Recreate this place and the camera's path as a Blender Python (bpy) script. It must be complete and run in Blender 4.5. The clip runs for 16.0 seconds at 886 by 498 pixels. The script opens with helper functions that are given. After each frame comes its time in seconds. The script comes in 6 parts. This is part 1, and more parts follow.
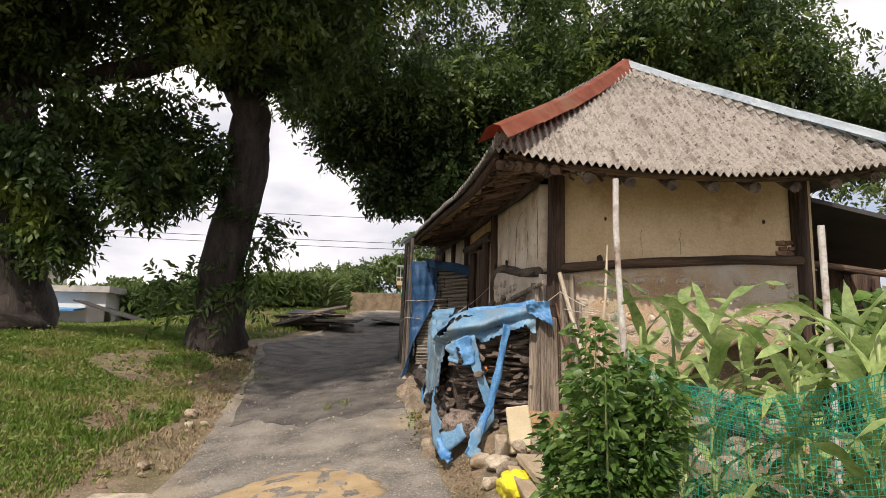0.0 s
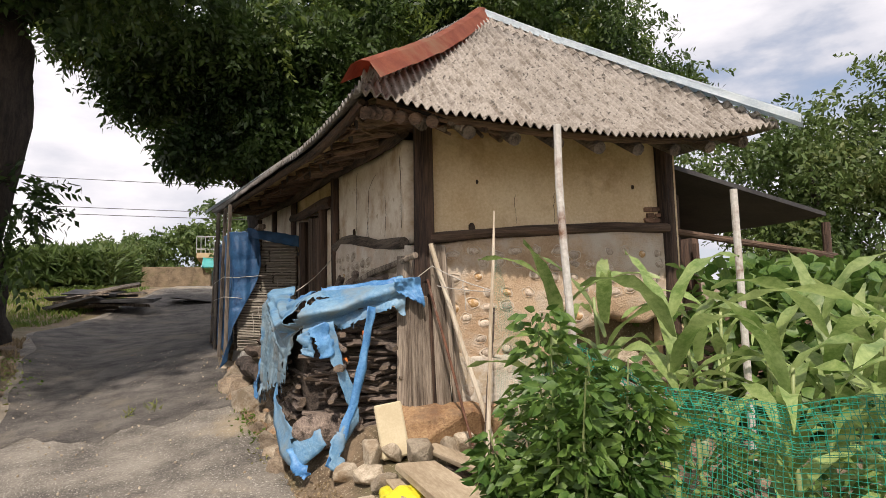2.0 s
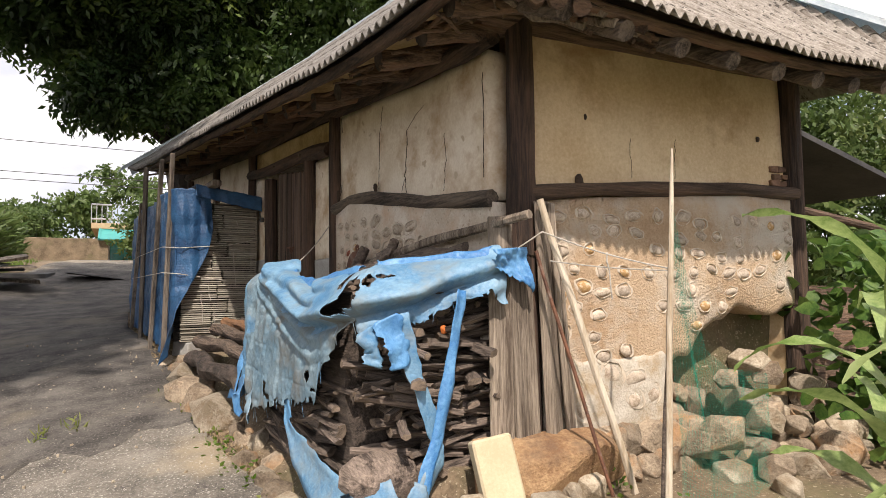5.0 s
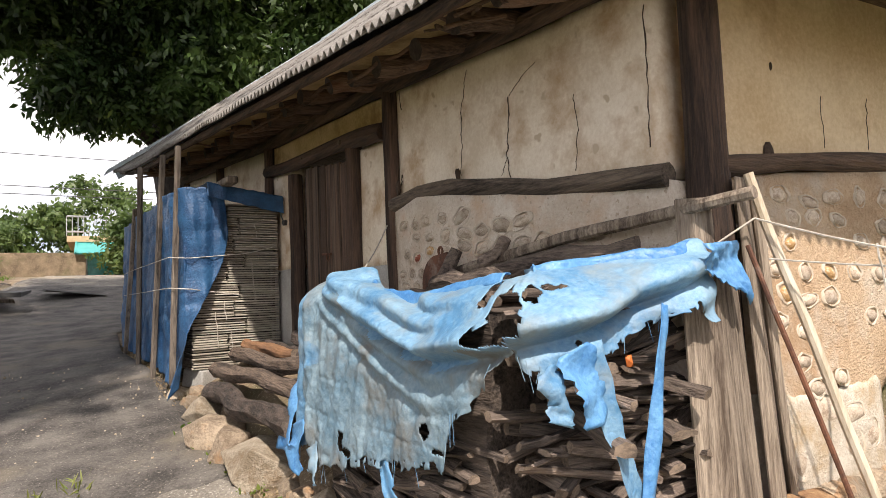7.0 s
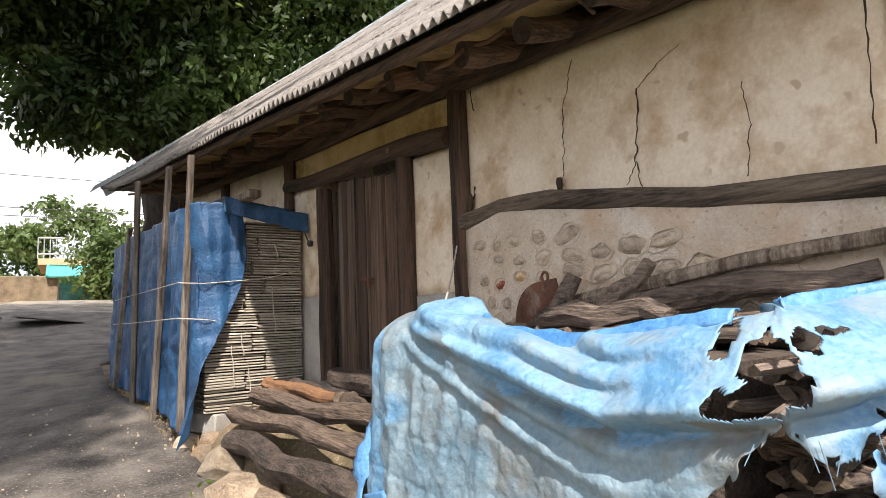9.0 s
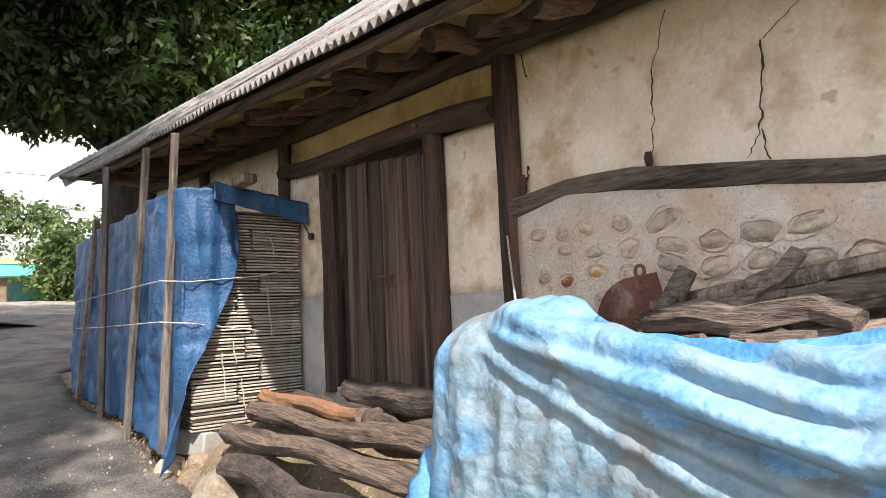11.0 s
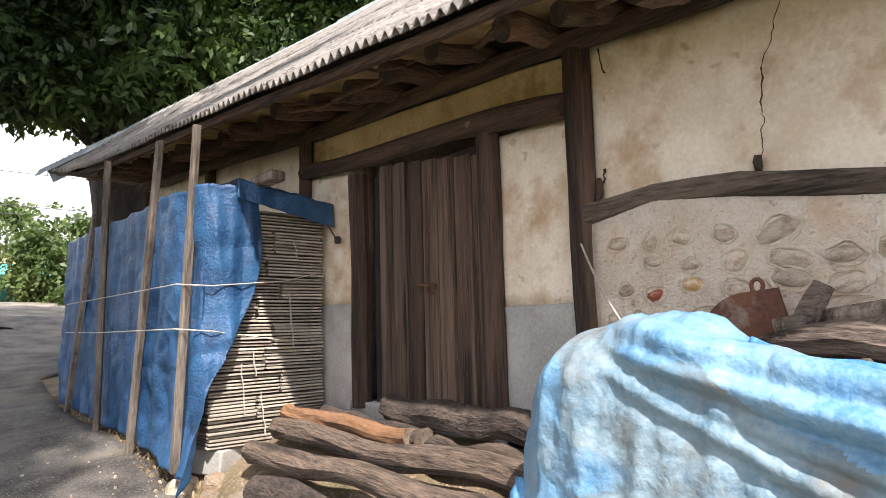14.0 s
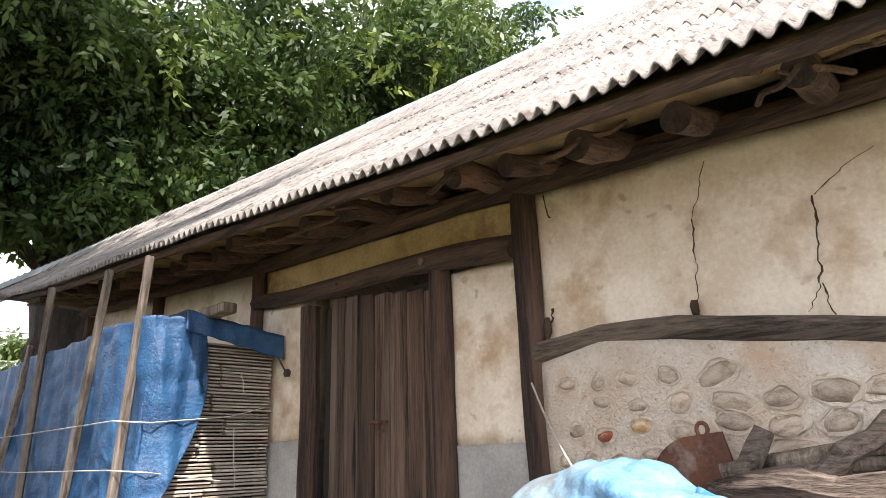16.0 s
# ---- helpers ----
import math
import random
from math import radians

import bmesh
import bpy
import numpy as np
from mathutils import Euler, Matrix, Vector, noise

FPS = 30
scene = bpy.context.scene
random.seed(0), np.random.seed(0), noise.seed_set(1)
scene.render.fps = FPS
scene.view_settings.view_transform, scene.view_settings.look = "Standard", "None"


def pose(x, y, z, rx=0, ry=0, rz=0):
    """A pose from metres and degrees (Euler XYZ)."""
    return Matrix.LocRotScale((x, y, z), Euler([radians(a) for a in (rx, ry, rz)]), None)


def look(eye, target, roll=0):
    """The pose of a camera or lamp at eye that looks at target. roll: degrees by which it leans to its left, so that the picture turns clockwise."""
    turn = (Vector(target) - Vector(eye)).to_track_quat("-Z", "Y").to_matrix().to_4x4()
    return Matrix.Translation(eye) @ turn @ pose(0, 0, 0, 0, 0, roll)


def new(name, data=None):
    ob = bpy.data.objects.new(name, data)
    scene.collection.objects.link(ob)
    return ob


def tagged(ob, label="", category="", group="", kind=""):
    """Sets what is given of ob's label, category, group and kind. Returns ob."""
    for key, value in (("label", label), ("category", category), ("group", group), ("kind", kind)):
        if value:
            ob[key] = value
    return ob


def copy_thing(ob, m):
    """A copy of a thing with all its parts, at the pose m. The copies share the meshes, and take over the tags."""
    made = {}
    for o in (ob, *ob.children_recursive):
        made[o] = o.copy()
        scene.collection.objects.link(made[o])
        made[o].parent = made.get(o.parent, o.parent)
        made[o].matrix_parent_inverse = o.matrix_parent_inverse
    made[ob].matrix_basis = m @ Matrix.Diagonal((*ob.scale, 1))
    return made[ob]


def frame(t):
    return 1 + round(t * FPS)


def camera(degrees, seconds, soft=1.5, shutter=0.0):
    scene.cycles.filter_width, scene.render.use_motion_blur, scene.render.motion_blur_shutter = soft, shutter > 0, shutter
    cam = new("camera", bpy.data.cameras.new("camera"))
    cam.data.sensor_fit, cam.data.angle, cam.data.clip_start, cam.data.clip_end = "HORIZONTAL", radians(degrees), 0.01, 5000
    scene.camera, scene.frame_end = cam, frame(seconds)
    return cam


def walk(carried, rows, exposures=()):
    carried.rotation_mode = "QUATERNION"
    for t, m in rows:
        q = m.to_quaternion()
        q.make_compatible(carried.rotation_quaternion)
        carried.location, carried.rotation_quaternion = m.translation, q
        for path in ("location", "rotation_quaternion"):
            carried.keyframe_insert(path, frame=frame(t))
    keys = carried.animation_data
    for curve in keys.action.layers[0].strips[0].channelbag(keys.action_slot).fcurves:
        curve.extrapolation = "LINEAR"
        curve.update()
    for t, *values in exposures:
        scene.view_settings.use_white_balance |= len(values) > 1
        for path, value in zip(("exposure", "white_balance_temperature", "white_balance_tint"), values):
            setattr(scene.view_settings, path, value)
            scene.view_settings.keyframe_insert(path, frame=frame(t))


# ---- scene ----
cam = camera(68.9, 16.0, soft=0.8)
PATH = [
    (0, (0.0, -0.157, 1.714), (0.002, 1.821, 2.011), 1.4),
    (0.5, (-0.135, 0.104, 1.742), (0.19, 2.06, 2.006), 2.2),
    (1, (-0.3, 0.357, 1.781), (0.183, 2.286, 1.994), -0.4),
    (1.5, (-0.353, 0.664, 1.812), (0.24, 2.566, 1.987), -0.8),
    (2, (-0.38, 0.964, 1.864), (0.219, 2.861, 2.064), -1.4),
    (2.5, (-0.501, 1.273, 1.9), (0.069, 3.182, 2.079), -2.7),
    (3, (-0.675, 1.582, 1.886), (0.043, 3.441, 2.057), -2.9),
    (3.2, (-0.687, 1.755, 1.887), (0.057, 3.606, 2.031), -2.6),
    (5.3, (-1.041, 3.299, 1.926), (-0.159, 5.089, 2.064), -0.6),
    (5.5, (-1.084, 3.431, 1.928), (-0.221, 5.231, 2.06), -0.7),
    (6, (-1.238, 3.785, 1.932), (-0.364, 5.577, 2.086), -1.9),
    (6.5, (-1.231, 4.137, 1.953), (-0.313, 5.908, 2.092), -2.5),
    (7, (-1.21, 4.46, 1.992), (-0.272, 6.22, 2.145), -2.3),
    (7.5, (-1.325, 4.76, 2.026), (-0.355, 6.501, 2.196), -2.2),
    (8, (-1.442, 4.967, 2.044), (-0.44, 6.687, 2.24), -2.7),
    (8.5, (-1.455, 5.203, 2.052), (-0.431, 6.912, 2.236), -2.4),
    (9, (-1.44, 5.432, 2.079), (-0.434, 7.146, 2.304), -2.3),
    (9.2, (-1.481, 5.537, 2.079), (-0.463, 7.244, 2.298), -1.4),
    (11.3, (-1.525, 6.345, 2.122), (-0.406, 7.989, 2.341), -2.4),
    (11.5, (-1.565, 6.438, 2.121), (-0.448, 8.083, 2.335), -1.7),
    (12, (-1.706, 6.612, 2.141), (-0.542, 8.218, 2.398), -3.2),
    (12.5, (-1.699, 6.705, 2.163), (-0.536, 8.313, 2.417), -2.4),
    (13, (-1.713, 6.73, 2.16), (-0.561, 8.341, 2.437), -1.6),
    (13.5, (-1.728, 6.731, 2.155), (-0.561, 8.334, 2.417), -1.1),
    (14, (-1.724, 6.726, 2.156), (-0.554, 8.33, 2.401), -1.5),
    (14.5, (-1.722, 6.71, 2.155), (-0.545, 8.303, 2.432), -2.1),
    (15, (-1.746, 6.687, 2.164), (-0.565, 8.269, 2.484), -2.5),
    (15.5, (-1.779, 6.674, 2.219), (-0.568, 8.188, 2.708), -2.2),
    (16, (-1.756, 6.668, 2.22), (-0.517, 8.114, 2.83), -1.9),
]
walk(cam, [(t, look(eye, target, roll)) for t, eye, target, roll in PATH],
     exposures=[(t, stops, kelvin, 17) for t, stops, kelvin in ((0, 0.38, 6900), (3, 0.44, 6900), (5.5, 0.76, 6900), (7, 0.96, 6850), (9, 1.31, 6800), (11.5, 1.58, 6550), (14.5, 1.64, 6550), (16, 1.80, 6550))])

# ---- world and sun ----
SUN = Vector((-0.355, -1.0, 1.29)).normalized()
world = bpy.data.worlds.new("world")
scene.world = world
world.use_nodes = True
wn, wl = world.node_tree.nodes, world.node_tree.links
wn.clear()
sky = wn.new("ShaderNodeTexSky")
sky.sky_type, sky.sun_disc = "NISHITA", False
sky.sun_elevation, sky.sun_rotation = math.asin(SUN.z), math.atan2(SUN.x, SUN.y)
sky_bg, cloud_bg = wn.new("ShaderNodeBackground"), wn.new("ShaderNodeBackground")
sky_bg.inputs["Strength"].default_value = 0.11
wl.new(sky.outputs[0], sky_bg.inputs[0])
geo = wn.new("ShaderNodeTexCoord")
squash = wn.new("ShaderNodeMapping")
squash.inputs["Scale"].default_value = (1.0, 1.0, 2.6)
wl.new(geo.outputs["Generated"], squash.inputs[0])
puff = wn.new("ShaderNodeTexNoise")
puff.inputs["Scale"].default_value, puff.inputs["Detail"].default_value, puff.inputs["Roughness"].default_value = 2.6, 7.0, 0.55
wl.new(squash.outputs[0], puff.inputs[0])
tone = wn.new("ShaderNodeValToRGB")
tone.color_ramp.elements[0].position, tone.color_ramp.elements[0].color = 0.34, (0.36, 0.41, 0.49, 1)
tone.color_ramp.elements[1].position, tone.color_ramp.elements[1].color = 0.70, (0.95, 0.95, 0.96, 1)
wl.new(puff.outputs[0], tone.inputs[0])
wl.new(tone.outputs[0], cloud_bg.inputs[0])
cloud_bg.inputs["Strength"].default_value = 1.1
cover = wn.new("ShaderNodeValToRGB")
cover.color_ramp.elements[0].position, cover.color_ramp.elements[1].position = 0.25, 0.42
wl.new(puff.outputs[0], cover.inputs[0])
blend = wn.new("ShaderNodeMixShader")
wl.new(cover.outputs[0], blend.inputs[0])
wl.new(sky_bg.outputs[0], blend.inputs[1])
wl.new(cloud_bg.outputs[0], blend.inputs[2])
wout = wn.new("ShaderNodeOutputWorld")
wl.new(blend.outputs[0], wout.inputs[0])
sun = new("sun", bpy.data.lights.new("sun", "SUN"))
sun.data.energy, sun.data.angle, sun.data.color = 3.4, radians(0.9), (1.0, 0.95, 0.86)
sun.matrix_world = look((0, 0, 30), Vector((0, 0, 30)) - SUN)


# ---- materials ----
def mat(name, dark, light, scale=4.0, fine=60.0, rough=0.85, bump=0.25, depth=0.01, stretch=(1, 1, 1), metal=0.0,
        rand=0.0, third=None, third_scale=1.3, third_amount=0.5, leaf=0.0, spots=None, crease=0.0):
    """A surface of two tones with grain, patches of a third tone, relief, and a random shade for each object."""
    m = bpy.data.materials.new(name)
    m.use_nodes = True
    n, l = m.node_tree.nodes, m.node_tree.links
    p = n["Principled BSDF"]
    co = n.new("ShaderNodeTexCoord")
    mp = n.new("ShaderNodeMapping")
    mp.inputs["Scale"].default_value = stretch
    l.new(co.outputs["Object"], mp.inputs[0])
    info = n.new("ShaderNodeObjectInfo")
    if rand:
        add = n.new("ShaderNodeVectorMath")
        add.operation = "MULTIPLY_ADD"
        add.inputs[1].default_value = (1, 1, 1)
        push = n.new("ShaderNodeMath")
        push.operation = "MULTIPLY"
        push.inputs[1].default_value = 37.0
        l.new(info.outputs["Random"], push.inputs[0])
        l.new(mp.outputs[0], add.inputs[0])
        l.new(push.outputs[0], add.inputs[2])
        vec = add.outputs[0]
    else:
        vec = mp.outputs[0]

    def noise_tex(sc, det, ro=0.6):
        t = n.new("ShaderNodeTexNoise")
        t.inputs["Scale"].default_value, t.inputs["Detail"].default_value, t.inputs["Roughness"].default_value = sc, det, ro
        l.new(vec, t.inputs["Vector"])
        return t.outputs[0]

    def mix(fac, a, b, kind="MIX"):
        x = n.new("ShaderNodeMix")
        x.data_type, x.blend_type = "RGBA", kind
        for s, v in ((0, fac), (6, a), (7, b)):
            if hasattr(v, "links"):
                l.new(v, x.inputs[s])
            else:
                x.inputs[s].default_value = v if s == 0 else (*v, 1)
        return x.outputs[2]

    def ramp(src, a, b):
        r = n.new("ShaderNodeMapRange")
        r.inputs[1].default_value, r.inputs[2].default_value = a, b
        l.new(src, r.inputs[0])
        return r.outputs[0]

    big, small = noise_tex(scale, 5), noise_tex(fine, 4, 0.7)
    both = n.new("ShaderNodeMath")
    both.operation = "MULTIPLY_ADD"
    both.inputs[1].default_value = 0.7
    l.new(small, both.inputs[0])
    l.new(big, both.inputs[2])
    col = mix(ramp(both.outputs[0], 0.68, 1.03), dark, light)
    if third:
        col = mix(ramp(noise_tex(third_scale, 6, 0.65), 0.62 - 0.25 * third_amount, 0.75 - 0.15 * third_amount), col, third)
    if spots:
        col = mix(ramp(noise_tex(spots[1], 2), spots[2], spots[2] + 0.06), col, spots[0])
    if rand:
        hs = n.new("ShaderNodeHueSaturation")
        hs.inputs["Color"].default_value = (1, 1, 1, 1)
        l.new(col, hs.inputs["Color"])
        r = n.new("ShaderNodeMapRange")
        r.inputs[3].default_value, r.inputs[4].default_value = 1 - rand, 1 + rand
        l.new(info.outputs["Random"], r.inputs[0])
        l.new(r.outputs[0], hs.inputs["Value"])
        col = hs.outputs[0]
    l.new(col, p.inputs["Base Color"])
    p.inputs["Metallic"].default_value = metal
    rr = n.new("ShaderNodeMapRange")
    rr.inputs[3].default_value, rr.inputs[4].default_value = max(0.05, rough - 0.12), min(1, rough + 0.12)
    l.new(small, rr.inputs[0])
    l.new(rr.outputs[0], p.inputs["Roughness"])
    if bump:
        b = n.new("ShaderNodeBump")
        b.inputs["Strength"].default_value, b.inputs["Distance"].default_value = bump, depth
        l.new(both.outputs[0], b.inputs["Height"])
        l.new(b.outputs[0], p.inputs["Normal"])
        if crease:
            # sharp folds of crumpled sheet: ridges where a wide noise crosses its middle, and small facets
            fold, ridge, total, b2 = n.new("ShaderNodeMath"), n.new("ShaderNodeMath"), n.new("ShaderNodeMath"), n.new("ShaderNodeBump")
            facet = n.new("ShaderNodeTexVoronoi")
            facet.inputs["Scale"].default_value = crease * 2.2
            l.new(vec, facet.inputs["Vector"])
            fold.operation, fold.inputs[1].default_value = "SUBTRACT", 0.5
            l.new(noise_tex(crease, 3, 0.55), fold.inputs[0])
            ridge.operation = "ABSOLUTE"
            l.new(fold.outputs[0], ridge.inputs[0])
            total.operation, total.inputs[1].default_value = "MULTIPLY_ADD", 0.12
            l.new(facet.outputs["Distance"], total.inputs[0])
            l.new(ridge.outputs[0], total.inputs[2])
            b2.inputs["Strength"].default_value, b2.inputs["Distance"].default_value = 0.9, 0.2 / crease
            l.new(total.outputs[0], b2.inputs["Height"])
            l.new(b.outputs[0], b2.inputs["Normal"])
            l.new(b2.outputs[0], p.inputs["Normal"])
    if leaf:
        tr, ms = n.new("ShaderNodeBsdfTranslucent"), n.new("ShaderNodeMixShader")
        ms.inputs[0].default_value = leaf
        l.new(col, tr.inputs[0])
        l.new(p.outputs[0], ms.inputs[1])
        l.new(tr.outputs[0], ms.inputs[2])
        l.new(ms.outputs[0], n["Material Output"].inputs[0])
    return m


M_PLASTER = mat("ochre_plaster", (0.58, 0.42, 0.24), (0.76, 0.61, 0.40), 1.6, 40, 0.92, 0.25, 0.006, third=(0.36, 0.20, 0.08), third_scale=1.3, third_amount=0.42)
M_CREAM = mat("cream_plaster", (0.64, 0.54, 0.41), (0.80, 0.72, 0.60), 3.0, 45, 0.92, 0.35, 0.008, third=(0.47, 0.33, 0.20), third_scale=2.7, third_amount=0.52, spots=((0.52, 0.42, 0.30), 9, 0.66))
M_MUD = mat("mud_plaster", (0.43, 0.29, 0.175), (0.60, 0.45, 0.305), 2.8, 60, 0.95, 1.0, 0.03, third=(0.60, 0.53, 0.44), third_scale=2.4, third_amount=0.7)
M_LIME = mat("lime_plaster", (0.42, 0.36, 0.28), (0.62, 0.57, 0.49), 5, 55, 0.95, 0.7, 0.02, third=(0.40, 0.29, 0.17), third_scale=4, third_amount=0.55)
M_YELLOW = mat("yellow_clay", (0.42, 0.30, 0.13), (0.64, 0.50, 0.27), 2.6, 45, 0.95, 0.5, 0.012, third=(0.26, 0.16, 0.06), third_scale=3.0, third_amount=0.45)
M_CEMENT = mat("cement_render", (0.28, 0.27, 0.25), (0.44, 0.43, 0.40), 3.0, 60, 0.92, 0.25, 0.006, third=(0.45, 0.40, 0.33), third_scale=1.5, third_amount=0.2)
M_WOOD = mat("old_timber", (0.020, 0.012, 0.009), (0.135, 0.082, 0.056), 11, 85, 0.88, 1.0, 0.025, (1, 1, 0.06), rand=0.2, third=(0.012, 0.008, 0.006), third_scale=18, third_amount=0.35)
M_BEAM = mat("sooty_beam", (0.020, 0.013, 0.009), (0.14, 0.088, 0.058), 11, 85, 0.88, 1.0, 0.025, (1.0, 0.06, 1), rand=0.2, third=(0.10, 0.05, 0.028), third_scale=8, third_amount=0.3)
M_WOOD_H = mat("old_timber_level", (0.032, 0.023, 0.017), (0.23, 0.18, 0.137), 9, 80, 0.88, 1.0, 0.025, (1.0, 0.06, 1), rand=0.2, third=(0.016, 0.011, 0.009), third_scale=16, third_amount=0.3)
M_WOOD_X = mat("old_timber_cross", (0.040, 0.024, 0.015), (0.22, 0.142, 0.095), 9, 80, 0.88, 1.0, 0.025, (0.07, 1, 1), rand=0.3, third=(0.13, 0.06, 0.03), third_scale=9, third_amount=0.3)
M_GREYWOOD = mat("grey_boards", (0.085, 0.062, 0.045), (0.35, 0.29, 0.225), 12, 80, 0.9, 0.9, 0.02, (1, 1, 0.06), rand=0.2, third=(0.045, 0.032, 0.024), third_scale=14, third_amount=0.35)
M_DOOR = mat("door_planks", (0.022, 0.013, 0.009), (0.165, 0.105, 0.072), 16, 95, 0.88, 1.0, 0.025, (1, 1, 0.04), rand=0.4, third=(0.21, 0.16, 0.12), third_scale=7, third_amount=0.4, spots=((0.014, 0.009, 0.007), 20, 0.64))
M_LOG = mat("dry_log", (0.045, 0.033, 0.027), (0.32, 0.25, 0.20), 11, 70, 0.92, 1.0, 0.03, (1, 0.12, 1), rand=0.45, third=(0.028, 0.02, 0.017), third_scale=11, third_amount=0.35)
M_BARKLOG = mat("bark_log", (0.022, 0.017, 0.014), (0.115, 0.085, 0.068), 16, 80, 0.95, 1.0, 0.035, (1, 0.4, 1))
M_OLDLOG = mat("old_terrace_log", (0.030, 0.022, 0.017), (0.20, 0.145, 0.108), 12, 80, 0.92, 1.0, 0.03, (1, 0.10, 1), rand=0.3, third=(0.022, 0.016, 0.012), third_scale=12, third_amount=0.35)
M_PEELED = mat("peeled_log", (0.12, 0.055, 0.025), (0.30, 0.16, 0.08), 6, 60, 0.9, 0.7, 0.01, (1, 0.15, 1), third=(0.07, 0.04, 0.025), third_scale=6, third_amount=0.4)
M_BARK = mat("tree_bark", (0.014, 0.011, 0.009), (0.06, 0.046, 0.036), 5, 30, 0.95, 1.0, 0.04, (1, 1, 0.25))
M_END = mat("sooty_log_end", (0.022, 0.016, 0.013), (0.075, 0.058, 0.047), 14, 70, 0.92, 0.6, 0.006, rand=0.2)
M_CUT = mat("log_end", (0.07, 0.052, 0.038), (0.22, 0.165, 0.12), 12, 70, 0.9, 0.4, 0.005, rand=0.3)
SLATE = dict(rough=0.95, bump=0.7, depth=0.008, rand=0.1, third=(0.10, 0.08, 0.065), third_scale=9, third_amount=0.35, spots=((0.07, 0.06, 0.05), 38, 0.60))
# one cement in two tones; each slope's light and exposure is in its colour
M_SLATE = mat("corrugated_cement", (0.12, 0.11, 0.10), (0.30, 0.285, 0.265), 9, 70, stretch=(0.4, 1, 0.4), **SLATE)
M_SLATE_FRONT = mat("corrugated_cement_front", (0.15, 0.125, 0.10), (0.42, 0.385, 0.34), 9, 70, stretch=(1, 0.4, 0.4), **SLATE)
M_BRICK = mat("crumbling_brick", (0.10, 0.055, 0.035), (0.24, 0.14, 0.09), 8, 50, 0.95, 0.6, 0.015, rand=0.3)
M_RUST = mat("rusty_red_ridge", (0.25, 0.06, 0.03), (0.42, 0.13, 0.07), 4, 50, 0.7, 0.25, 0.005, third=(0.30, 0.17, 0.10), third_scale=2.0)
M_BLUECAP = mat("pale_blue_ridge", (0.42, 0.50, 0.55), (0.62, 0.68, 0.70), 3, 50, 0.5, 0.1, 0.003)
M_STONE = mat("field_stone", (0.15, 0.11, 0.075), (0.40, 0.32, 0.23), 5, 50, 0.95, 0.9, 0.03, rand=0.35, third=(0.40, 0.22, 0.10), third_scale=3, third_amount=0.4)
M_STONE_PALE = mat("pale_stone", (0.24, 0.19, 0.13), (0.50, 0.43, 0.33), 6, 50, 0.95, 0.9, 0.03, rand=0.3, third=(0.22, 0.15, 0.085), third_scale=4, third_amount=0.4)
M_RUSTSTONE = mat("rusty_stone", (0.22, 0.115, 0.055), (0.46, 0.30, 0.16), 4, 45, 0.95, 0.9, 0.03, third=(0.14, 0.09, 0.06), third_scale=3, third_amount=0.5)
M_WALLSTONE = mat("wall_pebble", (0.26, 0.195, 0.14), (0.56, 0.47, 0.37), 2.4, 15, 0.92, 0.5, 0.006, rand=0.2, third=(0.55, 0.47, 0.38), third_scale=2.8, third_amount=0.6)
M_OCHRESTONE = mat("ochre_pebble", (0.38, 0.22, 0.09), (0.58, 0.38, 0.18), 2.0, 12, 0.92, 0.4, 0.005, third=(0.68, 0.60, 0.50), third_scale=2.4, third_amount=0.6)
M_RIM = mat("mortar_rim", (0.50, 0.41, 0.31), (0.64, 0.56, 0.46), 1.5, 9, 0.95, 0.5, 0.006, rand=0.06)
M_MUD_PALE = mat("limed_mud_plaster", (0.60, 0.50, 0.39), (0.78, 0.71, 0.62), 3.2, 60, 0.95, 1.0, 0.025, third=(0.60, 0.41, 0.26), third_scale=1.7, third_amount=0.45, spots=((0.50, 0.40, 0.30), 34, 0.63))
M_REDSTONE = mat("red_pebble", (0.20, 0.055, 0.03), (0.34, 0.11, 0.06), 2.0, 12, 0.92, 0.4, 0.005, third=(0.62, 0.52, 0.42), third_scale=3.0, third_amount=0.3)
M_BLOCK = mat("cream_block", (0.48, 0.40, 0.26), (0.58, 0.50, 0.34), 5, 60, 0.95, 0.3, 0.006)
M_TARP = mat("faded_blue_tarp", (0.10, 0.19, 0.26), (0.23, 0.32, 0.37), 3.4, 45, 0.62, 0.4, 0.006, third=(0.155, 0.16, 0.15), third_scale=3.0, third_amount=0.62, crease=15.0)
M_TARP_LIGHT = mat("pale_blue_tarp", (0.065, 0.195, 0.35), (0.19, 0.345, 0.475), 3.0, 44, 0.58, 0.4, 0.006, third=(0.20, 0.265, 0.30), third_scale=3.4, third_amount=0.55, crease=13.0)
M_TARP_BLUE = mat("bright_blue_tarp", (0.035, 0.16, 0.38), (0.12, 0.31, 0.54), 5, 50, 0.5, 0.3, 0.006, crease=14.0)
M_TARP_DARK = mat("dark_blue_tarp", (0.006, 0.038, 0.105), (0.026, 0.105, 0.23), 5.5, 70, 0.5, 0.6, 0.012, crease=16.0)
M_SLAT = mat("grey_wood_slat", (0.24, 0.215, 0.175), (0.44, 0.40, 0.33), 6, 60, 0.9, 0.4, 0.004, (0.3, 1, 1), rand=0.2)
M_POLE = mat("grey_pole", (0.06, 0.047, 0.037), (0.26, 0.215, 0.17), 9, 70, 0.88, 0.7, 0.01, (1, 1, 0.08), rand=0.3)
M_STICK = mat("peeled_stick", (0.36, 0.28, 0.19), (0.62, 0.55, 0.44), 8, 60, 0.8, 0.3, 0.005, (1, 1, 0.15), rand=0.1)
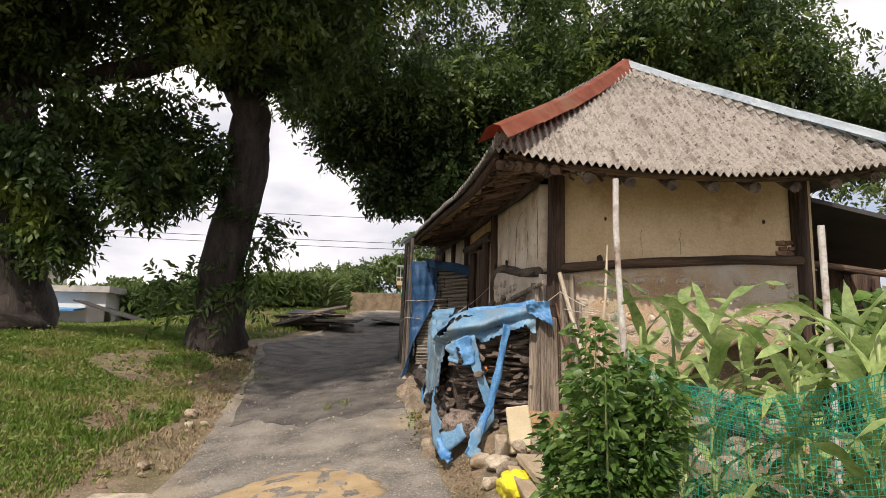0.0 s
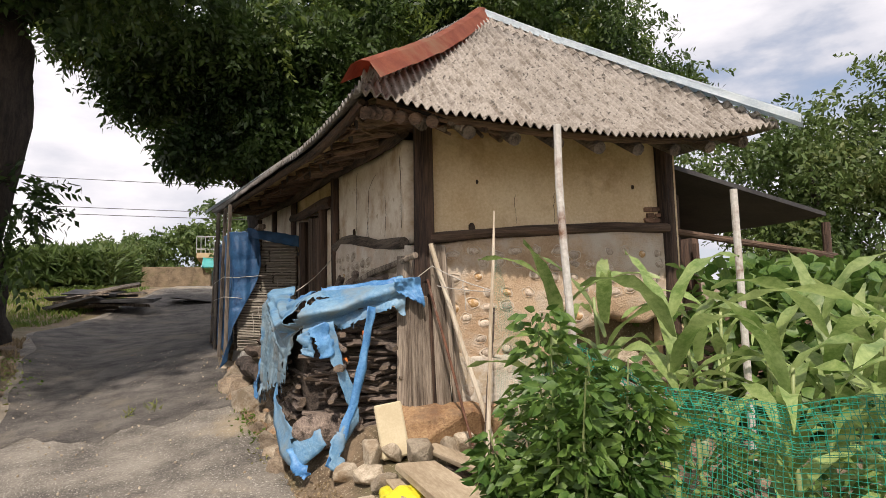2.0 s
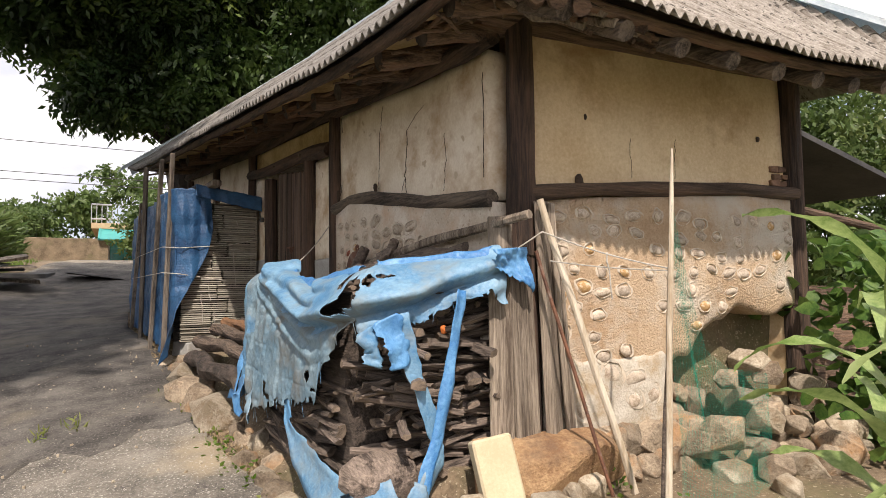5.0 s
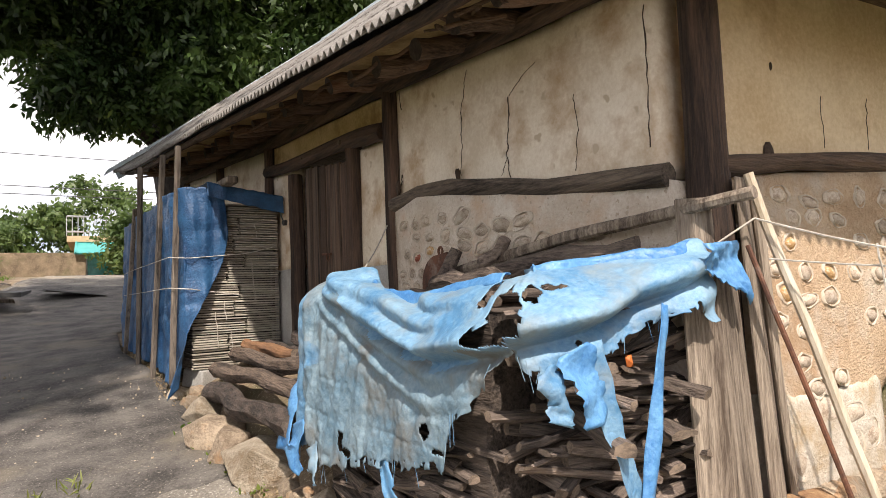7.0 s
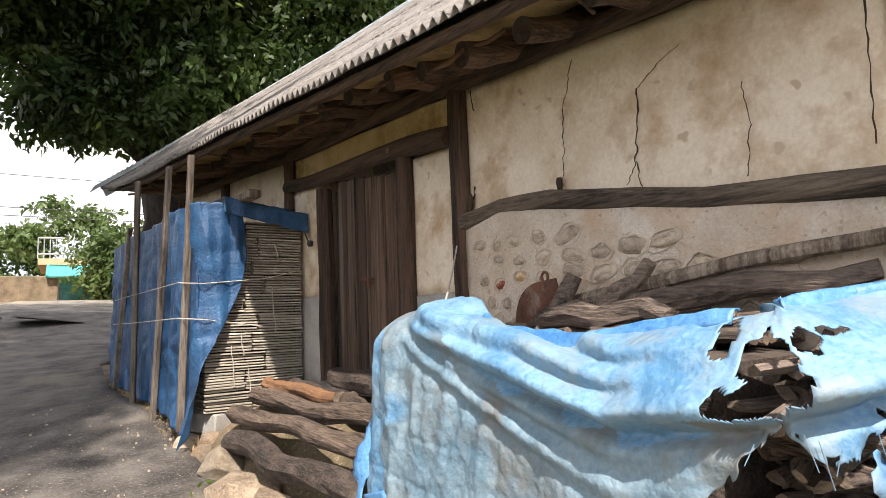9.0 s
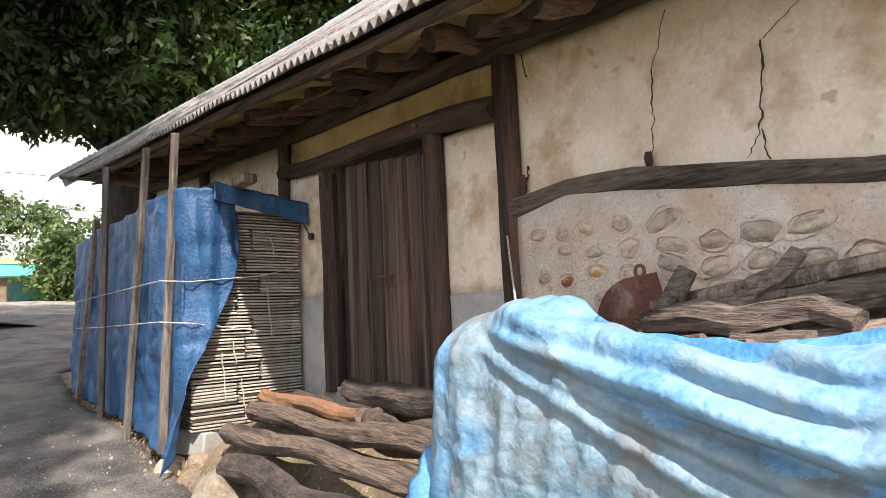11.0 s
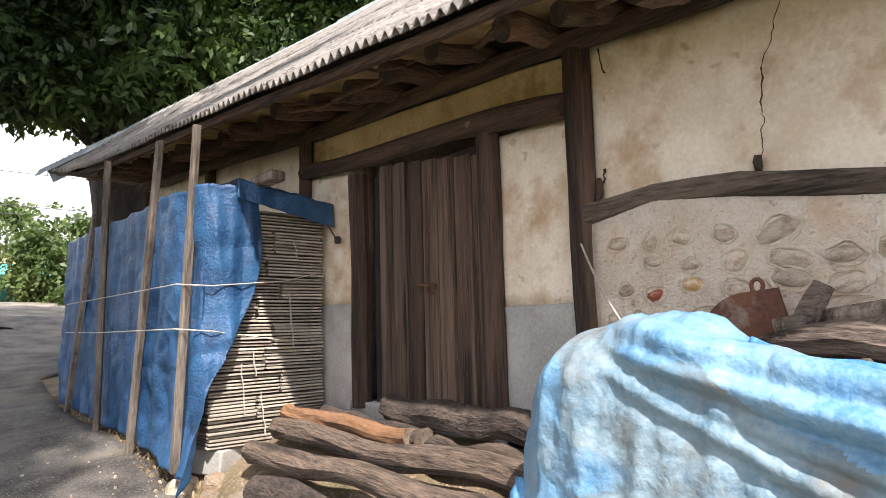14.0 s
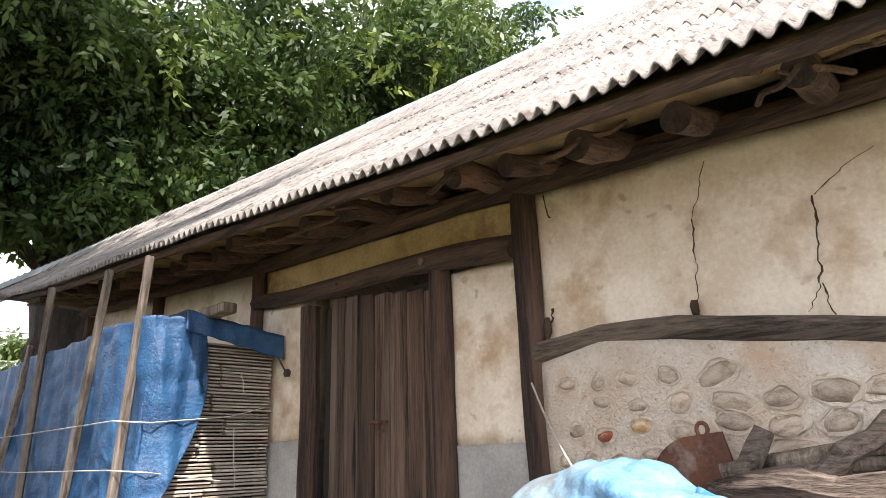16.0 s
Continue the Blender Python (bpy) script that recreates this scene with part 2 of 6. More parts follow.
M_PIPE = mat("rust_spotted_white_pipe", (0.42, 0.40, 0.36), (0.66, 0.64, 0.60), 6, 50, 0.6, 0.2, 0.003, third=(0.17, 0.085, 0.045), third_scale=6, third_amount=0.6)
M_ROPE = mat("pale_rope", (0.34, 0.31, 0.26), (0.54, 0.51, 0.45), 30, 90, 0.9, 0.3, 0.002)
M_IRON = mat("rusty_iron", (0.07, 0.03, 0.018), (0.18, 0.075, 0.04), 8, 60, 0.75, 0.4, 0.004, third=(0.28, 0.22, 0.18), third_scale=6, third_amount=0.3)
# near-black: the shade of hollows as colour; also used for a dark plastic sheet
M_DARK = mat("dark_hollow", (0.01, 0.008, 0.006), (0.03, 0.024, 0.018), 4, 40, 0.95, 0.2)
M_CRACK = mat("crack_shadow", (0.035, 0.022, 0.014), (0.07, 0.045, 0.03), 20, 80, 0.95, 0)
M_ROAD = mat("old_concrete_road", (0.08, 0.071, 0.061), (0.265, 0.24, 0.20), 1.9, 42, 0.95, 1.0, 0.02, third=(0.34, 0.275, 0.185), third_scale=0.6, third_amount=0.42, spots=((0.46, 0.43, 0.38), 58, 0.60))
M_ASPHALT = mat("dark_asphalt_part_shade", (0.036, 0.032, 0.029), (0.155, 0.141, 0.124), 2.2, 44, 0.95, 1.0, 0.02, third=(0.17, 0.145, 0.11), third_scale=1.0, third_amount=0.35, spots=((0.28, 0.255, 0.22), 56, 0.63))
M_SOIL = mat("dry_soil", (0.11, 0.08, 0.05), (0.27, 0.20, 0.13), 3.2, 34, 0.97, 1.0, 0.03, third=(0.13, 0.12, 0.055), third_scale=0.9, third_amount=0.6, spots=((0.36, 0.30, 0.21), 40, 0.61))
M_SAND = mat("sandy_patch", (0.28, 0.195, 0.105), (0.42, 0.31, 0.17), 3, 60, 0.97, 0.3, 0.006)
M_GRASS = mat("grass_blades", (0.07, 0.14, 0.015), (0.19, 0.28, 0.04), 0.9, 20, 0.6, 0, third=(0.26, 0.23, 0.09), third_scale=0.9, third_amount=0.6, leaf=0.35)
M_STRAW = mat("dry_weeds", (0.22, 0.16, 0.09), (0.40, 0.31, 0.19), 2, 30, 0.9, 0, leaf=0.2)
M_LEAF = mat("tree_leaves", (0.020, 0.048, 0.013), (0.085, 0.145, 0.031), 0.7, 7, 0.5, 0, third=(0.23, 0.30, 0.052), third_scale=0.6, third_amount=0.33, leaf=0.4)
M_LEAF_LIGHT = mat("light_leaves", (0.05, 0.095, 0.025), (0.13, 0.19, 0.05), 1.0, 12, 0.5, 0, third=(0.16, 0.19, 0.06), third_scale=0.9, third_amount=0.3, leaf=0.35)
M_CORN = mat("corn_leaf", (0.14, 0.235, 0.055), (0.38, 0.47, 0.18), 4, 40, 0.42, 0, rand=0.25, leaf=0.38)
M_CORN_PALE = mat("pale_stalk", (0.20, 0.26, 0.09), (0.34, 0.38, 0.17), 4, 30, 0.5, 0.1, rand=0.15)
M_BUSH = mat("bush_leaf", (0.045, 0.115, 0.022), (0.155, 0.255, 0.055), 5, 30, 0.45, 0, leaf=0.35)
M_NET = mat("green_net", (0.0, 0.20, 0.13), (0.01, 0.33, 0.22), 5, 40, 0.5, 0)
M_BAG = mat("yellow_sack", (0.55, 0.48, 0.02), (0.75, 0.68, 0.04), 6, 60, 0.45, 0.3, 0.01)
M_PLANK = mat("cut_plank", (0.30, 0.23, 0.15), (0.50, 0.41, 0.29), 5, 60, 0.85, 0.4, 0.006, (1, 0.2, 1), rand=0.15)
M_WHITEWALL = mat("white_house_wall", (0.55, 0.56, 0.55), (0.68, 0.68, 0.66), 0.8, 12, 0.9, 0.1)
M_GREYROOF = mat("grey_roof", (0.22, 0.24, 0.27), (0.33, 0.35, 0.38), 0.8, 12, 0.7, 0.1)
M_TEAL = mat("teal_awning", (0.03, 0.26, 0.25), (0.06, 0.38, 0.36), 1.5, 20, 0.4, 0.05)
M_TEALGLASS = mat("teal_panes", (0.03, 0.22, 0.20), (0.08, 0.40, 0.36), 1.0, 10, 0.15, 0)
M_TAN = mat("tan_wall", (0.42, 0.30, 0.17), (0.55, 0.42, 0.26), 1.0, 12, 0.9, 0.1)
M_RAIL = mat("grey_rail", (0.35, 0.36, 0.36), (0.50, 0.51, 0.51), 3, 30, 0.4, 0.0, metal=0.3)
M_SHEET = mat("dark_sheet", (0.018, 0.018, 0.02), (0.06, 0.058, 0.056), 1.2, 20, 0.7, 0.3, 0.02)
M_BLUESHEET = mat("blue_sheet", (0.05, 0.20, 0.42), (0.12, 0.32, 0.55), 1.5, 20, 0.5, 0.1)
M_WIRE = mat("black_wire", (0.02, 0.02, 0.02), (0.05, 0.05, 0.05), 5, 30, 0.6, 0)
M_ORANGE = mat("orange_scrap", (0.55, 0.14, 0.03), (0.70, 0.22, 0.05), 5, 30, 0.6, 0)

# ---- builders ----
PLACE = {}
rng = random.Random(7)


def thing(name, base, label, category, group="", kind=""):
    ob = new(name)
    ob.empty_display_size = 0.1
    ob.location = base
    PLACE[ob] = Matrix.Translation(base)
    return tagged(ob, label, category, group, kind)


def to_mesh(bm, material, name, smooth=False):
    me = bpy.data.meshes.new(name)
    if isinstance(bm, bmesh.types.BMesh):
        bmesh.ops.recalc_face_normals(bm, faces=bm.faces)
        bm.to_mesh(me)
        bm.free()
    else:
        verts, faces = bm
        me.from_pydata(verts, [], faces)
    for one in material if isinstance(material, (list, tuple)) else [material]:
        me.materials.append(one)
    if smooth:
        me.polygons.foreach_set("use_smooth", [True] * len(me.polygons))
    return me


def part(name, bm, material, parent, label="", smooth=False, kind=""):
    """One mesh object, drawn in the world's own metres, under a thing or a part."""
    me = bm if isinstance(bm, bpy.types.Mesh) else to_mesh(bm, material, name, smooth)
    ob = new(name, me)
    if parent is not None:
        ob.parent = parent
        ob.matrix_parent_inverse = PLACE[parent].inverted()
    PLACE[ob] = Matrix.Identity(4)
    return tagged(ob, label, kind=kind)


def solid(name, bm, material, label, category, group="", kind="", smooth=False):
    ob = part(name, bm, material, None, smooth=smooth)
    return tagged(ob, label, category, group, kind)


def add_box(bm, m, sx, sy, sz, bevel=0.0, jit=0.0):
    got = bmesh.ops.create_cube(bm, size=1, matrix=m @ Matrix.Diagonal((sx, sy, sz, 1)))["verts"]
    for v in got:
        v.co += Vector((rng.uniform(-jit, jit), rng.uniform(-jit, jit), rng.uniform(-jit, jit)))
    if bevel:
        edges = {e for v in got for e in v.link_edges}
        bmesh.ops.bevel(bm, geom=list(edges), offset=bevel, segments=1, affect="EDGES")


def box(*a, **k):
    bm = bmesh.new()
    add_box(bm, *a, **k)
    return bm


def add_tube(bm, pts, radii, n=8, wob=0.0, cap=True, flat=1.0):
    """A round bar along pts; wob roughens it; flat squeezes its section."""
    pts = [Vector(p) for p in pts]
    if not isinstance(radii, (list, tuple)):
        radii = [radii] * len(pts)
    rings, side = [], None
    for i, p in enumerate(pts):
        d = (pts[min(i + 1, len(pts) - 1)] - pts[max(i - 1, 0)]).normalized()
        if side is None:
            side = d.orthogonal().normalized()
        side = (side - d * side.dot(d)).normalized()
        up = d.cross(side)
        ring = []
        for k in range(n):
            a = 2 * math.pi * k / n
            r = radii[i] * (1 + wob * noise.noise(Vector((p.x * 3 + k * 1.7, p.y * 3, p.z * 3 + k))))
            ring.append(bm.verts.new(p + side * (r * math.cos(a)) + up * (r * flat * math.sin(a))))
        rings.append(ring)
    for a, b in zip(rings, rings[1:]):
        for k in range(n):
            bm.faces.new((a[k], a[(k + 1) % n], b[(k + 1) % n], b[k]))
    if cap:
        bm.faces.new(rings[0][::-1])
        bm.faces.new(rings[-1])


def tube(*a, **k):
    bm = bmesh.new()
    add_tube(bm, *a, **k)
    return bm


def bent(a, b, n=6, bow=(0, 0, 0), wob=0.0, seed=0):
    a, b, bow = Vector(a), Vector(b), Vector(bow)
    out = []
    for i in range(n + 1):
        f = i / n
        w = Vector((noise.noise(Vector((seed, f * 3, 0))), noise.noise(Vector((seed, f * 3, 5))), noise.noise(Vector((seed, f * 3, 9))))) * wob
        out.append(a.lerp(b, f) + bow * math.sin(math.pi * f) + w)
    return out


def add_rock(bm, c, sx, sy, sz, seed, spin=0.0, n=16, bevel=0.0):
    """An angular stone: the hull of points on a squashed ball."""
    r = random.Random(seed)
    turn = Matrix.Rotation(spin, 3, "Z")
    got = []
    for i in range(n):
        z = 1 - 2 * (i + 0.5) / n
        a = i * 2.4 + r.uniform(-0.5, 0.5)
        q = math.sqrt(1 - z * z)
        k = r.uniform(0.8, 1.12)
        v = Vector((max(-0.8, min(0.8, q * math.cos(a) * k)) * sx * 0.6, max(-0.8, min(0.8, q * math.sin(a) * k)) * sy * 0.6, max(-0.75, min(0.75, z * k)) * sz * 0.65))
        got.append(bm.verts.new(Vector(c) + turn @ v))
    res = bmesh.ops.convex_hull(bm, input=got)
    loose = [g for g in res["geom_interior"] if isinstance(g, bmesh.types.BMVert)]
    bmesh.ops.delete(bm, geom=loose, context="VERTS")
    if bevel:
        live = [v for v in got if v.is_valid]
        bmesh.ops.bevel(bm, geom=list({e for v in live for e in v.link_edges}), offset=bevel, segments=1, affect="EDGES")


def rock(*a, **k):
    bm = bmesh.new()
    add_rock(bm, *a, **k)
    return bm


def slab(fn, na, nb, back):
    """A thick panel: fn(a, b) gives its front for a, b in 0..1; back is the vector to its rear face."""
    verts, faces = [], []
    for j in range(nb + 1):
        for i in range(na + 1):
            verts.append(tuple(fn(i / na, j / nb)))
    k = len(verts)
    verts += [tuple(Vector(v) + Vector(back)) for v in verts[:k]]
    w = na + 1
    for j in range(nb):
        for i in range(na):
            q = (j * w + i, j * w + i + 1, (j + 1) * w + i + 1, (j + 1) * w + i)
            faces.append(q)
            faces.append(tuple(x + k for x in q[::-1]))
    rim = [i for i in range(w)] + [j * w + na for j in range(1, nb + 1)] + [nb * w + i for i in range(na - 1, -1, -1)] + [j * w for j in range(nb - 1, 0, -1)]
    for a, b in zip(rim, rim[1:] + rim[:1]):
        faces.append((b, a, a + k, b + k))
    return verts, faces


def grid(fn, na, nb, keep=None):
    verts, faces = [], []
    for j in range(nb + 1):
        for i in range(na + 1):
            verts.append(tuple(fn(i / na, j / nb)))
    w = na + 1
    for j in range(nb):
        for i in range(na):
            if keep is None or keep((i + 0.5) / na, (j + 0.5) / nb):
                faces.append((j * w + i, j * w + i + 1, (j + 1) * w + i + 1, (j + 1) * w + i))
    return verts, faces


def nz(x, y, z=0.0, s=1.0):
    return noise.noise(Vector((x * s, y * s, z * s)))


def lerp_table(table, x):
    if x <= table[0][0]:
        return table[0][1]
    for (a, p), (b, q) in zip(table, table[1:]):
        if x <= b:
            f = (x - a) / (b - a)
            return p + (q - p) * f
    return table[-1][1]


# the long wall: u metres from the near corner along it, o metres out from its face
LD, LN, LO = Vector((-0.1068, 0.9943, 0)), Vector((-0.9943, -0.1068, 0)), Vector((1.03, 6.42, 0))
LTURN = math.atan2(0.1068, 0.9943)


def W(u, o, z):
    return LO + LD * u + LN * o + Vector((0, 0, z))


def wbox(u, o, z, su, so, sz, **k):
    return box(Matrix.Translation(W(u, o, z)) @ Matrix.Rotation(LTURN, 4, "Z"), so, su, sz, **k)


RISE = [(-6, -0.3), (-2, -0.08), (0, 0.0), (3, 0.16), (5, 0.28), (6.4, 0.42), (8.5, 0.68), (10.3, 0.92), (12.2, 1.2), (14.1, 1.38), (17, 1.60), (20, 1.85), (25, 2.2), (40, 2.7), (70, 3.0)]


def ground_z(x, y):
    z = sum(lerp_table(RISE, y + d) for d in (-0.8, -0.4, 0, 0.4, 0.8)) / 5
    near = max(0.0, min(1.0, (24 - y) / 12))
    z += near * 0.12 * max(-2.0, min(1.2, x + 1.0)) * min(1, max(0.3, y / 7))
    if x > 0.15 and y < 8:
        z += 0.24 * min(1, (x - 0.15) / 0.6) * max(0.0, min(1, (y + 1) / 3)) * min(1, 8 - y)
    far = max(0.0, min(1.0, (y - 18.5) / 9.0))
    z += 0.85 * far * far * (3 - 2 * far) * max(0.0, min(1.0, (x + 13) / 6))
    if x < -3.0:
        z += near * min(0.75, (-3.0 - x) * 0.17)
    return z

# ---- ground ----
def road_left(y):
    return lerp_table([(-8, -2.4), (3, -2.5), (7.4, -2.9), (12.3, -3.7), (17.3, -4.9), (20, -4.4), (23, -3.7), (26, -3.0), (30, -2.6)], y)


def road_right(y):
    return lerp_table([(-8, 0.7), (3, 0.55), (6.7, 0.05), (9, -0.35), (12, -0.55), (14.5, -0.9), (17, -0.9), (20, 1.5), (26, 6)], y)


def axis(a, b, fine_a, fine_b, step, coarse):
    out, x = [], a
    while x < b:
        out.append(x)
        x += step if fine_a <= x < fine_b else coarse
    return out + [b]


xs = sorted(set([-900, -400, -200, -120, -80] + axis(-60, 60, -12, 8, 0.25, 4) + [80, 120, 200, 400, 900]))
ys = sorted(set([-900, -300, -100, -50] + axis(-30, 70, -3, 22, 0.25, 2.5) + [90, 120, 200, 400, 900]))
verts = [(x, y, ground_z(x, y) + (0.03 * nz(x, y, 0, 1.1) + 0.012 * nz(x, y, 3, 4) if -13 < x < 9 and -4 < y < 23 else 0)) for y in ys for x in xs]
w = len(xs)
faces = [(j * w + i, j * w + i + 1, (j + 1) * w + i + 1, (j + 1) * w + i) for j in range(len(ys) - 1) for i in range(w - 1)]
solid("ground", (verts, faces), M_SOIL, "dry brown soil verge and yard ground", "ground", kind="structure", smooth=True)


def road_pt(a, b):
    y = -6 + 34 * b
    l, r = road_left(y), road_right(y)
    wob = 0.12 * nz(y, a * 3, 0, 1.3) * (1 if a in (0.0, 1.0) else 0)
    x = l + (r - l) * a + wob
    edge = min(a, 1 - a)
    return x, y, ground_z(x, y) + 0.028 + 0.02 * nz(x, y, 9, 0.9) - (0.06 if edge == 0 else 0)


solid("road", slab(road_pt, 26, 170, (0, 0, -0.12)), M_ROAD, "worn grey concrete lane with grit and dry patches", "road", kind="structure", smooth=True)

# darker lane layer: dark asphalt, with some tree shade put into its colour
def patch_pt(a, b):
    y = 8.9 + 0.5 * nz(a * 4, 0, 0, 1) + 0.25 * nz(a * 13, 2, 0, 1) + 15 * b
    l, r = road_left(y) + 0.25 + 0.2 * nz(y, 5, 0, 0.9), road_right(y) - 0.05
    x = l + (r - l) * a
    return x, y, ground_z(x, y) + 0.034 + 0.02 * nz(x, y, 9, 0.9)


solid("asphalt", slab(patch_pt, 26, 80, (0, 0, -0.05)), M_ASPHALT, "dark worn asphalt stretch of the lane, partly darkened for tree shade", "road", kind="structure", smooth=True)

# ---- the mud house ----
house = thing("mud_house", W(0, -2, 0.7), "old clay and timber house with corrugated cement roof", "house")
TOP = [(0, 3.44), (1, 3.47), (2, 3.54), (3, 3.62), (5, 3.71), (6.5, 3.84), (9.5, 4.05)]


def top_z(u):
    return lerp_table(TOP, u)


def wall_panel(u0, u1, z0, z1, o, material, label="", bulge=0.0, thick=0.22, amp=0.012):
    def fn(a, b):
        u = u0 + (u1 - u0) * a
        lo, hi = (z0(u) if callable(z0) else z0), (z1(u) if callable(z1) else z1)
        z = lo + (hi - lo) * b
        return W(u, o + bulge * math.sin(math.pi * min(1, max(0, a))) ** 0.5 * math.sin(math.pi * (0.15 + 0.7 * b)) + amp * nz(u, z, 4, 2.2), z)
    na, nb = max(2, int(abs(u1 - u0) / 0.08)), max(2, 14)
    return part("wall", slab(fn, na, nb, -LN * thick), material, house, label, smooth=True)


def beam_z(u):
    return lerp_table([(0, 2.49), (0.8, 2.56), (1.7, 2.715), (2.1, 2.74), (2.45, 2.70)], u)


wall_panel(0.1, 2.45, lambda u: beam_z(u), top_z, 0.0, M_CREAM, "cream clay plaster panel, cracked", amp=0.02)
stone_wall = wall_panel(0.05, 2.45, 0.8, lambda u: beam_z(u) - 0.02, 0.035, M_MUD_PALE, "rough mud wall set with field stones", bulge=0.05, thick=0.28, amp=0.03)
wall_panel(2.55, 3.12, 2.27, 3.26, -0.01, M_CREAM, "cream plaster panel beside the door")
wall_panel(2.55, 3.12, 1.55, 2.27, 0.0, M_CEMENT, "grey cement dado")
wall_panel(4.58, 5.18, 2.36, 3.42, -0.01, M_CREAM, "cream plaster panel beside the door")
wall_panel(4.58, 5.18, 1.55, 2.36, 0.0, M_CEMENT, "grey cement dado")
wall_panel(2.5, 5.2, lambda u: 3.38 + 0.05 * (u - 2.6), top_z, -0.02, M_YELLOW, "yellow clay strip above the lintel")
wall_panel(5.3, 9.2, 1.3, top_z, -0.02, M_CREAM, "cream plaster wall behind the stack")
wall_panel(3.12, 4.58, 1.3, 1.66, 0.03, M_CEMENT, "worn cement threshold")


def post(u, o, z0, z1, wu, wo, label="dark weathered timber post"):
    def fn_pts():
        return [W(u + 0.012 * nz(u, z, 1, 1.5), o + 0.01 * nz(u, z, 7, 1.5), z) for z in np.linspace(z0, z1, 9)]
    bm = tube(fn_pts(), 0.5 * wu * 1.2, n=8, wob=0.12)
    return part("post", bm, M_WOOD, house, label, smooth=False)


# corner post of squared timber, swelling to the foot
def corner_ring(z):
    half = lerp_table([(1.06, 0.11), (1.6, 0.105), (2.2, 0.10), (2.6, 0.09), (3.6, 0.085)], z)
    return half


def timber(pts, halves, material, parent, label="", name="post", rough=0.006):
    """A squared timber along pts with worn corners."""
    bm = bmesh.new()
    add_tube(bm, pts, halves, n=12, wob=0.06)
    return part(name, bm, material, parent, label)


zs = np.linspace(1.06, 3.62, 14)
timber([(1.155 + 0.008 * (z - 1.06) + 0.01 * nz(0, z, 0, 1.2), 6.40, z) for z in zs], [corner_ring(z) for z in zs], M_WOOD, house, "dark squared corner post, worn pale at its foot")
post(2.5, 0.0, 1.5, 3.66, 0.13, 0.12)
post(5.24, 0.0, 1.5, 3.78, 0.12, 0.12)
post(7.2, 0.0, 1.4, 3.92, 0.12, 0.12)
post(9.2, 0.0, 1.4, 4.0, 0.13, 0.12)
zs = np.linspace(0.9, 3.66, 12)
timber([(3.70 + 0.02 * nz(3, z, 0, 1.0), 6.43, z) for z in zs], 0.095, M_WOOD, house, "grey corner post")

# beams let into the walls
us = np.linspace(0.05, 2.46, 14)
bm = bmesh.new()
add_tube(bm, [W(u, 0.03, beam_z(u)) for u in us], [0.055 + 0.012 * nz(u, 2, 0, 2) for u in us], n=10, wob=0.1)
part("beam", bm, M_WOOD_H, house, "bowed grey timber rail, knotty")
us = np.linspace(2.55, 5.2, 14)
part("beam", tube([W(u, 0.035, 3.30 + 0.065 * (u - 2.6) + 0.02 * math.sin((u - 2.6) * 2.4)) for u in us], [0.085 + 0.012 * nz(u, 5, 0, 1.5) for u in us], n=10, wob=0.08, flat=0.75), M_BEAM, house, "dark wavy lintel beam over the door")
us = np.linspace(0.0, 9.4, 30)
part("beam", tube([W(u, 0.04, top_z(u) + 0.04) for u in us], [0.058 + 0.02 * nz(u, 8, 0, 1.5) for u in us], n=10, wob=0.4), M_BEAM, house, "dark wall plate under the rafters")
for u in (2.62, 4.9):
    part("peg", tube([W(3.2 if u < 3 else 4.05, 0.09, 3.34 if u < 3 else 3.37), W(3.2 if u < 3 else 4.05, 0.125, 3.34 if u < 3 else 3.37)], 0.022 if u < 3 else 0.012, n=10), M_CUT, house, "pale round peg in the lintel")

# front wall, facing the garden
def front_panel(x0, x1, z0, z1, y, material, label, bulge=0.0, thick=0.25, amp=0.012, na=36):
    def fn(a, b):
        x = x0 + (x1 - x0) * a
        lo, hi = (z0(x) if callable(z0) else z0), (z1(x) if callable(z1) else z1)
        z = lo + (hi - lo) * b
        return Vector((x, y - bulge * math.sin(math.pi * a) ** 0.5 * math.sin(math.pi * (0.15 + 0.7 * b)) + amp * nz(x, z, 2, 2.2), z))
    return part("wall", slab(fn, na, 16, (0, thick, 0)), material, house, label, smooth=True)


def rail_z(x):
    return lerp_table([(1.2, 2.52), (1.7, 2.58), (2.4, 2.62), (3.0, 2.66), (3.6, 2.66)], x)


front_panel(1.2, 3.6, rail_z, 3.62, 6.42, M_PLASTER, "ochre clay plaster panel with stains", amp=0.02)


def broken(x):
    return lerp_table([(1.2, 1.0), (1.55, 1.05), (1.95, 1.0), (2.2, 1.05), (2.3, 1.45), (2.5, 1.48), (2.6, 1.66), (2.8, 1.72), (3.0, 1.82), (3.3, 1.72), (3.55, 1.80), (3.7, 1.8)], x) + 0.03 * nz(x, 0, 0, 9)


front_stone = front_panel(1.2, 3.66, broken, lambda x: rail_z(x) - 0.05, 6.39, M_MUD, "mud plaster over stones, broken away at the foot", bulge=0.05, thick=0.3, amp=0.03, na=60)
front_panel(1.25, 2.25, lambda x: 1.02 + 0.06 * nz(x, 0, 0, 5), lambda x: 1.50 + 0.10 * nz(x, 4, 0, 4) + 0.04 * nz(x, 4, 0, 13), 6.345, M_LIME, "patch of pale lime plaster round the stones", bulge=0.03, thick=0.1, amp=0.02, na=24)
front_panel(1.2, 3.7, 0.5, 2.0, 6.62, M_SOIL, "crumbling earth core behind the stones", thick=0.2, amp=0.08)
us = np.linspace(1.18, 3.68, 14)
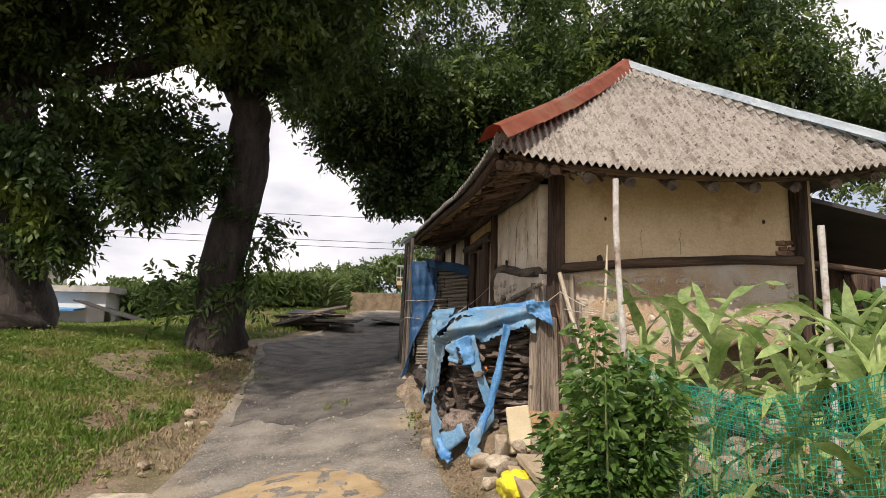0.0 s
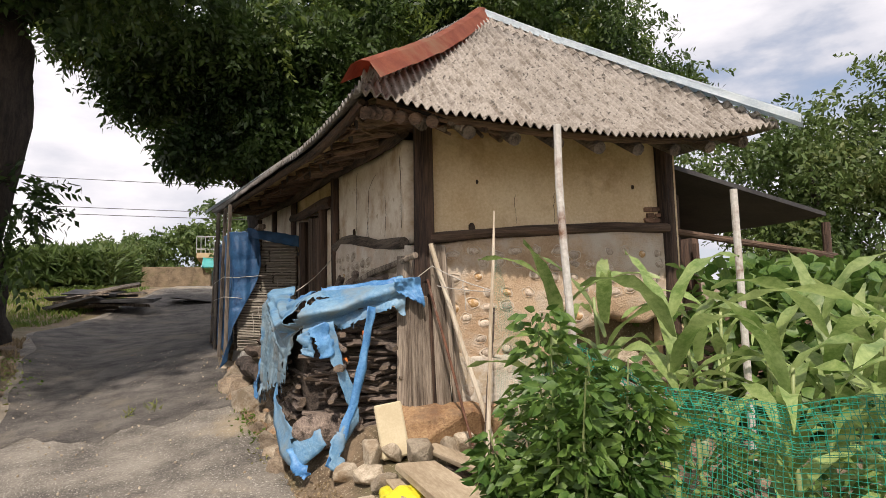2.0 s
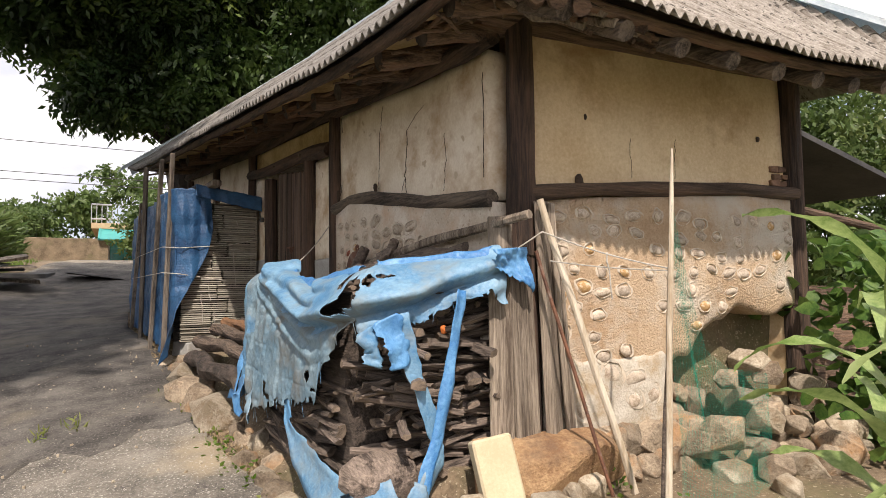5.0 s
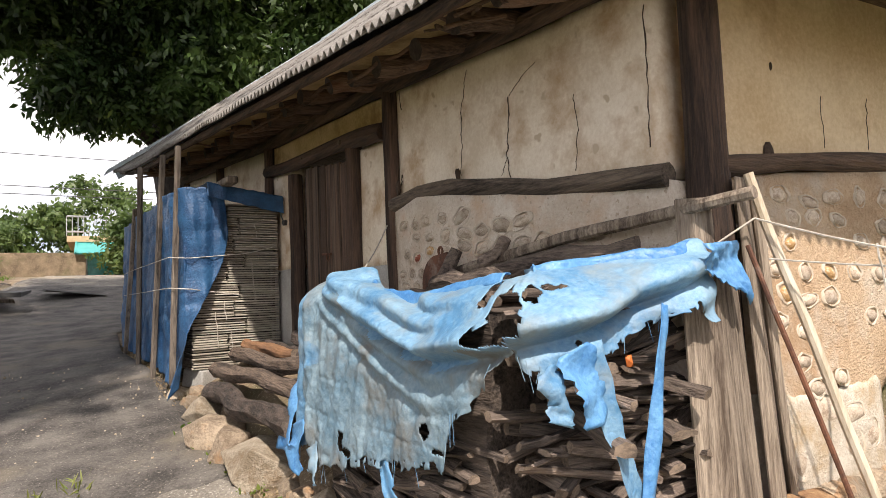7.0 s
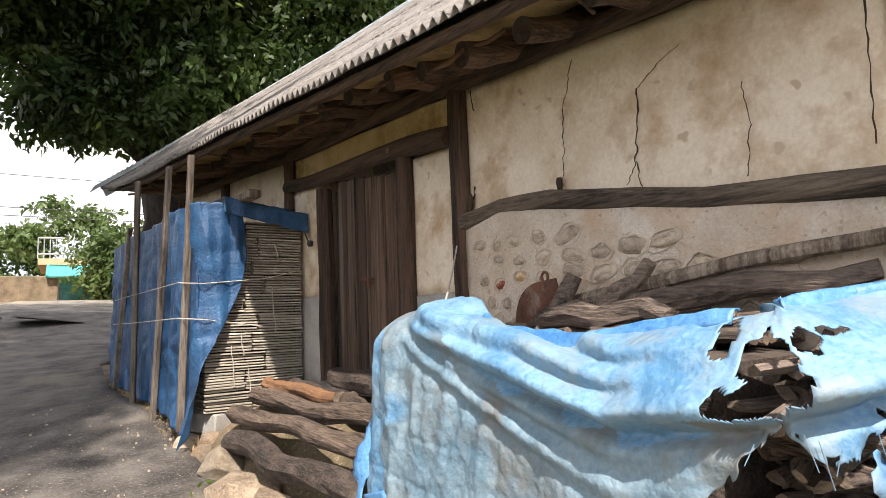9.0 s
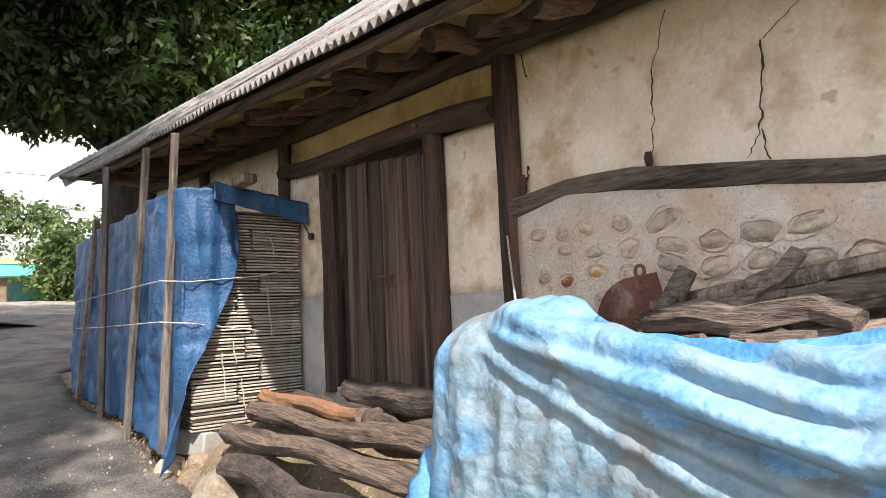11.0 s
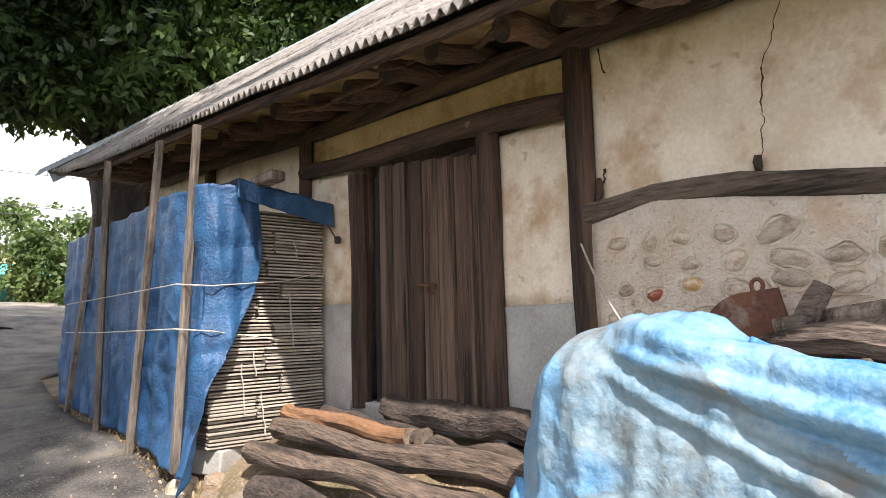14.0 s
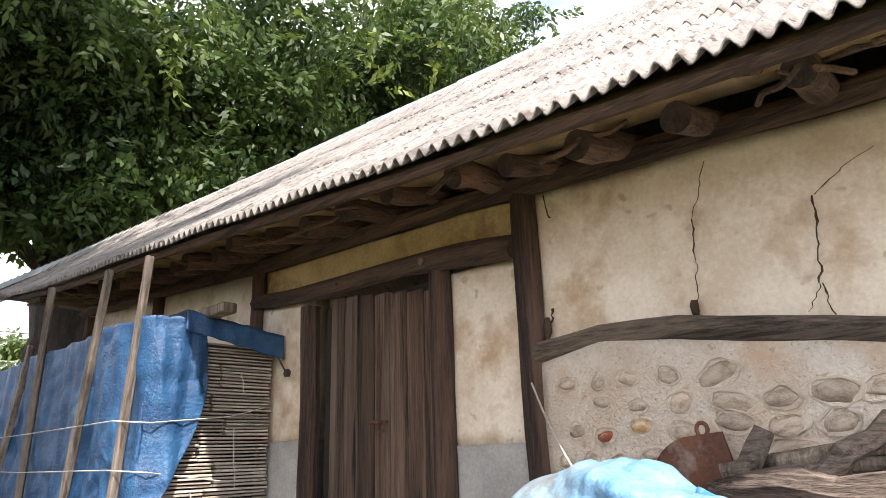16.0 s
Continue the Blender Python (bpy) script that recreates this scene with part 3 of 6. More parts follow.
part("beam", tube([(u, 6.37 + 0.01 * nz(u, 1, 0, 2), rail_z(u)) for u in us], [0.05 + 0.012 * nz(u, 4, 0, 2) for u in us], n=10, wob=0.12), M_WOOD_X, house, "grey timber rail across the clay wall")
part("beam", tube([(u, 6.40, 3.64 - 0.02 * math.sin(u)) for u in np.linspace(0.9, 3.9, 12)], 0.09, n=10, wob=0.12), M_WOOD_X, house, "dark wall plate under the rafters")
# rear walls that close the house
part("wall", box(Matrix.Translation((3.72, 11.3, 2.3)), 0.2, 9.8, 3.2), M_PLASTER, house, "plain clay wall")
part("wall", box(Matrix.Translation(W(9.3, -1.6, 2.6)) @ Matrix.Rotation(LTURN, 4, "Z"), 3.2, 0.2, 3.0), M_PLASTER, house, "plain clay wall")

# ---- roof ----
def eave(u):
    """Out and height of the long eave."""
    return (lerp_table([(-0.95, 0.70), (0, 0.78), (1, 0.88), (2.2, 0.95), (6, 1.0), (10.3, 0.95)], u),
            lerp_table([(-0.95, 3.52), (-0.4, 3.44), (0.2, 3.385), (0.8, 3.37), (1.6, 3.41), (2.4, 3.46), (3.5, 3.56), (4.5, 3.65), (6, 3.77), (7.5, 3.91), (9, 4.1), (10.3, 4.36)], u))


RIDGE_A, RIDGE_B = W(1.35, -1.47, 5.45), W(6.9, -1.47, 5.86)


def roof_long(u, f):
    """A point of the long slope: f from the eave (0) to the hip or ridge (1)."""
    o, z = eave(u)
    e = W(u, o, z)
    if u < 1.35:
        q = (u + 0.95) / 2.3
        t = W(-0.95, 0.7, 3.55).lerp(RIDGE_A, max(0.0, q))
    elif u > 6.9:
        q = (10.3 - u) / 3.4
        t = W(10.3, 0.95, 4.38).lerp(RIDGE_B, max(0.0, q))
    else:
        t = RIDGE_A.lerp(RIDGE_B, (u - 1.35) / 5.55)
    p = e.lerp(t, f)
    p.z -= 0.06 * math.sin(math.pi * f)
    return p


FX0, FX1 = 0.45, 4.28


def front_eave(x):
    return Vector((x, 5.45 + 0.06 * abs((x - 2.35) / 1.9), lerp_table([(0.45, 3.52), (0.6, 3.47), (1.1, 3.37), (1.9, 3.30), (2.6, 3.28), (3.4, 3.32), (4.05, 3.44), (4.28, 3.50)], x)))


def roof_front(x, f):
    e = front_eave(x)
    q = (x - FX0) / (2.37 - FX0) if x < 2.37 else (FX1 - x) / (FX1 - 2.37)
    t = (front_eave(FX0) if x < 2.37 else front_eave(FX1)).lerp(RIDGE_A, max(0, q))
    p = e.lerp(t, f)
    p.z -= 0.05 * math.sin(math.pi * f)
    return p


PITCH = 0.076


def sheet(surface, u0, u1, f0, f1, lift):
    """One corrugated sheet as a thick wavy panel."""
    n = max(6, int((u1 - u0) / PITCH * 7))
    rows = 5
    up = Vector((0, 0, 1))

    def fn(a, b):
        u = u0 + (u1 - u0) * a
        p = surface(u, f0 + (f1 - f0) * b)
        return p + up * (0.023 * math.cos(2 * math.pi * u / PITCH) + lift + 0.008 * nz(u, b, 3, 2))
    return slab(fn, n, rows, (0, 0, -0.012))


slope = part("roof_slope", tube([W(u, eave(u)[0] - 0.10, eave(u)[1] - 0.012) for u in np.linspace(-0.7, 10.1, 40)], 0.03, n=7, wob=0.3), M_BEAM, house, "dark timber eave batten")
u = -0.95
k = 0
while u < 10.3:
    e = min(10.3, u + 0.71)
    for j, (f0, f1) in enumerate(((0.0, 0.36), (0.34, 0.70), (0.68, 0.99))):
        part("roof_sheet", sheet(roof_long, u, min(10.3, e + 0.04), f0, f1, 0.02 + 0.014 * j + 0.006 * (k % 2)), M_SLATE, slope, smooth=True)
    u, k = e, k + 1
gable = part("roof_slope", tube([front_eave(x) + Vector((0, 0.16, 0.02)) for x in np.linspace(0.6, 4.15, 14)], 0.035, n=6), M_WOOD_X, house, "dark timber eave batten")
x, k = FX0, 0
while x < FX1:
    e = min(FX1, x + 0.71)
    for j, (f0, f1) in enumerate(((0.0, 0.88), (0.86, 0.985))):
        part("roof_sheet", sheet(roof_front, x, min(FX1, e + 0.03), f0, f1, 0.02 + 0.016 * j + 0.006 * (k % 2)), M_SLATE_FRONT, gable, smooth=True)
    x, k = e, k + 1
# far and back slopes, plain
far_c, back_c = W(10.3, 0.95, 4.38), W(10.3, -4.2, 4.2)
bm = bmesh.new()
for quad in ((far_c, back_c, RIDGE_B), (RIDGE_A, RIDGE_B, back_c, Vector((FX1, 5.5, 3.5)))):
    bm.faces.new([bm.verts.new(Vector(p) + Vector((0, 0, 0.0))) for p in quad])
got = bmesh.ops.extrude_face_region(bm, geom=list(bm.faces))
bmesh.ops.translate(bm, verts=[g for g in got["geom"] if isinstance(g, bmesh.types.BMVert)], vec=(0, 0, -0.03))
part("roof_slope", bm, M_SLATE, house, "corrugated cement slope")


def ridge_cap(a, b, material, label, n, width=0.16, sag=0.05, drop=0.10):
    a, b = Vector(a), Vector(b)
    for i in range(n):
        p, q = a.lerp(b, i / n), a.lerp(b, min(1, (i + 1.04) / n))
        p.z -= sag * math.sin(math.pi * i / n)
        q.z -= sag * math.sin(math.pi * min(1, (i + 1) / n))
        d = (q - p).normalized()
        s = d.cross(Vector((0, 0, 1))).normalized()
        bm = bmesh.new()
        rows = []
        for e in (p + Vector((0, 0, 0.006 * (i % 2))), q + Vector((0, 0, 0.012))):
            rows.append([bm.verts.new(e + s * o + Vector((0, 0, h))) for o, h in ((-width, -drop), (-width * 0.45, 0.03), (0, 0.055), (width * 0.45, 0.03), (width, -drop))])
        for k in range(4):
            bm.faces.new((rows[0][k], rows[0][k + 1], rows[1][k + 1], rows[1][k]))
        bmesh.ops.solidify(bm, geom=list(bm.faces), thickness=0.008)
        part("ridge_cap", bm, material, house, label)


ridge_cap(W(-1.0, 0.72, 3.62), RIDGE_A + Vector((0, 0, 0.02)), M_RUST, "rusty red metal hip cap", 5, sag=0.08)
ridge_cap((4.42, 5.38, 3.52), RIDGE_A + Vector((0, 0, 0.02)), M_BLUECAP, "pale blue metal hip cap", 3, width=0.10, sag=0.04, drop=0.05)
ridge_cap(RIDGE_A + Vector((0, 0, 0.0)), RIDGE_B + Vector((0, 0, 0.0)), M_BLUECAP, "pale blue metal ridge cap", 4, sag=0.0)
ridge_cap(RIDGE_B + Vector((0, 0, 0.0)), W(10.35, 0.98, 4.34), M_BLUECAP, "pale blue metal hip cap", 3, sag=0.03)

# rafters: round logs whose dark cut ends stop short of the eave
def cut_ends(bm, body, name="rafter"):
    me = to_mesh(bm, [body, M_END], name)
    for p in me.polygons:
        if len(p.vertices) > 6:
            p.material_index = 1
    return me


TIPS = [(-0.4, 3.44), (0.5, 3.41), (1.3, 3.455), (1.7, 3.48), (2.15, 3.53), (2.7, 3.60), (3.1, 3.64), (3.7, 3.66), (5, 3.78), (7, 3.92), (10, 4.3)]
u, i = -0.3, 0
while u < 9.7:
    r_ = rng.uniform(0.055, 0.072)
    tip = W(u + rng.uniform(-0.04, 0.04), rng.uniform(0.44, 0.56), lerp_table(TIPS, u))
    root = W(u + rng.uniform(-0.08, 0.08), -0.3, top_z(max(0, u)) + 0.20)
    part("rafter", cut_ends(tube(bent(root, tip, 7, wob=0.03, seed=i), [r_ * (1 + 0.16 * nz(i, k * 0.6)) for k in range(8)], n=12, wob=0.1), M_WOOD_X), None, house, "dark round rafter log")
    u, i = u + rng.uniform(0.36, 0.46), i + 1
for o_, dz, r_ in ((0.78, 0.02, 0.028),):
    part("purlin", tube([W(u, eave(u)[0] - 0.95 + o_, eave(u)[1] + dz + 0.03 * nz(u, o_, 4, 1.3)) for u in np.linspace(-0.6, 10.0, 44)], r_, n=8, wob=0.35), M_BEAM, house, "dark weathered purlin under the eave")
for i, x in enumerate(np.linspace(0.95, 4.0, 9)):
    e = front_eave(x)
    part("rafter", tube(bent((x, 6.9, 3.98), e + Vector((0, 0.14, -0.075)), 4, wob=0.02, seed=40 + i), 0.055, n=9, wob=0.15), M_WOOD_H, house)
for i in range(7):
    f = i / 6
    tip = W(-0.75, 0.6, 3.44).lerp(front_eave(0.75 + 0.1 * i), f * 0.6)
    part("rafter", tube(bent((1.25 + 0.05 * i, 6.7, 3.9), tip + Vector((0, 0.05, -0.05)), 5, wob=0.05, seed=70 + i), 0.05, n=8, wob=0.2), M_WOOD_X, house)
rs = random.Random(52)
for i in range(34):
    u = rs.uniform(-0.6, 9.0) if i % 3 == 0 else rs.uniform(-0.7, 1.2)
    o, z = eave(u)
    a = W(u, rs.uniform(0.1, 0.4), top_z(max(0, u)) + rs.uniform(0.02, 0.1))
    b = W(u + rs.uniform(-0.5, 0.5), o - rs.uniform(0.12, 0.3), z - rs.uniform(0.0, 0.05))
    part("stick", tube(bent(a, b, 4, wob=0.05, seed=200 + i), rs.uniform(0.006, 0.016), n=6, wob=0.3), M_WOOD_X, house)
for i in range(34):
    x = rs.uniform(0.55, 1.6)
    e = front_eave(x)
    a = Vector((rs.uniform(0.8, 1.7), rs.uniform(6.2, 6.35), 3.70 + rs.uniform(-0.06, 0.05)))
    b = e + Vector((rs.uniform(-0.1, 0.2), rs.uniform(0.12, 0.3), -rs.uniform(0.0, 0.07)))
    part("stick", tube(bent(a, b, 4, wob=0.06, seed=300 + i), rs.uniform(0.008, 0.03), n=6, wob=0.3), M_WOOD_X if i % 3 else M_GREYWOOD, house)
for i in range(3):
    part("stick", tube(bent((0.75 + 0.5 * i, 5.72 + 0.2 * i, 3.46 + 0.05 * i), (3.9, 5.75 + 0.2 * i, 3.47 + 0.06 * i), 10, wob=0.06, seed=400 + i), 0.03, n=7, wob=0.3), M_WOOD_X, house, "dark crooked batten under the eave")
# clay between the rafters
part("soffit", slab(lambda a, b: W(-0.5 + 10.2 * a, 0.05 + (eave(-0.5 + 10.2 * a)[0] - 0.20) * b, top_z(max(0, -0.5 + 10.2 * a)) * (1 - b) + 0.14 * (1 - b) + (eave(-0.5 + 10.2 * a)[1] + 0.015) * b + 0.09 * math.sin(math.pi * b) + 0.05 * (1 - b) + 0.02 * nz(a * 60, b * 4)), 70, 6, (0, 0, 0.03)), M_YELLOW, house, "yellow clay and brush between the rafters", smooth=True)
# front eave: its shade is put into the near-black soffit colour
part("soffit", slab(lambda a, b: Vector((0.75 + 3.2 * a, 6.35 + (5.62 - 6.35) * b, 3.74 + (front_eave(0.75 + 3.2 * a).z - 3.74) * b + 0.015 * nz(a * 20, b * 4))), 30, 6, (0, 0, 0.03)), M_DARK, house, "boards and brush between the rafters, coloured near-black as eave shade", smooth=True)

# ---- door ----
door = part("door", wbox(3.75, -0.06, 2.45, 1.2, 0.04, 1.62), M_DARK, house, "weathered dark brown plank door, shut")
for i in range(7):
    wd = 0.156
    u = 3.165 + wd * (i + 0.5)
    top = 3.20 + 0.02 * i
    part("plank", wbox(u, -0.025, (1.67 + top) / 2, wd - 0.008 - 0.004 * (i % 2), 0.03 + 0.004 * (i % 3), top - 1.67, bevel=0.004), M_DOOR, door)
for u0, lab in ((3.14, "door jamb"), (4.47, "door jamb")):
    part("jamb", tube([W(u0 + 0.03 * nz(u0, z, 0, 1.2), 0.01, z) for z in np.linspace(1.62, 3.3, 8)], 0.075, n=8, wob=0.12), M_WOOD, house, "dark rough door jamb")
bolt = part("bolt", tube([W(3.62, 0.03, 2.43), W(3.80, 0.03, 2.44)], 0.011, n=8), M_IRON, door, "rusty iron bolt with a ring")
part("ring", tube([W(3.66 + 0.035 * math.cos(a), 0.04, 2.405 + 0.035 * math.sin(a)) for a in np.linspace(0, 6.28, 13)], 0.006, n=6), M_IRON, bolt)


def piece(name, mesh, parent, m, label=""):
    """One more object on a shared mesh, at the pose m in the world."""
    ob = new(name, mesh)
    ob.parent = parent
    ob.matrix_parent_inverse = PLACE[parent].inverted()
    ob.matrix_basis = m
    PLACE[ob] = m
    return tagged(ob, label)


def aim(p, d, spin=0.0):
    """A pose at p whose local y points along d."""
    return Matrix.Translation(p) @ Vector(d).to_track_quat("Y", "Z").to_matrix().to_4x4() @ Matrix.Rotation(spin, 4, "Y")


def cloth(data, thick=0.004):
    verts, faces = data
    bm = bmesh.new()
    vs = [bm.verts.new(v) for v in verts]
    for f in faces:
        bm.faces.new([vs[i] for i in f])
    bmesh.ops.delete(bm, geom=[v for v in bm.verts if not v.link_faces], context="VERTS")
    bmesh.ops.solidify(bm, geom=list(bm.faces), thickness=thick)
    return bm


# ---- cracks, stones and scraps in the walls ----
def crack(pts, width, label="dark crack in the plaster", wall=None):
    verts, faces = [], []
    pts = [Vector(p) for p in pts]
    for i, p in enumerate(pts):
        wd = width * (0.35 + rng.random())
        s = Vector((0, 1, 0)) if wall is None else wall
        verts += [p - s * wd, p + s * wd]
    for i in range(len(pts) - 1):
        faces.append((2 * i, 2 * i + 1, 2 * i + 3, 2 * i + 2))
    part("crack", cloth((verts, faces), 0.003), M_CRACK, house, label)


def zigzag(u0, z0, u1, z1, n, amp, seed):
    r = random.Random(seed)
    return [W(u0 + (u1 - u0) * i / n + r.uniform(-amp, amp), 0.016 + 0.02 * nz(u0 + (u1 - u0) * i / n, z0 + (z1 - z0) * i / n, 4, 2.2), z0 + (z1 - z0) * i / n) for i in range(n + 1)]


crack(zigzag(1.625, 2.775, 1.607, 3.0, 10, 0.010, 1), 0.0022, wall=LD)
crack(zigzag(1.607, 3.0, 1.59, 3.19, 8, 0.008, 11), 0.0032, wall=LD)
crack(zigzag(1.59, 3.19, 1.49, 3.43, 10, 0.010, 12), 0.0013, wall=LD)
crack(zigzag(1.116, 2.673, 1.14, 2.80, 7, 0.008, 13), 0.0040, wall=LD)
crack(zigzag(1.14, 2.80, 1.10, 3.15, 16, 0.008, 2), 0.0038, wall=LD)
crack(zigzag(1.10, 3.15, 0.97, 3.24, 8, 0.006, 3), 0.0030, wall=LD)
crack(zigzag(0.97, 3.24, 0.87, 3.28, 6, 0.005, 14), 0.0016, wall=LD)
crack(zigzag(1.14, 2.80, 1.20, 2.70, 6, 0.005, 15), 0.0016, wall=LD)
crack(zigzag(0.618, 2.62, 0.585, 2.83, 9, 0.008, 4), 0.0016, wall=LD)
crack(zigzag(0.585, 2.83, 0.61, 3.02, 8, 0.008, 16), 0.0012, wall=LD)
crack(zigzag(2.36, 3.54, 2.335, 3.40, 6, 0.006, 5), 0.0055, wall=LD)
crack(zigzag(2.40, 2.80, 2.36, 2.92, 7, 0.012, 6), 0.007, wall=LD)
crack(zigzag(0.15, 2.64, 0.13, 3.30, 14, 0.006, 7), 0.003, wall=LD)
for u, z in ((1.63, 2.79), (2.39, 2.82)):
    part("knot", rock(W(u, 0.03, z), 0.035, 0.04, 0.12 if u > 2 else 0.07, int(u * 10)), M_CRACK, house, "twist of dark rag in the wall")
for x, z, s in ((1.684, 3.058, 0.03), (3.328, 3.068, 0.03), (1.62, 2.63, 0.07)):
    part("hole", rock((x, 6.415, z), s, 0.02, s * 1.5, int(x * 100)), M_CRACK, house, "small dark hole in the clay")
for n, (x, z0, z1) in enumerate(((2.05, 2.68, 2.95), (2.45, 2.70, 2.98))):
    crack([(x + rng.uniform(-0.01, 0.01), 6.405 + 0.02 * nz(x, z, 2, 2.2), z) for z in np.linspace(z0, z1, 8)], 0.0013, wall=Vector((1, 0, 0)))


def pebble_mesh(name, seed, material):
    bm = bmesh.new()
    bmesh.ops.create_icosphere(bm, subdivisions=2, radius=0.5)
    for v in bm.verts:
        v.co *= 1 + 0.42 * noise.noise(v.co * 1.9 + Vector((seed * 3.1, 0, 0))) + 0.10 * noise.noise(v.co * 5 + Vector((seed, 0, 0)))
    return to_mesh(bm, material, name, smooth=True)


PEBBLES = [pebble_mesh("pebble", s, M_WALLSTONE) for s in range(6)]
RED_PEBBLE, OCHRE_PEBBLE = pebble_mesh("red_pebble", 9, M_REDSTONE), pebble_mesh("ochre_pebble", 12, M_OCHRESTONE)


def rim_mesh(seed):
    """A lumpy ring of mortar round a stone."""
    verts, faces, n = [], [], 16
    for i in range(n):
        a = 2 * math.pi * i / n
        k = 0.5 * (1 + 0.34 * nz(math.cos(a) * 1.3, math.sin(a) * 1.3, seed * 2.3))
        fat = max(0.01, 0.04 + 0.13 * nz(math.cos(a) * 1.2, math.sin(a) * 1.2, seed * 1.7 + 9))
        for j in range(5):
            b = 2 * math.pi * j / 5
            verts.append(((k + fat * math.cos(b)) * math.cos(a), 0.5 * math.sin(b), (k + fat * math.cos(b)) * math.sin(a)))
    for i in range(n):
        for j in range(5):
            faces.append((i * 5 + j, i * 5 + (j + 1) % 5, (i + 1) % n * 5 + (j + 1) % 5, (i + 1) % n * 5 + j))
    return to_mesh((verts, faces), M_RIM, "rim", smooth=True)


RIMS = [rim_mesh(k) for k in range(4)]


def set_stone(parent, p, along, sx, sz, mesh, dep=0.05):
    a = math.atan2(along.y, along.x)
    m = Matrix.Translation(p) @ Matrix.Rotation(a, 4, "Z") @ Matrix.Rotation(rng.uniform(-0.3, 0.3), 4, "Y")
    piece("stone", mesh, parent, m @ Matrix.Diagonal((sx, dep, sz, 1)))
    piece("mortar_rim", rng.choice(RIMS), parent, Matrix.Translation(Vector((along.y, -along.x, 0)).normalized() * 0.005 * (-1 if along is LD else 1)) @ m @ Matrix.Diagonal((sx * 1.16, dep * 0.5, sz * 1.22, 1)))


r2 = random.Random(3)
for row, z0 in enumerate((2.50, 2.385, 2.27, 2.155, 2.04, 1.92)):
    u = 0.25 + 0.10 * (row % 2)
    while u < 2.38:
        z = z0 + 0.03 * (u / 2.4) + r2.uniform(-0.02, 0.02)
        big = 1.15 if u < 1.75 else 0.8
        sx = r2.uniform(0.085, 0.15) * big
        if z < beam_z(u) - 0.15 and r2.random() < (0.97 if u > 1.0 else 0.6):
            b = 0.05 * math.sin(math.pi * (u - 0.05) / 2.4) ** 0.5 * math.sin(math.pi * (0.15 + 0.7 * (z - 0.8) / 1.85))
            kind = RED_PEBBLE if abs(u - 2.09) < 0.07 and row == 2 else OCHRE_PEBBLE if (abs(u - 1.86) < 0.07 and row == 2) or (u > 2.25 and row == 1) else r2.choice(PEBBLES)
            set_stone(stone_wall, W(u, 0.035 + b + 0.03 * nz(u, z, 4, 2.2) - 0.006, z), LD, sx, min(sx, r2.uniform(0.058, 0.085) * big), kind, 0.05)
        u += sx * 0.5 + r2.uniform(0.09, 0.14)
for row, z0 in enumerate((2.40, 2.29, 2.17, 2.05, 1.93, 1.8, 1.66, 1.52, 1.38, 1.24, 1.12)):
    x = 1.42 + 0.1 * (row % 2)
    while x < 3.55:
        z = z0 + r2.uniform(-0.03, 0.03)
        if z > broken(x) + 0.08 and r2.random() < (0.8 if z > 1.6 else 0.7):
            fa, fb = (x - 1.2) / 2.46, (z - broken(x)) / (rail_z(x) - 0.05 - broken(x))
            y = 6.39 - 0.05 * math.sin(math.pi * fa) ** 0.5 * math.sin(math.pi * (0.15 + 0.7 * fb)) + 0.03 * nz(x, z, 2, 2.2)
            if z < 1.55 and x < 2.25:
                y = min(y, 6.345 - 0.03 * math.sin(math.pi * (x - 1.25)) ** 0.5)
            big = 1.7 if z < 1.5 else 1.0
            set_stone(front_stone, (x, y + 0.008, z), Vector((1, 0, 0)), r2.uniform(0.07, 0.125) * big, r2.uniform(0.055, 0.085) * big, r2.choice(PEBBLES) if r2.random() < 0.85 else OCHRE_PEBBLE, 0.05)
        x += r2.uniform(0.15, 0.24)
# bare brickwork at the broken corner
for i in range(9):
    for j in range(2):
        part("brick", box(Matrix.Translation((3.48 + 0.095 * j + 0.03 * (i % 2), 6.433, 2.40 + 0.056 * i)), 0.09, 0.08, 0.046, bevel=0.006, jit=0.01), M_BRICK, house)

# ---- grey boards leaning on the corner post ----
for x0, x1, wd, z0, z1, yy in ((0.92, 0.97, 0.13, 1.08, 2.36, 6.30), (1.08, 1.07, 0.17, 1.06, 2.02, 6.27), (1.27, 1.24, 0.13, 1.06, 2.46, 6.275), (1.38, 1.31, 0.10, 1.05, 2.46, 6.29), (1.42, 1.37, 0.05, 1.05, 2.2, 6.30)):
    bm = bmesh.new()
    a, b = Vector((x0, yy - 0.03, z0)), Vector((x1, yy + 0.02, z1))
    m = Matrix.Translation((a + b) / 2) @ (b - a).to_track_quat("Z", "Y").to_matrix().to_4x4()
    add_box(bm, m, wd, 0.035, (b - a).length, bevel=0.007, jit=0.012)
    solid("board", bm, M_GREYWOOD, "weathered grey board leaning on the corner post", "board", "boards on the corner post")

# ---- stones ----
def stone(c, sx, sy, sz, seed, material, label, group, spin=0.0, bevel=0.006):
    return solid("stone", rock(c, sx * 1.12, sy * 1.12, sz * 1.1, seed, spin, n=11, bevel=min(bevel, 0.012)), material, label, "stone", group)


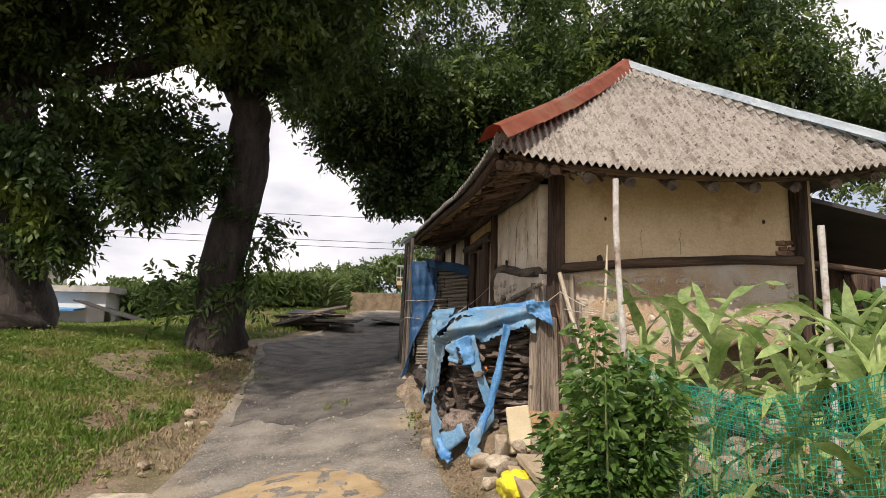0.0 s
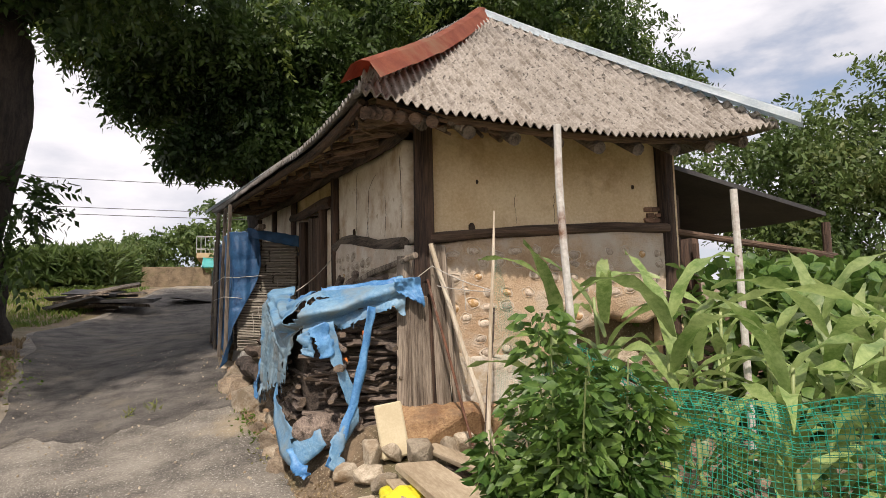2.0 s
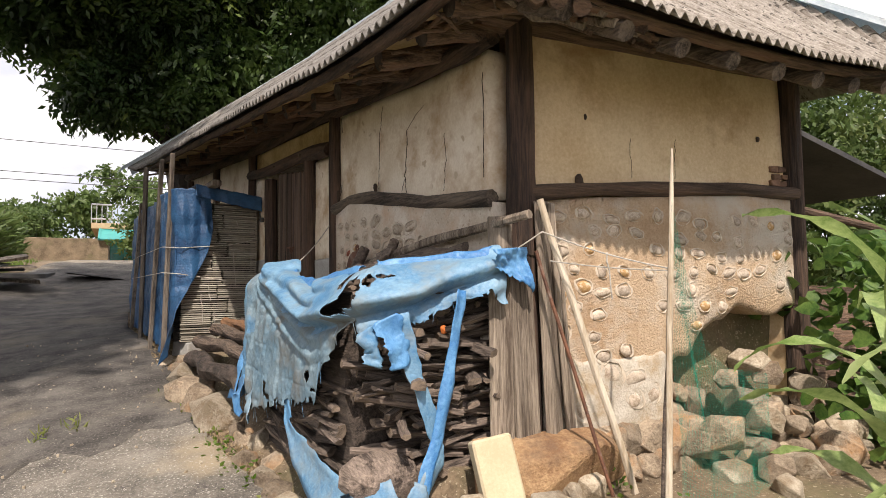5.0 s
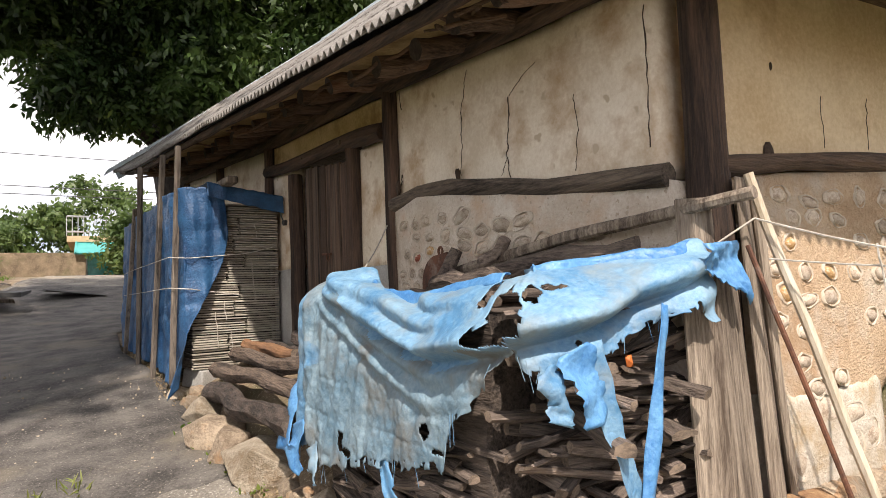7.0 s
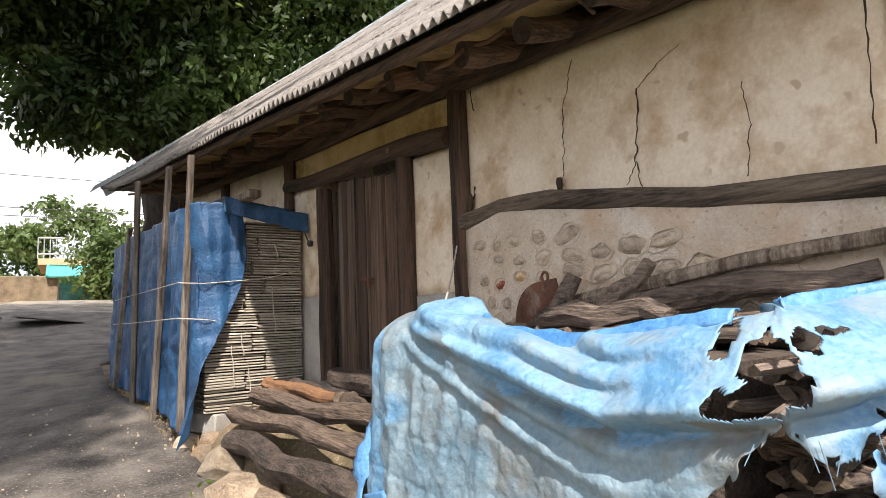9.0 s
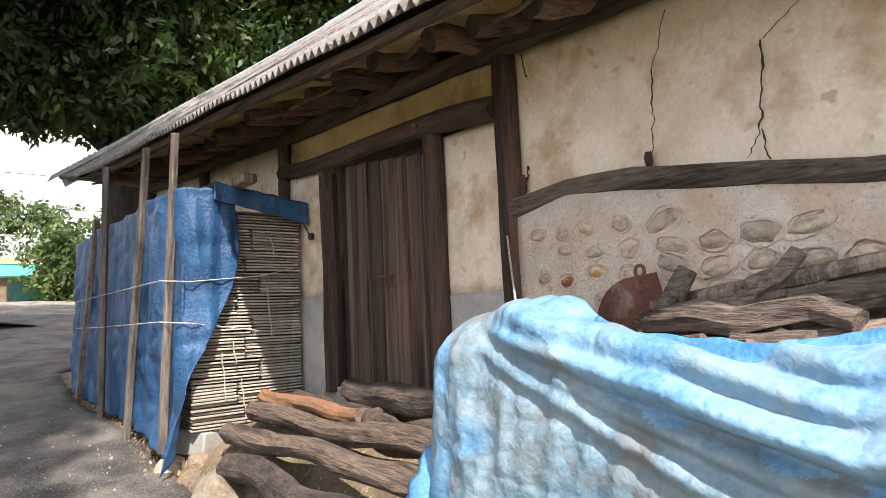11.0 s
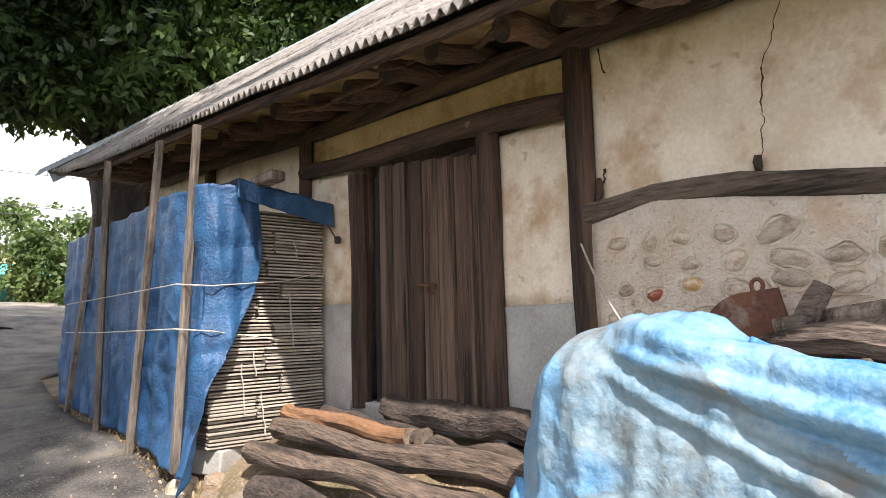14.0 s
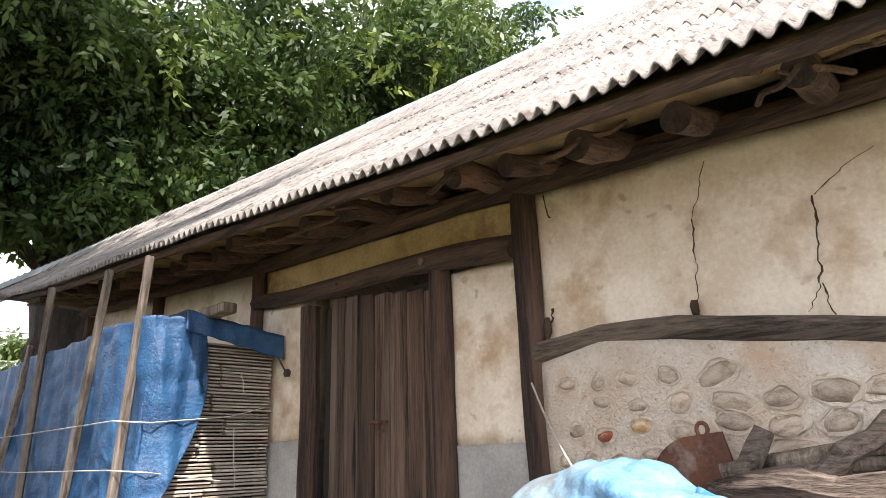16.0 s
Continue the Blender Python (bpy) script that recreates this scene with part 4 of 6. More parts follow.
stone((1.22, 6.22, 0.93), 1.05, 0.42, 0.36, 5, M_RUSTSTONE, "large rusty-brown foundation stone under the corner post", "", 0.02, 0.03)
r3 = random.Random(11)
for i in range(6):
    stone((0.60 + 0.16 * i + r3.uniform(-0.05, 0.05), 6.0 + r3.uniform(-0.18, 0.1), 0.76 + r3.uniform(-0.02, 0.06)), r3.uniform(0.14, 0.26), r3.uniform(0.14, 0.22), r3.uniform(0.14, 0.24), 30 + i, M_STONE_PALE, "pale angular field stone by the house foot", "loose stones", r3.uniform(0, 3))
for i, (x, y, sx) in enumerate(((0.42, 6.1, 0.3), (0.30, 6.35, 0.26), (0.15, 6.5, 0.24), (0.55, 5.85, 0.34), (0.62, 5.6, 0.28), (0.45, 5.45, 0.22))):
    stone((x, y, ground_z(x, y) + 0.035), sx * 0.75, sx * 0.6, sx * 0.45, 60 + i, M_STONE_PALE, "pale angular field stone beside the lane", "loose stones", i * 0.8)
u = 0.15
i = 0
while u < 5.2:
    big = 0.5 if 2.4 < u < 4.4 else 0.2
    sx = r3.uniform(0.6, 1.3) * big
    p = W(u + sx / 2, r3.uniform(0.84, 1.08), 0)
    g = ground_z(p.x, p.y)
    stone((p.x, p.y, g + (0.06 if big > 0.3 else -0.01)), sx * 1.05, sx * 0.62 + 0.08, (0.26 if big > 0.3 else 0.18) + 0.1 * r3.random(), 80 + i, M_STONE if i % 3 else M_STONE_PALE, "mossy field stone in the terrace edge", "terrace stones", 1.45 + r3.uniform(-0.2, 0.2))
    u += sx * r3.uniform(0.85, 1.25)
    i += 1
for i in range(46):
    x = r3.uniform(2.3, 3.75)
    y = r3.uniform(5.75, 6.5)
    h = max(0, (y - 5.75) / 0.75)
    z = 0.72 + r3.uniform(0.0, 0.75) * h
    s = r3.uniform(0.16, 0.34)
    stone((x, y, z), s, s * 0.8, s * 0.7, 130 + i, M_STONE_PALE if r3.random() < 0.45 else M_STONE, "fallen wall stone in the rubble heap", "rubble stones", r3.uniform(0, 3))
for i in range(12):
    x = 1.55 + 0.075 * i
    stone((x + r3.uniform(-0.03, 0.03), 6.34, 0.82 + 0.17 * (i % 2)), 0.26, 0.3, 0.22, 200 + i, M_STONE, "footing stone under the clay wall", "footing stones", r3.uniform(0, 3))

# ---- terrace ----
def terrace(a, b):
    u = -0.1 + 9.6 * a
    lift = lerp_table([(-0.1, 0.95), (1.9, 1.0), (2.5, 1.5), (4.7, 1.55), (5.2, 1.3), (9.5, 1.5)], u)
    o = 0.98 * b
    p = W(u, o, 0)
    g = ground_z(p.x, p.y) - 0.03
    f = max(0.0, 1 - max(0, b - 0.35) / 0.65) ** 0.8
    return W(u, o, g + (max(lift, g + 0.04) - g) * f + 0.03 * nz(u, o, 0, 3.5))


solid("terrace", slab(terrace, 110, 16, (0, 0, -0.4)), M_SOIL, "earth bank along the foot of the house", "bank", kind="structure", smooth=True)

# ---- firewood pile under the torn tarp ----
def log_mesh(name, seed, length, rad, split=False):
    bm = bmesh.new()
    n = 5 + seed % 3
    pts = [(0.05 * nz(seed, i * 0.4) * length, length * (i / 5 - 0.5), 0.05 * nz(seed + 5, i * 0.4) * length) for i in range(6)]
    add_tube(bm, pts, [rad * (1 + 0.2 * nz(seed, i, 2)) for i in range(6)], n=n, wob=0.6, flat=0.6 if split else 0.95)
    bm.normal_update()
    me = to_mesh(bm, [M_LOG, M_CUT], name)
    for p in me.polygons:
        if abs(p.normal.y) > 0.9 and len(p.vertices) > 4:
            p.material_index = 1
    return me


LOGS = [log_mesh("log", s, l, r, s % 2 == 0) for s, (l, r) in enumerate(((0.42, 0.055), (0.48, 0.038), (0.38, 0.066), (0.52, 0.032), (0.34, 0.058), (0.46, 0.046)))]
pile = thing("firewood_pile", W(1.1, 0.5, 0.8), "heap of split grey firewood and roots stacked against the clay wall", "firewood")
part("packed_core", slab(lambda a, b: W(0.38 + 1.6 * a, 0.82 - 0.03 * math.sin(b * 9), 0.8 + (1.12 + 0.04 * nz(a * 5, b)) * b), 8, 8, -LN * 0.74), M_LOG, pile, "tight-packed twigs and bark")
r4 = random.Random(21)
for k in range(290):
    face = k % 3
    if face < 2:
        o, z = r4.uniform(0.05, 0.64), r4.uniform(0.84, 1.93)
        p = W(r4.uniform(0.02, 0.3), o, z)
        d = LN * 1 + LD * r4.uniform(-0.35, 0.45) + Vector((0, 0, r4.uniform(-0.35, 0.25)))
        if r4.random() < 0.12:
            d = LD + LN * r4.uniform(-0.5, 0.5) + Vector((0, 0, r4.uniform(-0.2, 0.2)))
    else:
        p = W(r4.uniform(0.55, 1.65), r4.uniform(0.1, 0.45) if k % 2 else 0.85, r4.uniform(1.92, 2.05) if k % 2 else r4.uniform(0.9, 1.5))
        d = LD + LN * (r4.uniform(-0.6, 0.6) if k % 2 else r4.uniform(-0.15, 0.15)) + Vector((0, 0, r4.uniform(-0.2, 0.2)))
    piece("log", r4.choice(LOGS), pile, aim(p, d, r4.uniform(-0.7, 0.7)) @ Matrix.Diagonal((*[r4.uniform(0.55, 1.0)] * 1, r4.uniform(0.85, 1.25), r4.uniform(0.28, 0.6), 1)))
part("root", tube(bent(W(1.55, 0.3, 2.07), W(0.75, 0.42, 2.06), 6, bow=(0, 0, 0.03), wob=0.05, seed=3), [0.04, 0.055, 0.06, 0.055, 0.05, 0.045, 0.04], n=8, wob=0.4), M_LOG, pile, "gnarled root on top of the heap")
part("root", tube(bent(W(1.25, 0.22, 2.08), W(0.98, 0.2, 2.3), 4, wob=0.05, seed=5), [0.05, 0.05, 0.04, 0.035, 0.03], n=8, wob=0.4), M_LOG, pile)
part("root", tube(bent(W(1.45, 0.3, 2.1), W(1.36, 0.25, 2.27), 3, wob=0.03, seed=6), [0.045, 0.04, 0.04, 0.035], n=8, wob=0.4), M_LOG, pile)
part("root", tube(bent(W(1.0, 0.25, 2.12), W(0.12, 0.18, 2.20), 6, wob=0.04, seed=8), [0.05, 0.06, 0.06, 0.055, 0.05, 0.045, 0.04], n=8, wob=0.35, flat=0.7), M_LOG, pile, "split grey beam lying on the heap")
part("stump", rock((0.25, 6.42, 0.93), 0.5, 0.4, 0.3, 77, 0.2, bevel=0.04), M_LOG, pile, "brown stump at the foot of the heap")
for x, z in ((0.62, 1.72), (0.46, 1.50)):
    part("scrap", rock((x, 6.38, z), 0.04, 0.03, 0.05, int(x * 50)), M_ORANGE, pile, "scrap of orange plastic")
solid("pole", tube(bent(W(1.55, 0.2, 2.13), (0.99, 6.05, 2.35), 10, bow=(0, 0, 0.02), wob=0.02, seed=12), [0.036 - 0.001 * i for i in range(11)], n=8, wob=0.2), M_GREYWOOD, "long grey pole laid over the firewood to the post", "pole")

# rusty half-moon tool on the heap
shovel = thing("rusty_scoop", W(1.6, 0.2, 2.05), "rusty iron scoop with a ring and wooden handle", "tool")
verts = [W(1.86 - 0.22 * (1 - math.cos(a)), 0.17 + 0.03 * math.sin(a), 2.02 + 0.245 * math.sin(a)) for a in np.linspace(0, math.pi / 2, 10)] + [W(1.53, 0.20, 2.275), W(1.50, 0.20, 2.15), W(1.49, 0.19, 2.02)]
part("blade", cloth((verts, [tuple(range(13))]), 0.012), M_IRON, shovel, "rusty half-round blade")
part("ring", tube([W(1.605 + 0.022 * math.cos(a), 0.205, 2.285 + 0.026 * math.sin(a)) for a in np.linspace(0, 6.28, 11)], 0.008, n=6), M_IRON, shovel)
part("handle", tube(bent(W(1.52, 0.2, 2.11), W(0.90, 0.2, 2.17), 6, wob=0.02, seed=2), 0.024, n=9, wob=0.15), M_GREYWOOD, shovel, "grey wooden handle")

# the torn tarp: hung round the far end, the long side and the front of the heap
tarp = thing("torn_tarp", W(1.0, 0.9, 1.3), "torn faded blue tarpaulin draped over the firewood", "tarpaulin")


def tarp_plan(q):
    """Place (u, o) and outward direction of the hanging cloth, q metres round the heap from its far end."""
    if q < 0.55:
        a = q / 0.35
        return 1.93 + 0.35 * math.cos(a), 0.62 + 0.35 * math.sin(a), math.cos(a), math.sin(a)
    if q < 2.2:
        return 1.93 - (q - 0.55) * 1.73 / 1.65, 0.97, 0.0, 1.0
    if q < 2.593:
        a = (q - 2.2) / 0.25
        return 0.2 - 0.25 * math.sin(a), 0.72 + 0.25 * math.cos(a), -math.sin(a), math.cos(a)
    o = 0.72 - (q - 2.593)
    return -0.05 - 0.14 * max(0.0, min(1.0, (0.46 - o) / 0.22)), o, -1.0, 0.0


HEM = [(0, 1.40), (0.2, 1.20), (0.55, 1.13), (0.8, 1.10), (1.34, 1.21), (1.7, 1.27), (1.93, 1.30), (1.98, 1.50), (2.1, 1.57), (2.2, 1.68), (2.3, 1.77), (2.45, 1.70), (2.59, 1.80), (2.7, 1.75), (2.93, 1.86), (3.1, 1.93), (3.2, 1.86), (3.3, 1.98), (3.43, 1.94)]
CREST = [(0, 1.75), (0.25, 2.04), (0.45, 2.145), (0.72, 2.16), (0.95, 2.12), (1.15, 2.04), (1.6, 1.995), (1.9, 2.04), (2.2, 2.07), (2.6, 2.10), (3.0, 2.14), (3.3, 2.20), (3.43, 2.18)]
INSET = [(0, 0.15), (0.6, 0.34), (0.95, 0.28), (1.2, 0.17), (1.7, 0.16), (2.2, 0.24), (2.6, 0.28), (3.0, 0.16), (3.3, 0.05), (3.43, 0.02)]
FOLD = [(0, 2.3), (0.55, 2.16), (0.7, 2.08), (1.1, 1.95), (1.5, 1.84), (1.83, 1.75), (2.26, 1.81), (2.7, 1.90), (3.2, 2.08), (3.43, 2.1)]
HOLES = ((2.28, 1.92, 0.085, 0.10), (2.20, 1.84, 0.06, 0.035), (2.40, 1.99, 0.06, 0.035), (2.14, 2.0, 0.03, 0.06), (2.52, 2.02, 0.075, 0.012), (1.03, 1.28, 0.035, 0.06), (1.10, 1.23, 0.05, 0.025), (1.80, 1.44, 0.045, 0.028), (1.88, 1.37, 0.04, 0.014))


def tarp_at(a, b):
    q = 3.20 * a
    top = lerp_table(CREST, q) + 0.012 * nz(q * 7, 1, 2)
    hem = lerp_table(HEM, q) + 0.035 * nz(q * 9, 0, 1) + 0.025 * nz(q * 27, 0, 6)
    inset = lerp_table(INSET, q)
    shoulder = min(lerp_table([(0, 0.2), (1.8, 0.17), (2.3, 0.28), (2.9, 0.20), (3.43, 0.05)], q), 0.9 * (top - hem))
    arc = 0.85 * (inset + shoulder)
    s = (arc + top - hem - shoulder) * b
    if s < arc:
        w_ = s / arc * math.pi / 2
        return q, top - shoulder * (1 - math.cos(w_)), -inset * (1 - math.sin(w_)), s / arc, b
    return q, top - shoulder - (s - arc), 0.03 * (s - arc), 1.0, b


def ridge(e, up, down):
    """A rolled fold: swelling above its line, tucked in just under it."""
    return math.exp(-((e - up * 0.6) / up) ** 2) - 0.75 * math.exp(-((e + down) / down) ** 2)


def tarp_pt(a, b):
    q, z, out, face, b = tarp_at(a, b)
    u, o, nu, no = tarp_plan(q)
    e = z - lerp_table(FOLD, q) + 0.012 * nz(q * 4, z * 3, 3)
    near = min(1.0, max(0.0, (q - 0.5) / 0.3)) * min(1.0, max(0.0, (3.3 - q) / 0.5))
    d = near * (0.085 * ridge(e, 0.055, 0.032))
    left = min(1.0, max(0.0, (q - 0.55) / 0.25)) * min(1.0, max(0.0, (2.05 - q) / 0.5))
    k = 0.35 + 0.65 * min(1.0, max(0.0, (q - 0.6) / 1.0))
    d += left * (0.065 * ridge(e - 0.10 * k, 0.034, 0.024) + 0.050 * ridge(e - 0.17 * k - 0.02, 0.026, 0.02) + 0.032 * ridge(e + 0.10 * k, 0.04, 0.03) + 0.022 * ridge(e + 0.22 * k, 0.035, 0.03))
    # upright folds at the far end, slack waves in the hanging part
    low = min(1.0, max(0.0, -e / 0.2))
    d += 0.045 * (0.5 - abs(nz(q * 5.0, z * 0.6, 1)) * 2.4) * max(0.0, 1.0 - q / 1.3) + low * (0.016 * nz(q * 4.5 + z, z * 1.2, 8) + 0.012 * (0.4 - abs(nz(q * 9 - z * 3, z * 3, 14)) * 2))
    # folds drawn to the tied corner
    fan = math.atan2(z - 2.16, 3.40 - q)
    d += 0.020 * math.sin(fan * 17 + 2 * nz(q, z, 5, 2)) * min(1.0, max(0.0, (q - 2.3) / 0.5)) * min(1.0, abs(3.45 - q) / 0.3) * (1 if e > -0.05 else 0.4)
    # old packing creases in a grid, and crumple
    d -= 0.006 * low * (math.exp(-((((q * 3.6 + 0.5 * nz(z, q, 0, 1.5)) % 1) - 0.5) / 0.05) ** 2) * max(0.0, 0.5 + 1.4 * nz(q, z, 31, 2)) + math.exp(-((((z * 4.7 + 0.4 * nz(q, z, 5, 1.5)) % 1) - 0.5) / 0.05) ** 2) * max(0.0, 0.5 + 1.4 * nz(q, z, 37, 2)))
    d += 0.004 * nz(q * 30, z * 26, 7) - 0.014 * abs(nz(q * 5 - z * 6, z * 6 + q * 4, 12)) + 0.003 * nz(q * 13, z * 11, 2)
    if b > 0.93:
        d += (b - 0.93) * 0.6 * nz(q * 11, 3, 4)
    flat = 0.25 + 0.75 * face
    p = W(u + nu * (out + d * flat), o + no * (out + d * flat), z)
    p.z += d * (1 - face) * 0.8
    return p


def tarp_keep(a, b):
    q, z, out, face, b = tarp_at(a, b)
    for hq, hz, rq, rz in HOLES:
        if ((q - hq) / rq) ** 2 + ((z - hz) / rz) ** 2 < 1 + 1.3 * nz(q * 22, z * 22, 5):
            return False
    return not (b > 0.965 and nz(q * 30, z * 9, 3) > 0.08)


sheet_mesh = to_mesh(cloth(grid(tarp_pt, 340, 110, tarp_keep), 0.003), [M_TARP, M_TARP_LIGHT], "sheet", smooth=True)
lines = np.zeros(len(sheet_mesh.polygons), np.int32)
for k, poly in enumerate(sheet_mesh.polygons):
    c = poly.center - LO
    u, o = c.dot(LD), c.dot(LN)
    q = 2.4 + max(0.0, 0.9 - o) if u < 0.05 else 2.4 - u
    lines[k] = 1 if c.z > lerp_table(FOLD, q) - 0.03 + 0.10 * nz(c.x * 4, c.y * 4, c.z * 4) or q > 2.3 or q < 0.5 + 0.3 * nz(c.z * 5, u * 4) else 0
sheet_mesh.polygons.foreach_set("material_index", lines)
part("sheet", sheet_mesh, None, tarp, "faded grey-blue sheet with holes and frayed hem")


def edge_fold(q0, q1, width, seed, lift=0.0):
    """The unfaded edge of the sheet, rolled over along the top."""
    def fn(a, b):
        q = q0 + (q1 - q0) * a
        u, o, nu, no = tarp_plan(q)
        inset = lerp_table(INSET, q) * 0.92
        z = lerp_table(CREST, q) + lift + 0.012 + 0.02 * math.sin(b * 3.1) - width * b * b * (0.7 + 0.6 * nz(q * 5, seed)) + 0.01 * nz(q * 14, b * 2, seed)
        out = -inset + 0.05 * b + 0.012 * nz(q * 9, b * 3, seed + 2)
        return W(u + nu * out, o + no * out, z)
    return cloth(grid(fn, int((q1 - q0) * 60), 8), 0.003)


part("blue_fold", edge_fold(1.05, 2.12, 0.07, 3), M_TARP_BLUE, tarp, "bright blue unfaded edge rolled over the top", smooth=True)
part("blue_fold", edge_fold(2.45, 3.19, 0.085, 8, -0.012), M_TARP_BLUE, tarp, "bright blue unfaded edge rolled over the top", smooth=True)
part("corner_flap", cloth(grid(lambda a, b: W(-0.235 - 0.02 * math.sin(b * 5 + a * 4) - 0.02 * nz(a * 6, b * 5), 0.24 - 0.25 * a - 0.03 * b, 2.16 + 0.02 * a - (0.10 + 0.15 * a + 0.03 * nz(a * 13, 2)) * b), 24, 16), 0.003), M_TARP_BLUE, tarp, "bright blue tied corner hanging at the post", smooth=True)


def rag(pts, width, facing, seed):
    """A limp torn strip along pts, its face towards facing, with ragged sides."""
    pts = [Vector(p) for p in pts]
    n = 9 * (len(pts) - 1)

    def fn(a, b):
        f = b * (len(pts) - 1)
        i = min(int(f), len(pts) - 2)
        p = pts[i].lerp(pts[i + 1], f - i)
        s_ = (pts[i + 1] - pts[i]).normalized().cross(Vector(facing)).normalized()
        wd = width * (1 + 0.9 * nz(b * 3.1, seed, 3) + 0.5 * nz(b * 11, seed, 8 + 3 * round(a)))
        return p + s_ * (a - 0.5) * wd + Vector(facing) * (0.02 * nz(a * 1.5, b * 4, seed) + 0.012 * math.sin(a * 4 + b * 5 + seed))
    return cloth(grid(fn, 6, n), 0.002)


FRONT = -LD
for i, (pts, wd, facing, m_) in enumerate((
        ([W(-0.12, 0.75, 1.82), W(-0.14, 0.69, 1.51), W(-0.14, 0.56, 1.20), W(-0.15, 0.55, 1.05), W(-0.16, 0.70, 0.82)], 0.085, FRONT, M_TARP_LIGHT),
        ([W(-0.16, 0.40, 1.94), W(-0.15, 0.465, 1.50), W(-0.15, 0.557, 1.16), W(-0.17, 0.695, 0.84), W(-0.2, 0.77, 0.70)], 0.075, FRONT, M_TARP_BLUE),
        ([W(-0.12, 0.84, 1.80), W(-0.14, 0.79, 1.68), W(-0.14, 0.76, 1.54)], 0.13, FRONT, M_TARP_BLUE),
        ([W(-0.10, 0.95, 1.74), W(-0.12, 0.90, 1.62), W(-0.12, 0.92, 1.56)], 0.08, FRONT, M_TARP_LIGHT),
        ([W(1.08, 0.96, 1.34), W(0.92, 1.0, 1.12), W(0.60, 1.02, 0.98), W(0.25, 1.03, 0.88), W(-0.02, 1.0, 0.80), W(-0.16, 0.80, 0.93)], 0.15, LN * 0.8 - LD * 0.6, M_TARP_LIGHT),
        ([W(0.02, 1.0, 0.84), W(-0.10, 0.98, 0.70), W(-0.16, 0.93, 0.64)], 0.09, FRONT, M_TARP_BLUE),
        ([W(-0.16, 0.66, 0.95), W(-0.2, 0.72, 0.80), W(-0.24, 0.70, 0.66)], 0.10, FRONT, M_TARP_LIGHT),
        ([W(2.20, 0.84, 1.60), W(2.22, 0.96, 1.36), W(2.22, 1.02, 1.10)], 0.16, LN, M_TARP_BLUE),
        ([W(2.02, 0.99, 1.30), W(1.98, 1.03, 1.16), W(2.02, 1.04, 1.04)], 0.18, LN, M_TARP_BLUE),
        ([W(1.80, 1.0, 1.20), W(1.72, 1.03, 1.08), W(1.70, 1.03, 1.0)], 0.10, LN, M_TARP_LIGHT))):
    part("strip", rag(pts, wd, facing, i * 3.1 + 1), m_, tarp, "torn strip of blue tarp", smooth=True)
r6 = random.Random(5)
for i in range(22):
    q = r6.uniform(0.2, 3.1)
    u, o, nu, no = tarp_plan(q)
    a = W(u + nu * 0.02, o + no * 0.02, lerp_table(HEM, q) + 0.03)
    part("fray", tube([a, a + Vector((r6.uniform(-0.02, 0.02), r6.uniform(-0.02, 0.02), -r6.uniform(0.05, 0.13)))], 0.0013, n=4), M_TARP_LIGHT, tarp)

# ---- logs on the terrace ----
for i, (a, b, r, lab, m) in enumerate((
        (W(4.55, 0.80, 1.42), W(2.3, 0.80, 1.42), 0.068, "pale weathered log lying on the terrace", M_OLDLOG),
        (W(4.55, 0.62, 1.54), W(2.3, 0.62, 1.52), 0.068, "weathered log lying on the terrace", M_OLDLOG),
        (W(4.2, 0.93, 1.26), W(2.2, 0.95, 1.24), 0.085, "dark log at the terrace edge", M_BARKLOG),
        (W(3.78, 0.28, 1.70), W(2.6, 0.28, 1.64), 0.082, "grey bark-covered log by the door", M_BARKLOG),
        (W(4.68, 0.47, 1.62), W(3.35, 0.47, 1.58), 0.055, "orange-brown peeled log on the stack", M_PEELED),
        (W(4.4, 0.35, 1.60), W(3.3, 0.42, 1.56), 0.07, "dark rotten log by the door", M_BARKLOG),
        (W(3.2, 0.45, 1.55), W(2.2, 0.5, 1.52), 0.06, "split log on the terrace", M_OLDLOG))):
    bm = tube(bent(a, b, 12, wob=0.05, seed=i * 7), [r * (1 + 0.2 * nz(i, k * 0.5)) for k in range(13)], n=14, wob=0.3)
    me = to_mesh(bm, [m, M_CUT], "log")
    for p in me.polygons:
        if len(p.vertices) > 6:
            p.material_index = 1
    tagged(part("log", me, None, None), lab, "log", "terrace logs")

# ---- slatted racks and dark tarp lean-to ----
racks = thing("slatted_rack_stack", W(5.15, 0.5, 1.3), "tall stack of grey slatted wooden drying racks", "rack")
SLATS = {wd: [to_mesh(box(Matrix.Identity(4), wd - 0.012 - k, 0.5, 0.0165, bevel=0.003, jit=0.003), M_SLAT, "slat") for k in (0, 0.006)] for wd in (0.36, 0.42, 0.48, 0.54)}
r7 = random.Random(9)
z = 1.40
row = 0
while z < 3.06:
    split = (0.42, 0.54, 0.36, 0.48)[(row // 7) % 4]
    for o, wd in ((0.03 + split / 2, split), (0.03 + split + (0.90 - split) / 2, 0.90 - split)):
        if not (o > 0.75 and z > 2.15):
            piece("slat", r7.choice(SLATS[round(wd, 2)]), racks, Matrix.Translation(W(5.19 + r7.uniform(-0.014, 0.014), o + r7.uniform(-0.006, 0.006), z)) @ Matrix.Rotation(LTURN + r7.uniform(-0.012, 0.012), 4, "Z") @ Matrix.Rotation(r7.uniform(-0.008, 0.008), 4, "Y"))
    z += 0.0235 if row % 7 != 6 else 0.028
    row += 1
# near-black filler stands for the shade in the gaps between slats
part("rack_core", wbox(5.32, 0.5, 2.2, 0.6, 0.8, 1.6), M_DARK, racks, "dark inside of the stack")
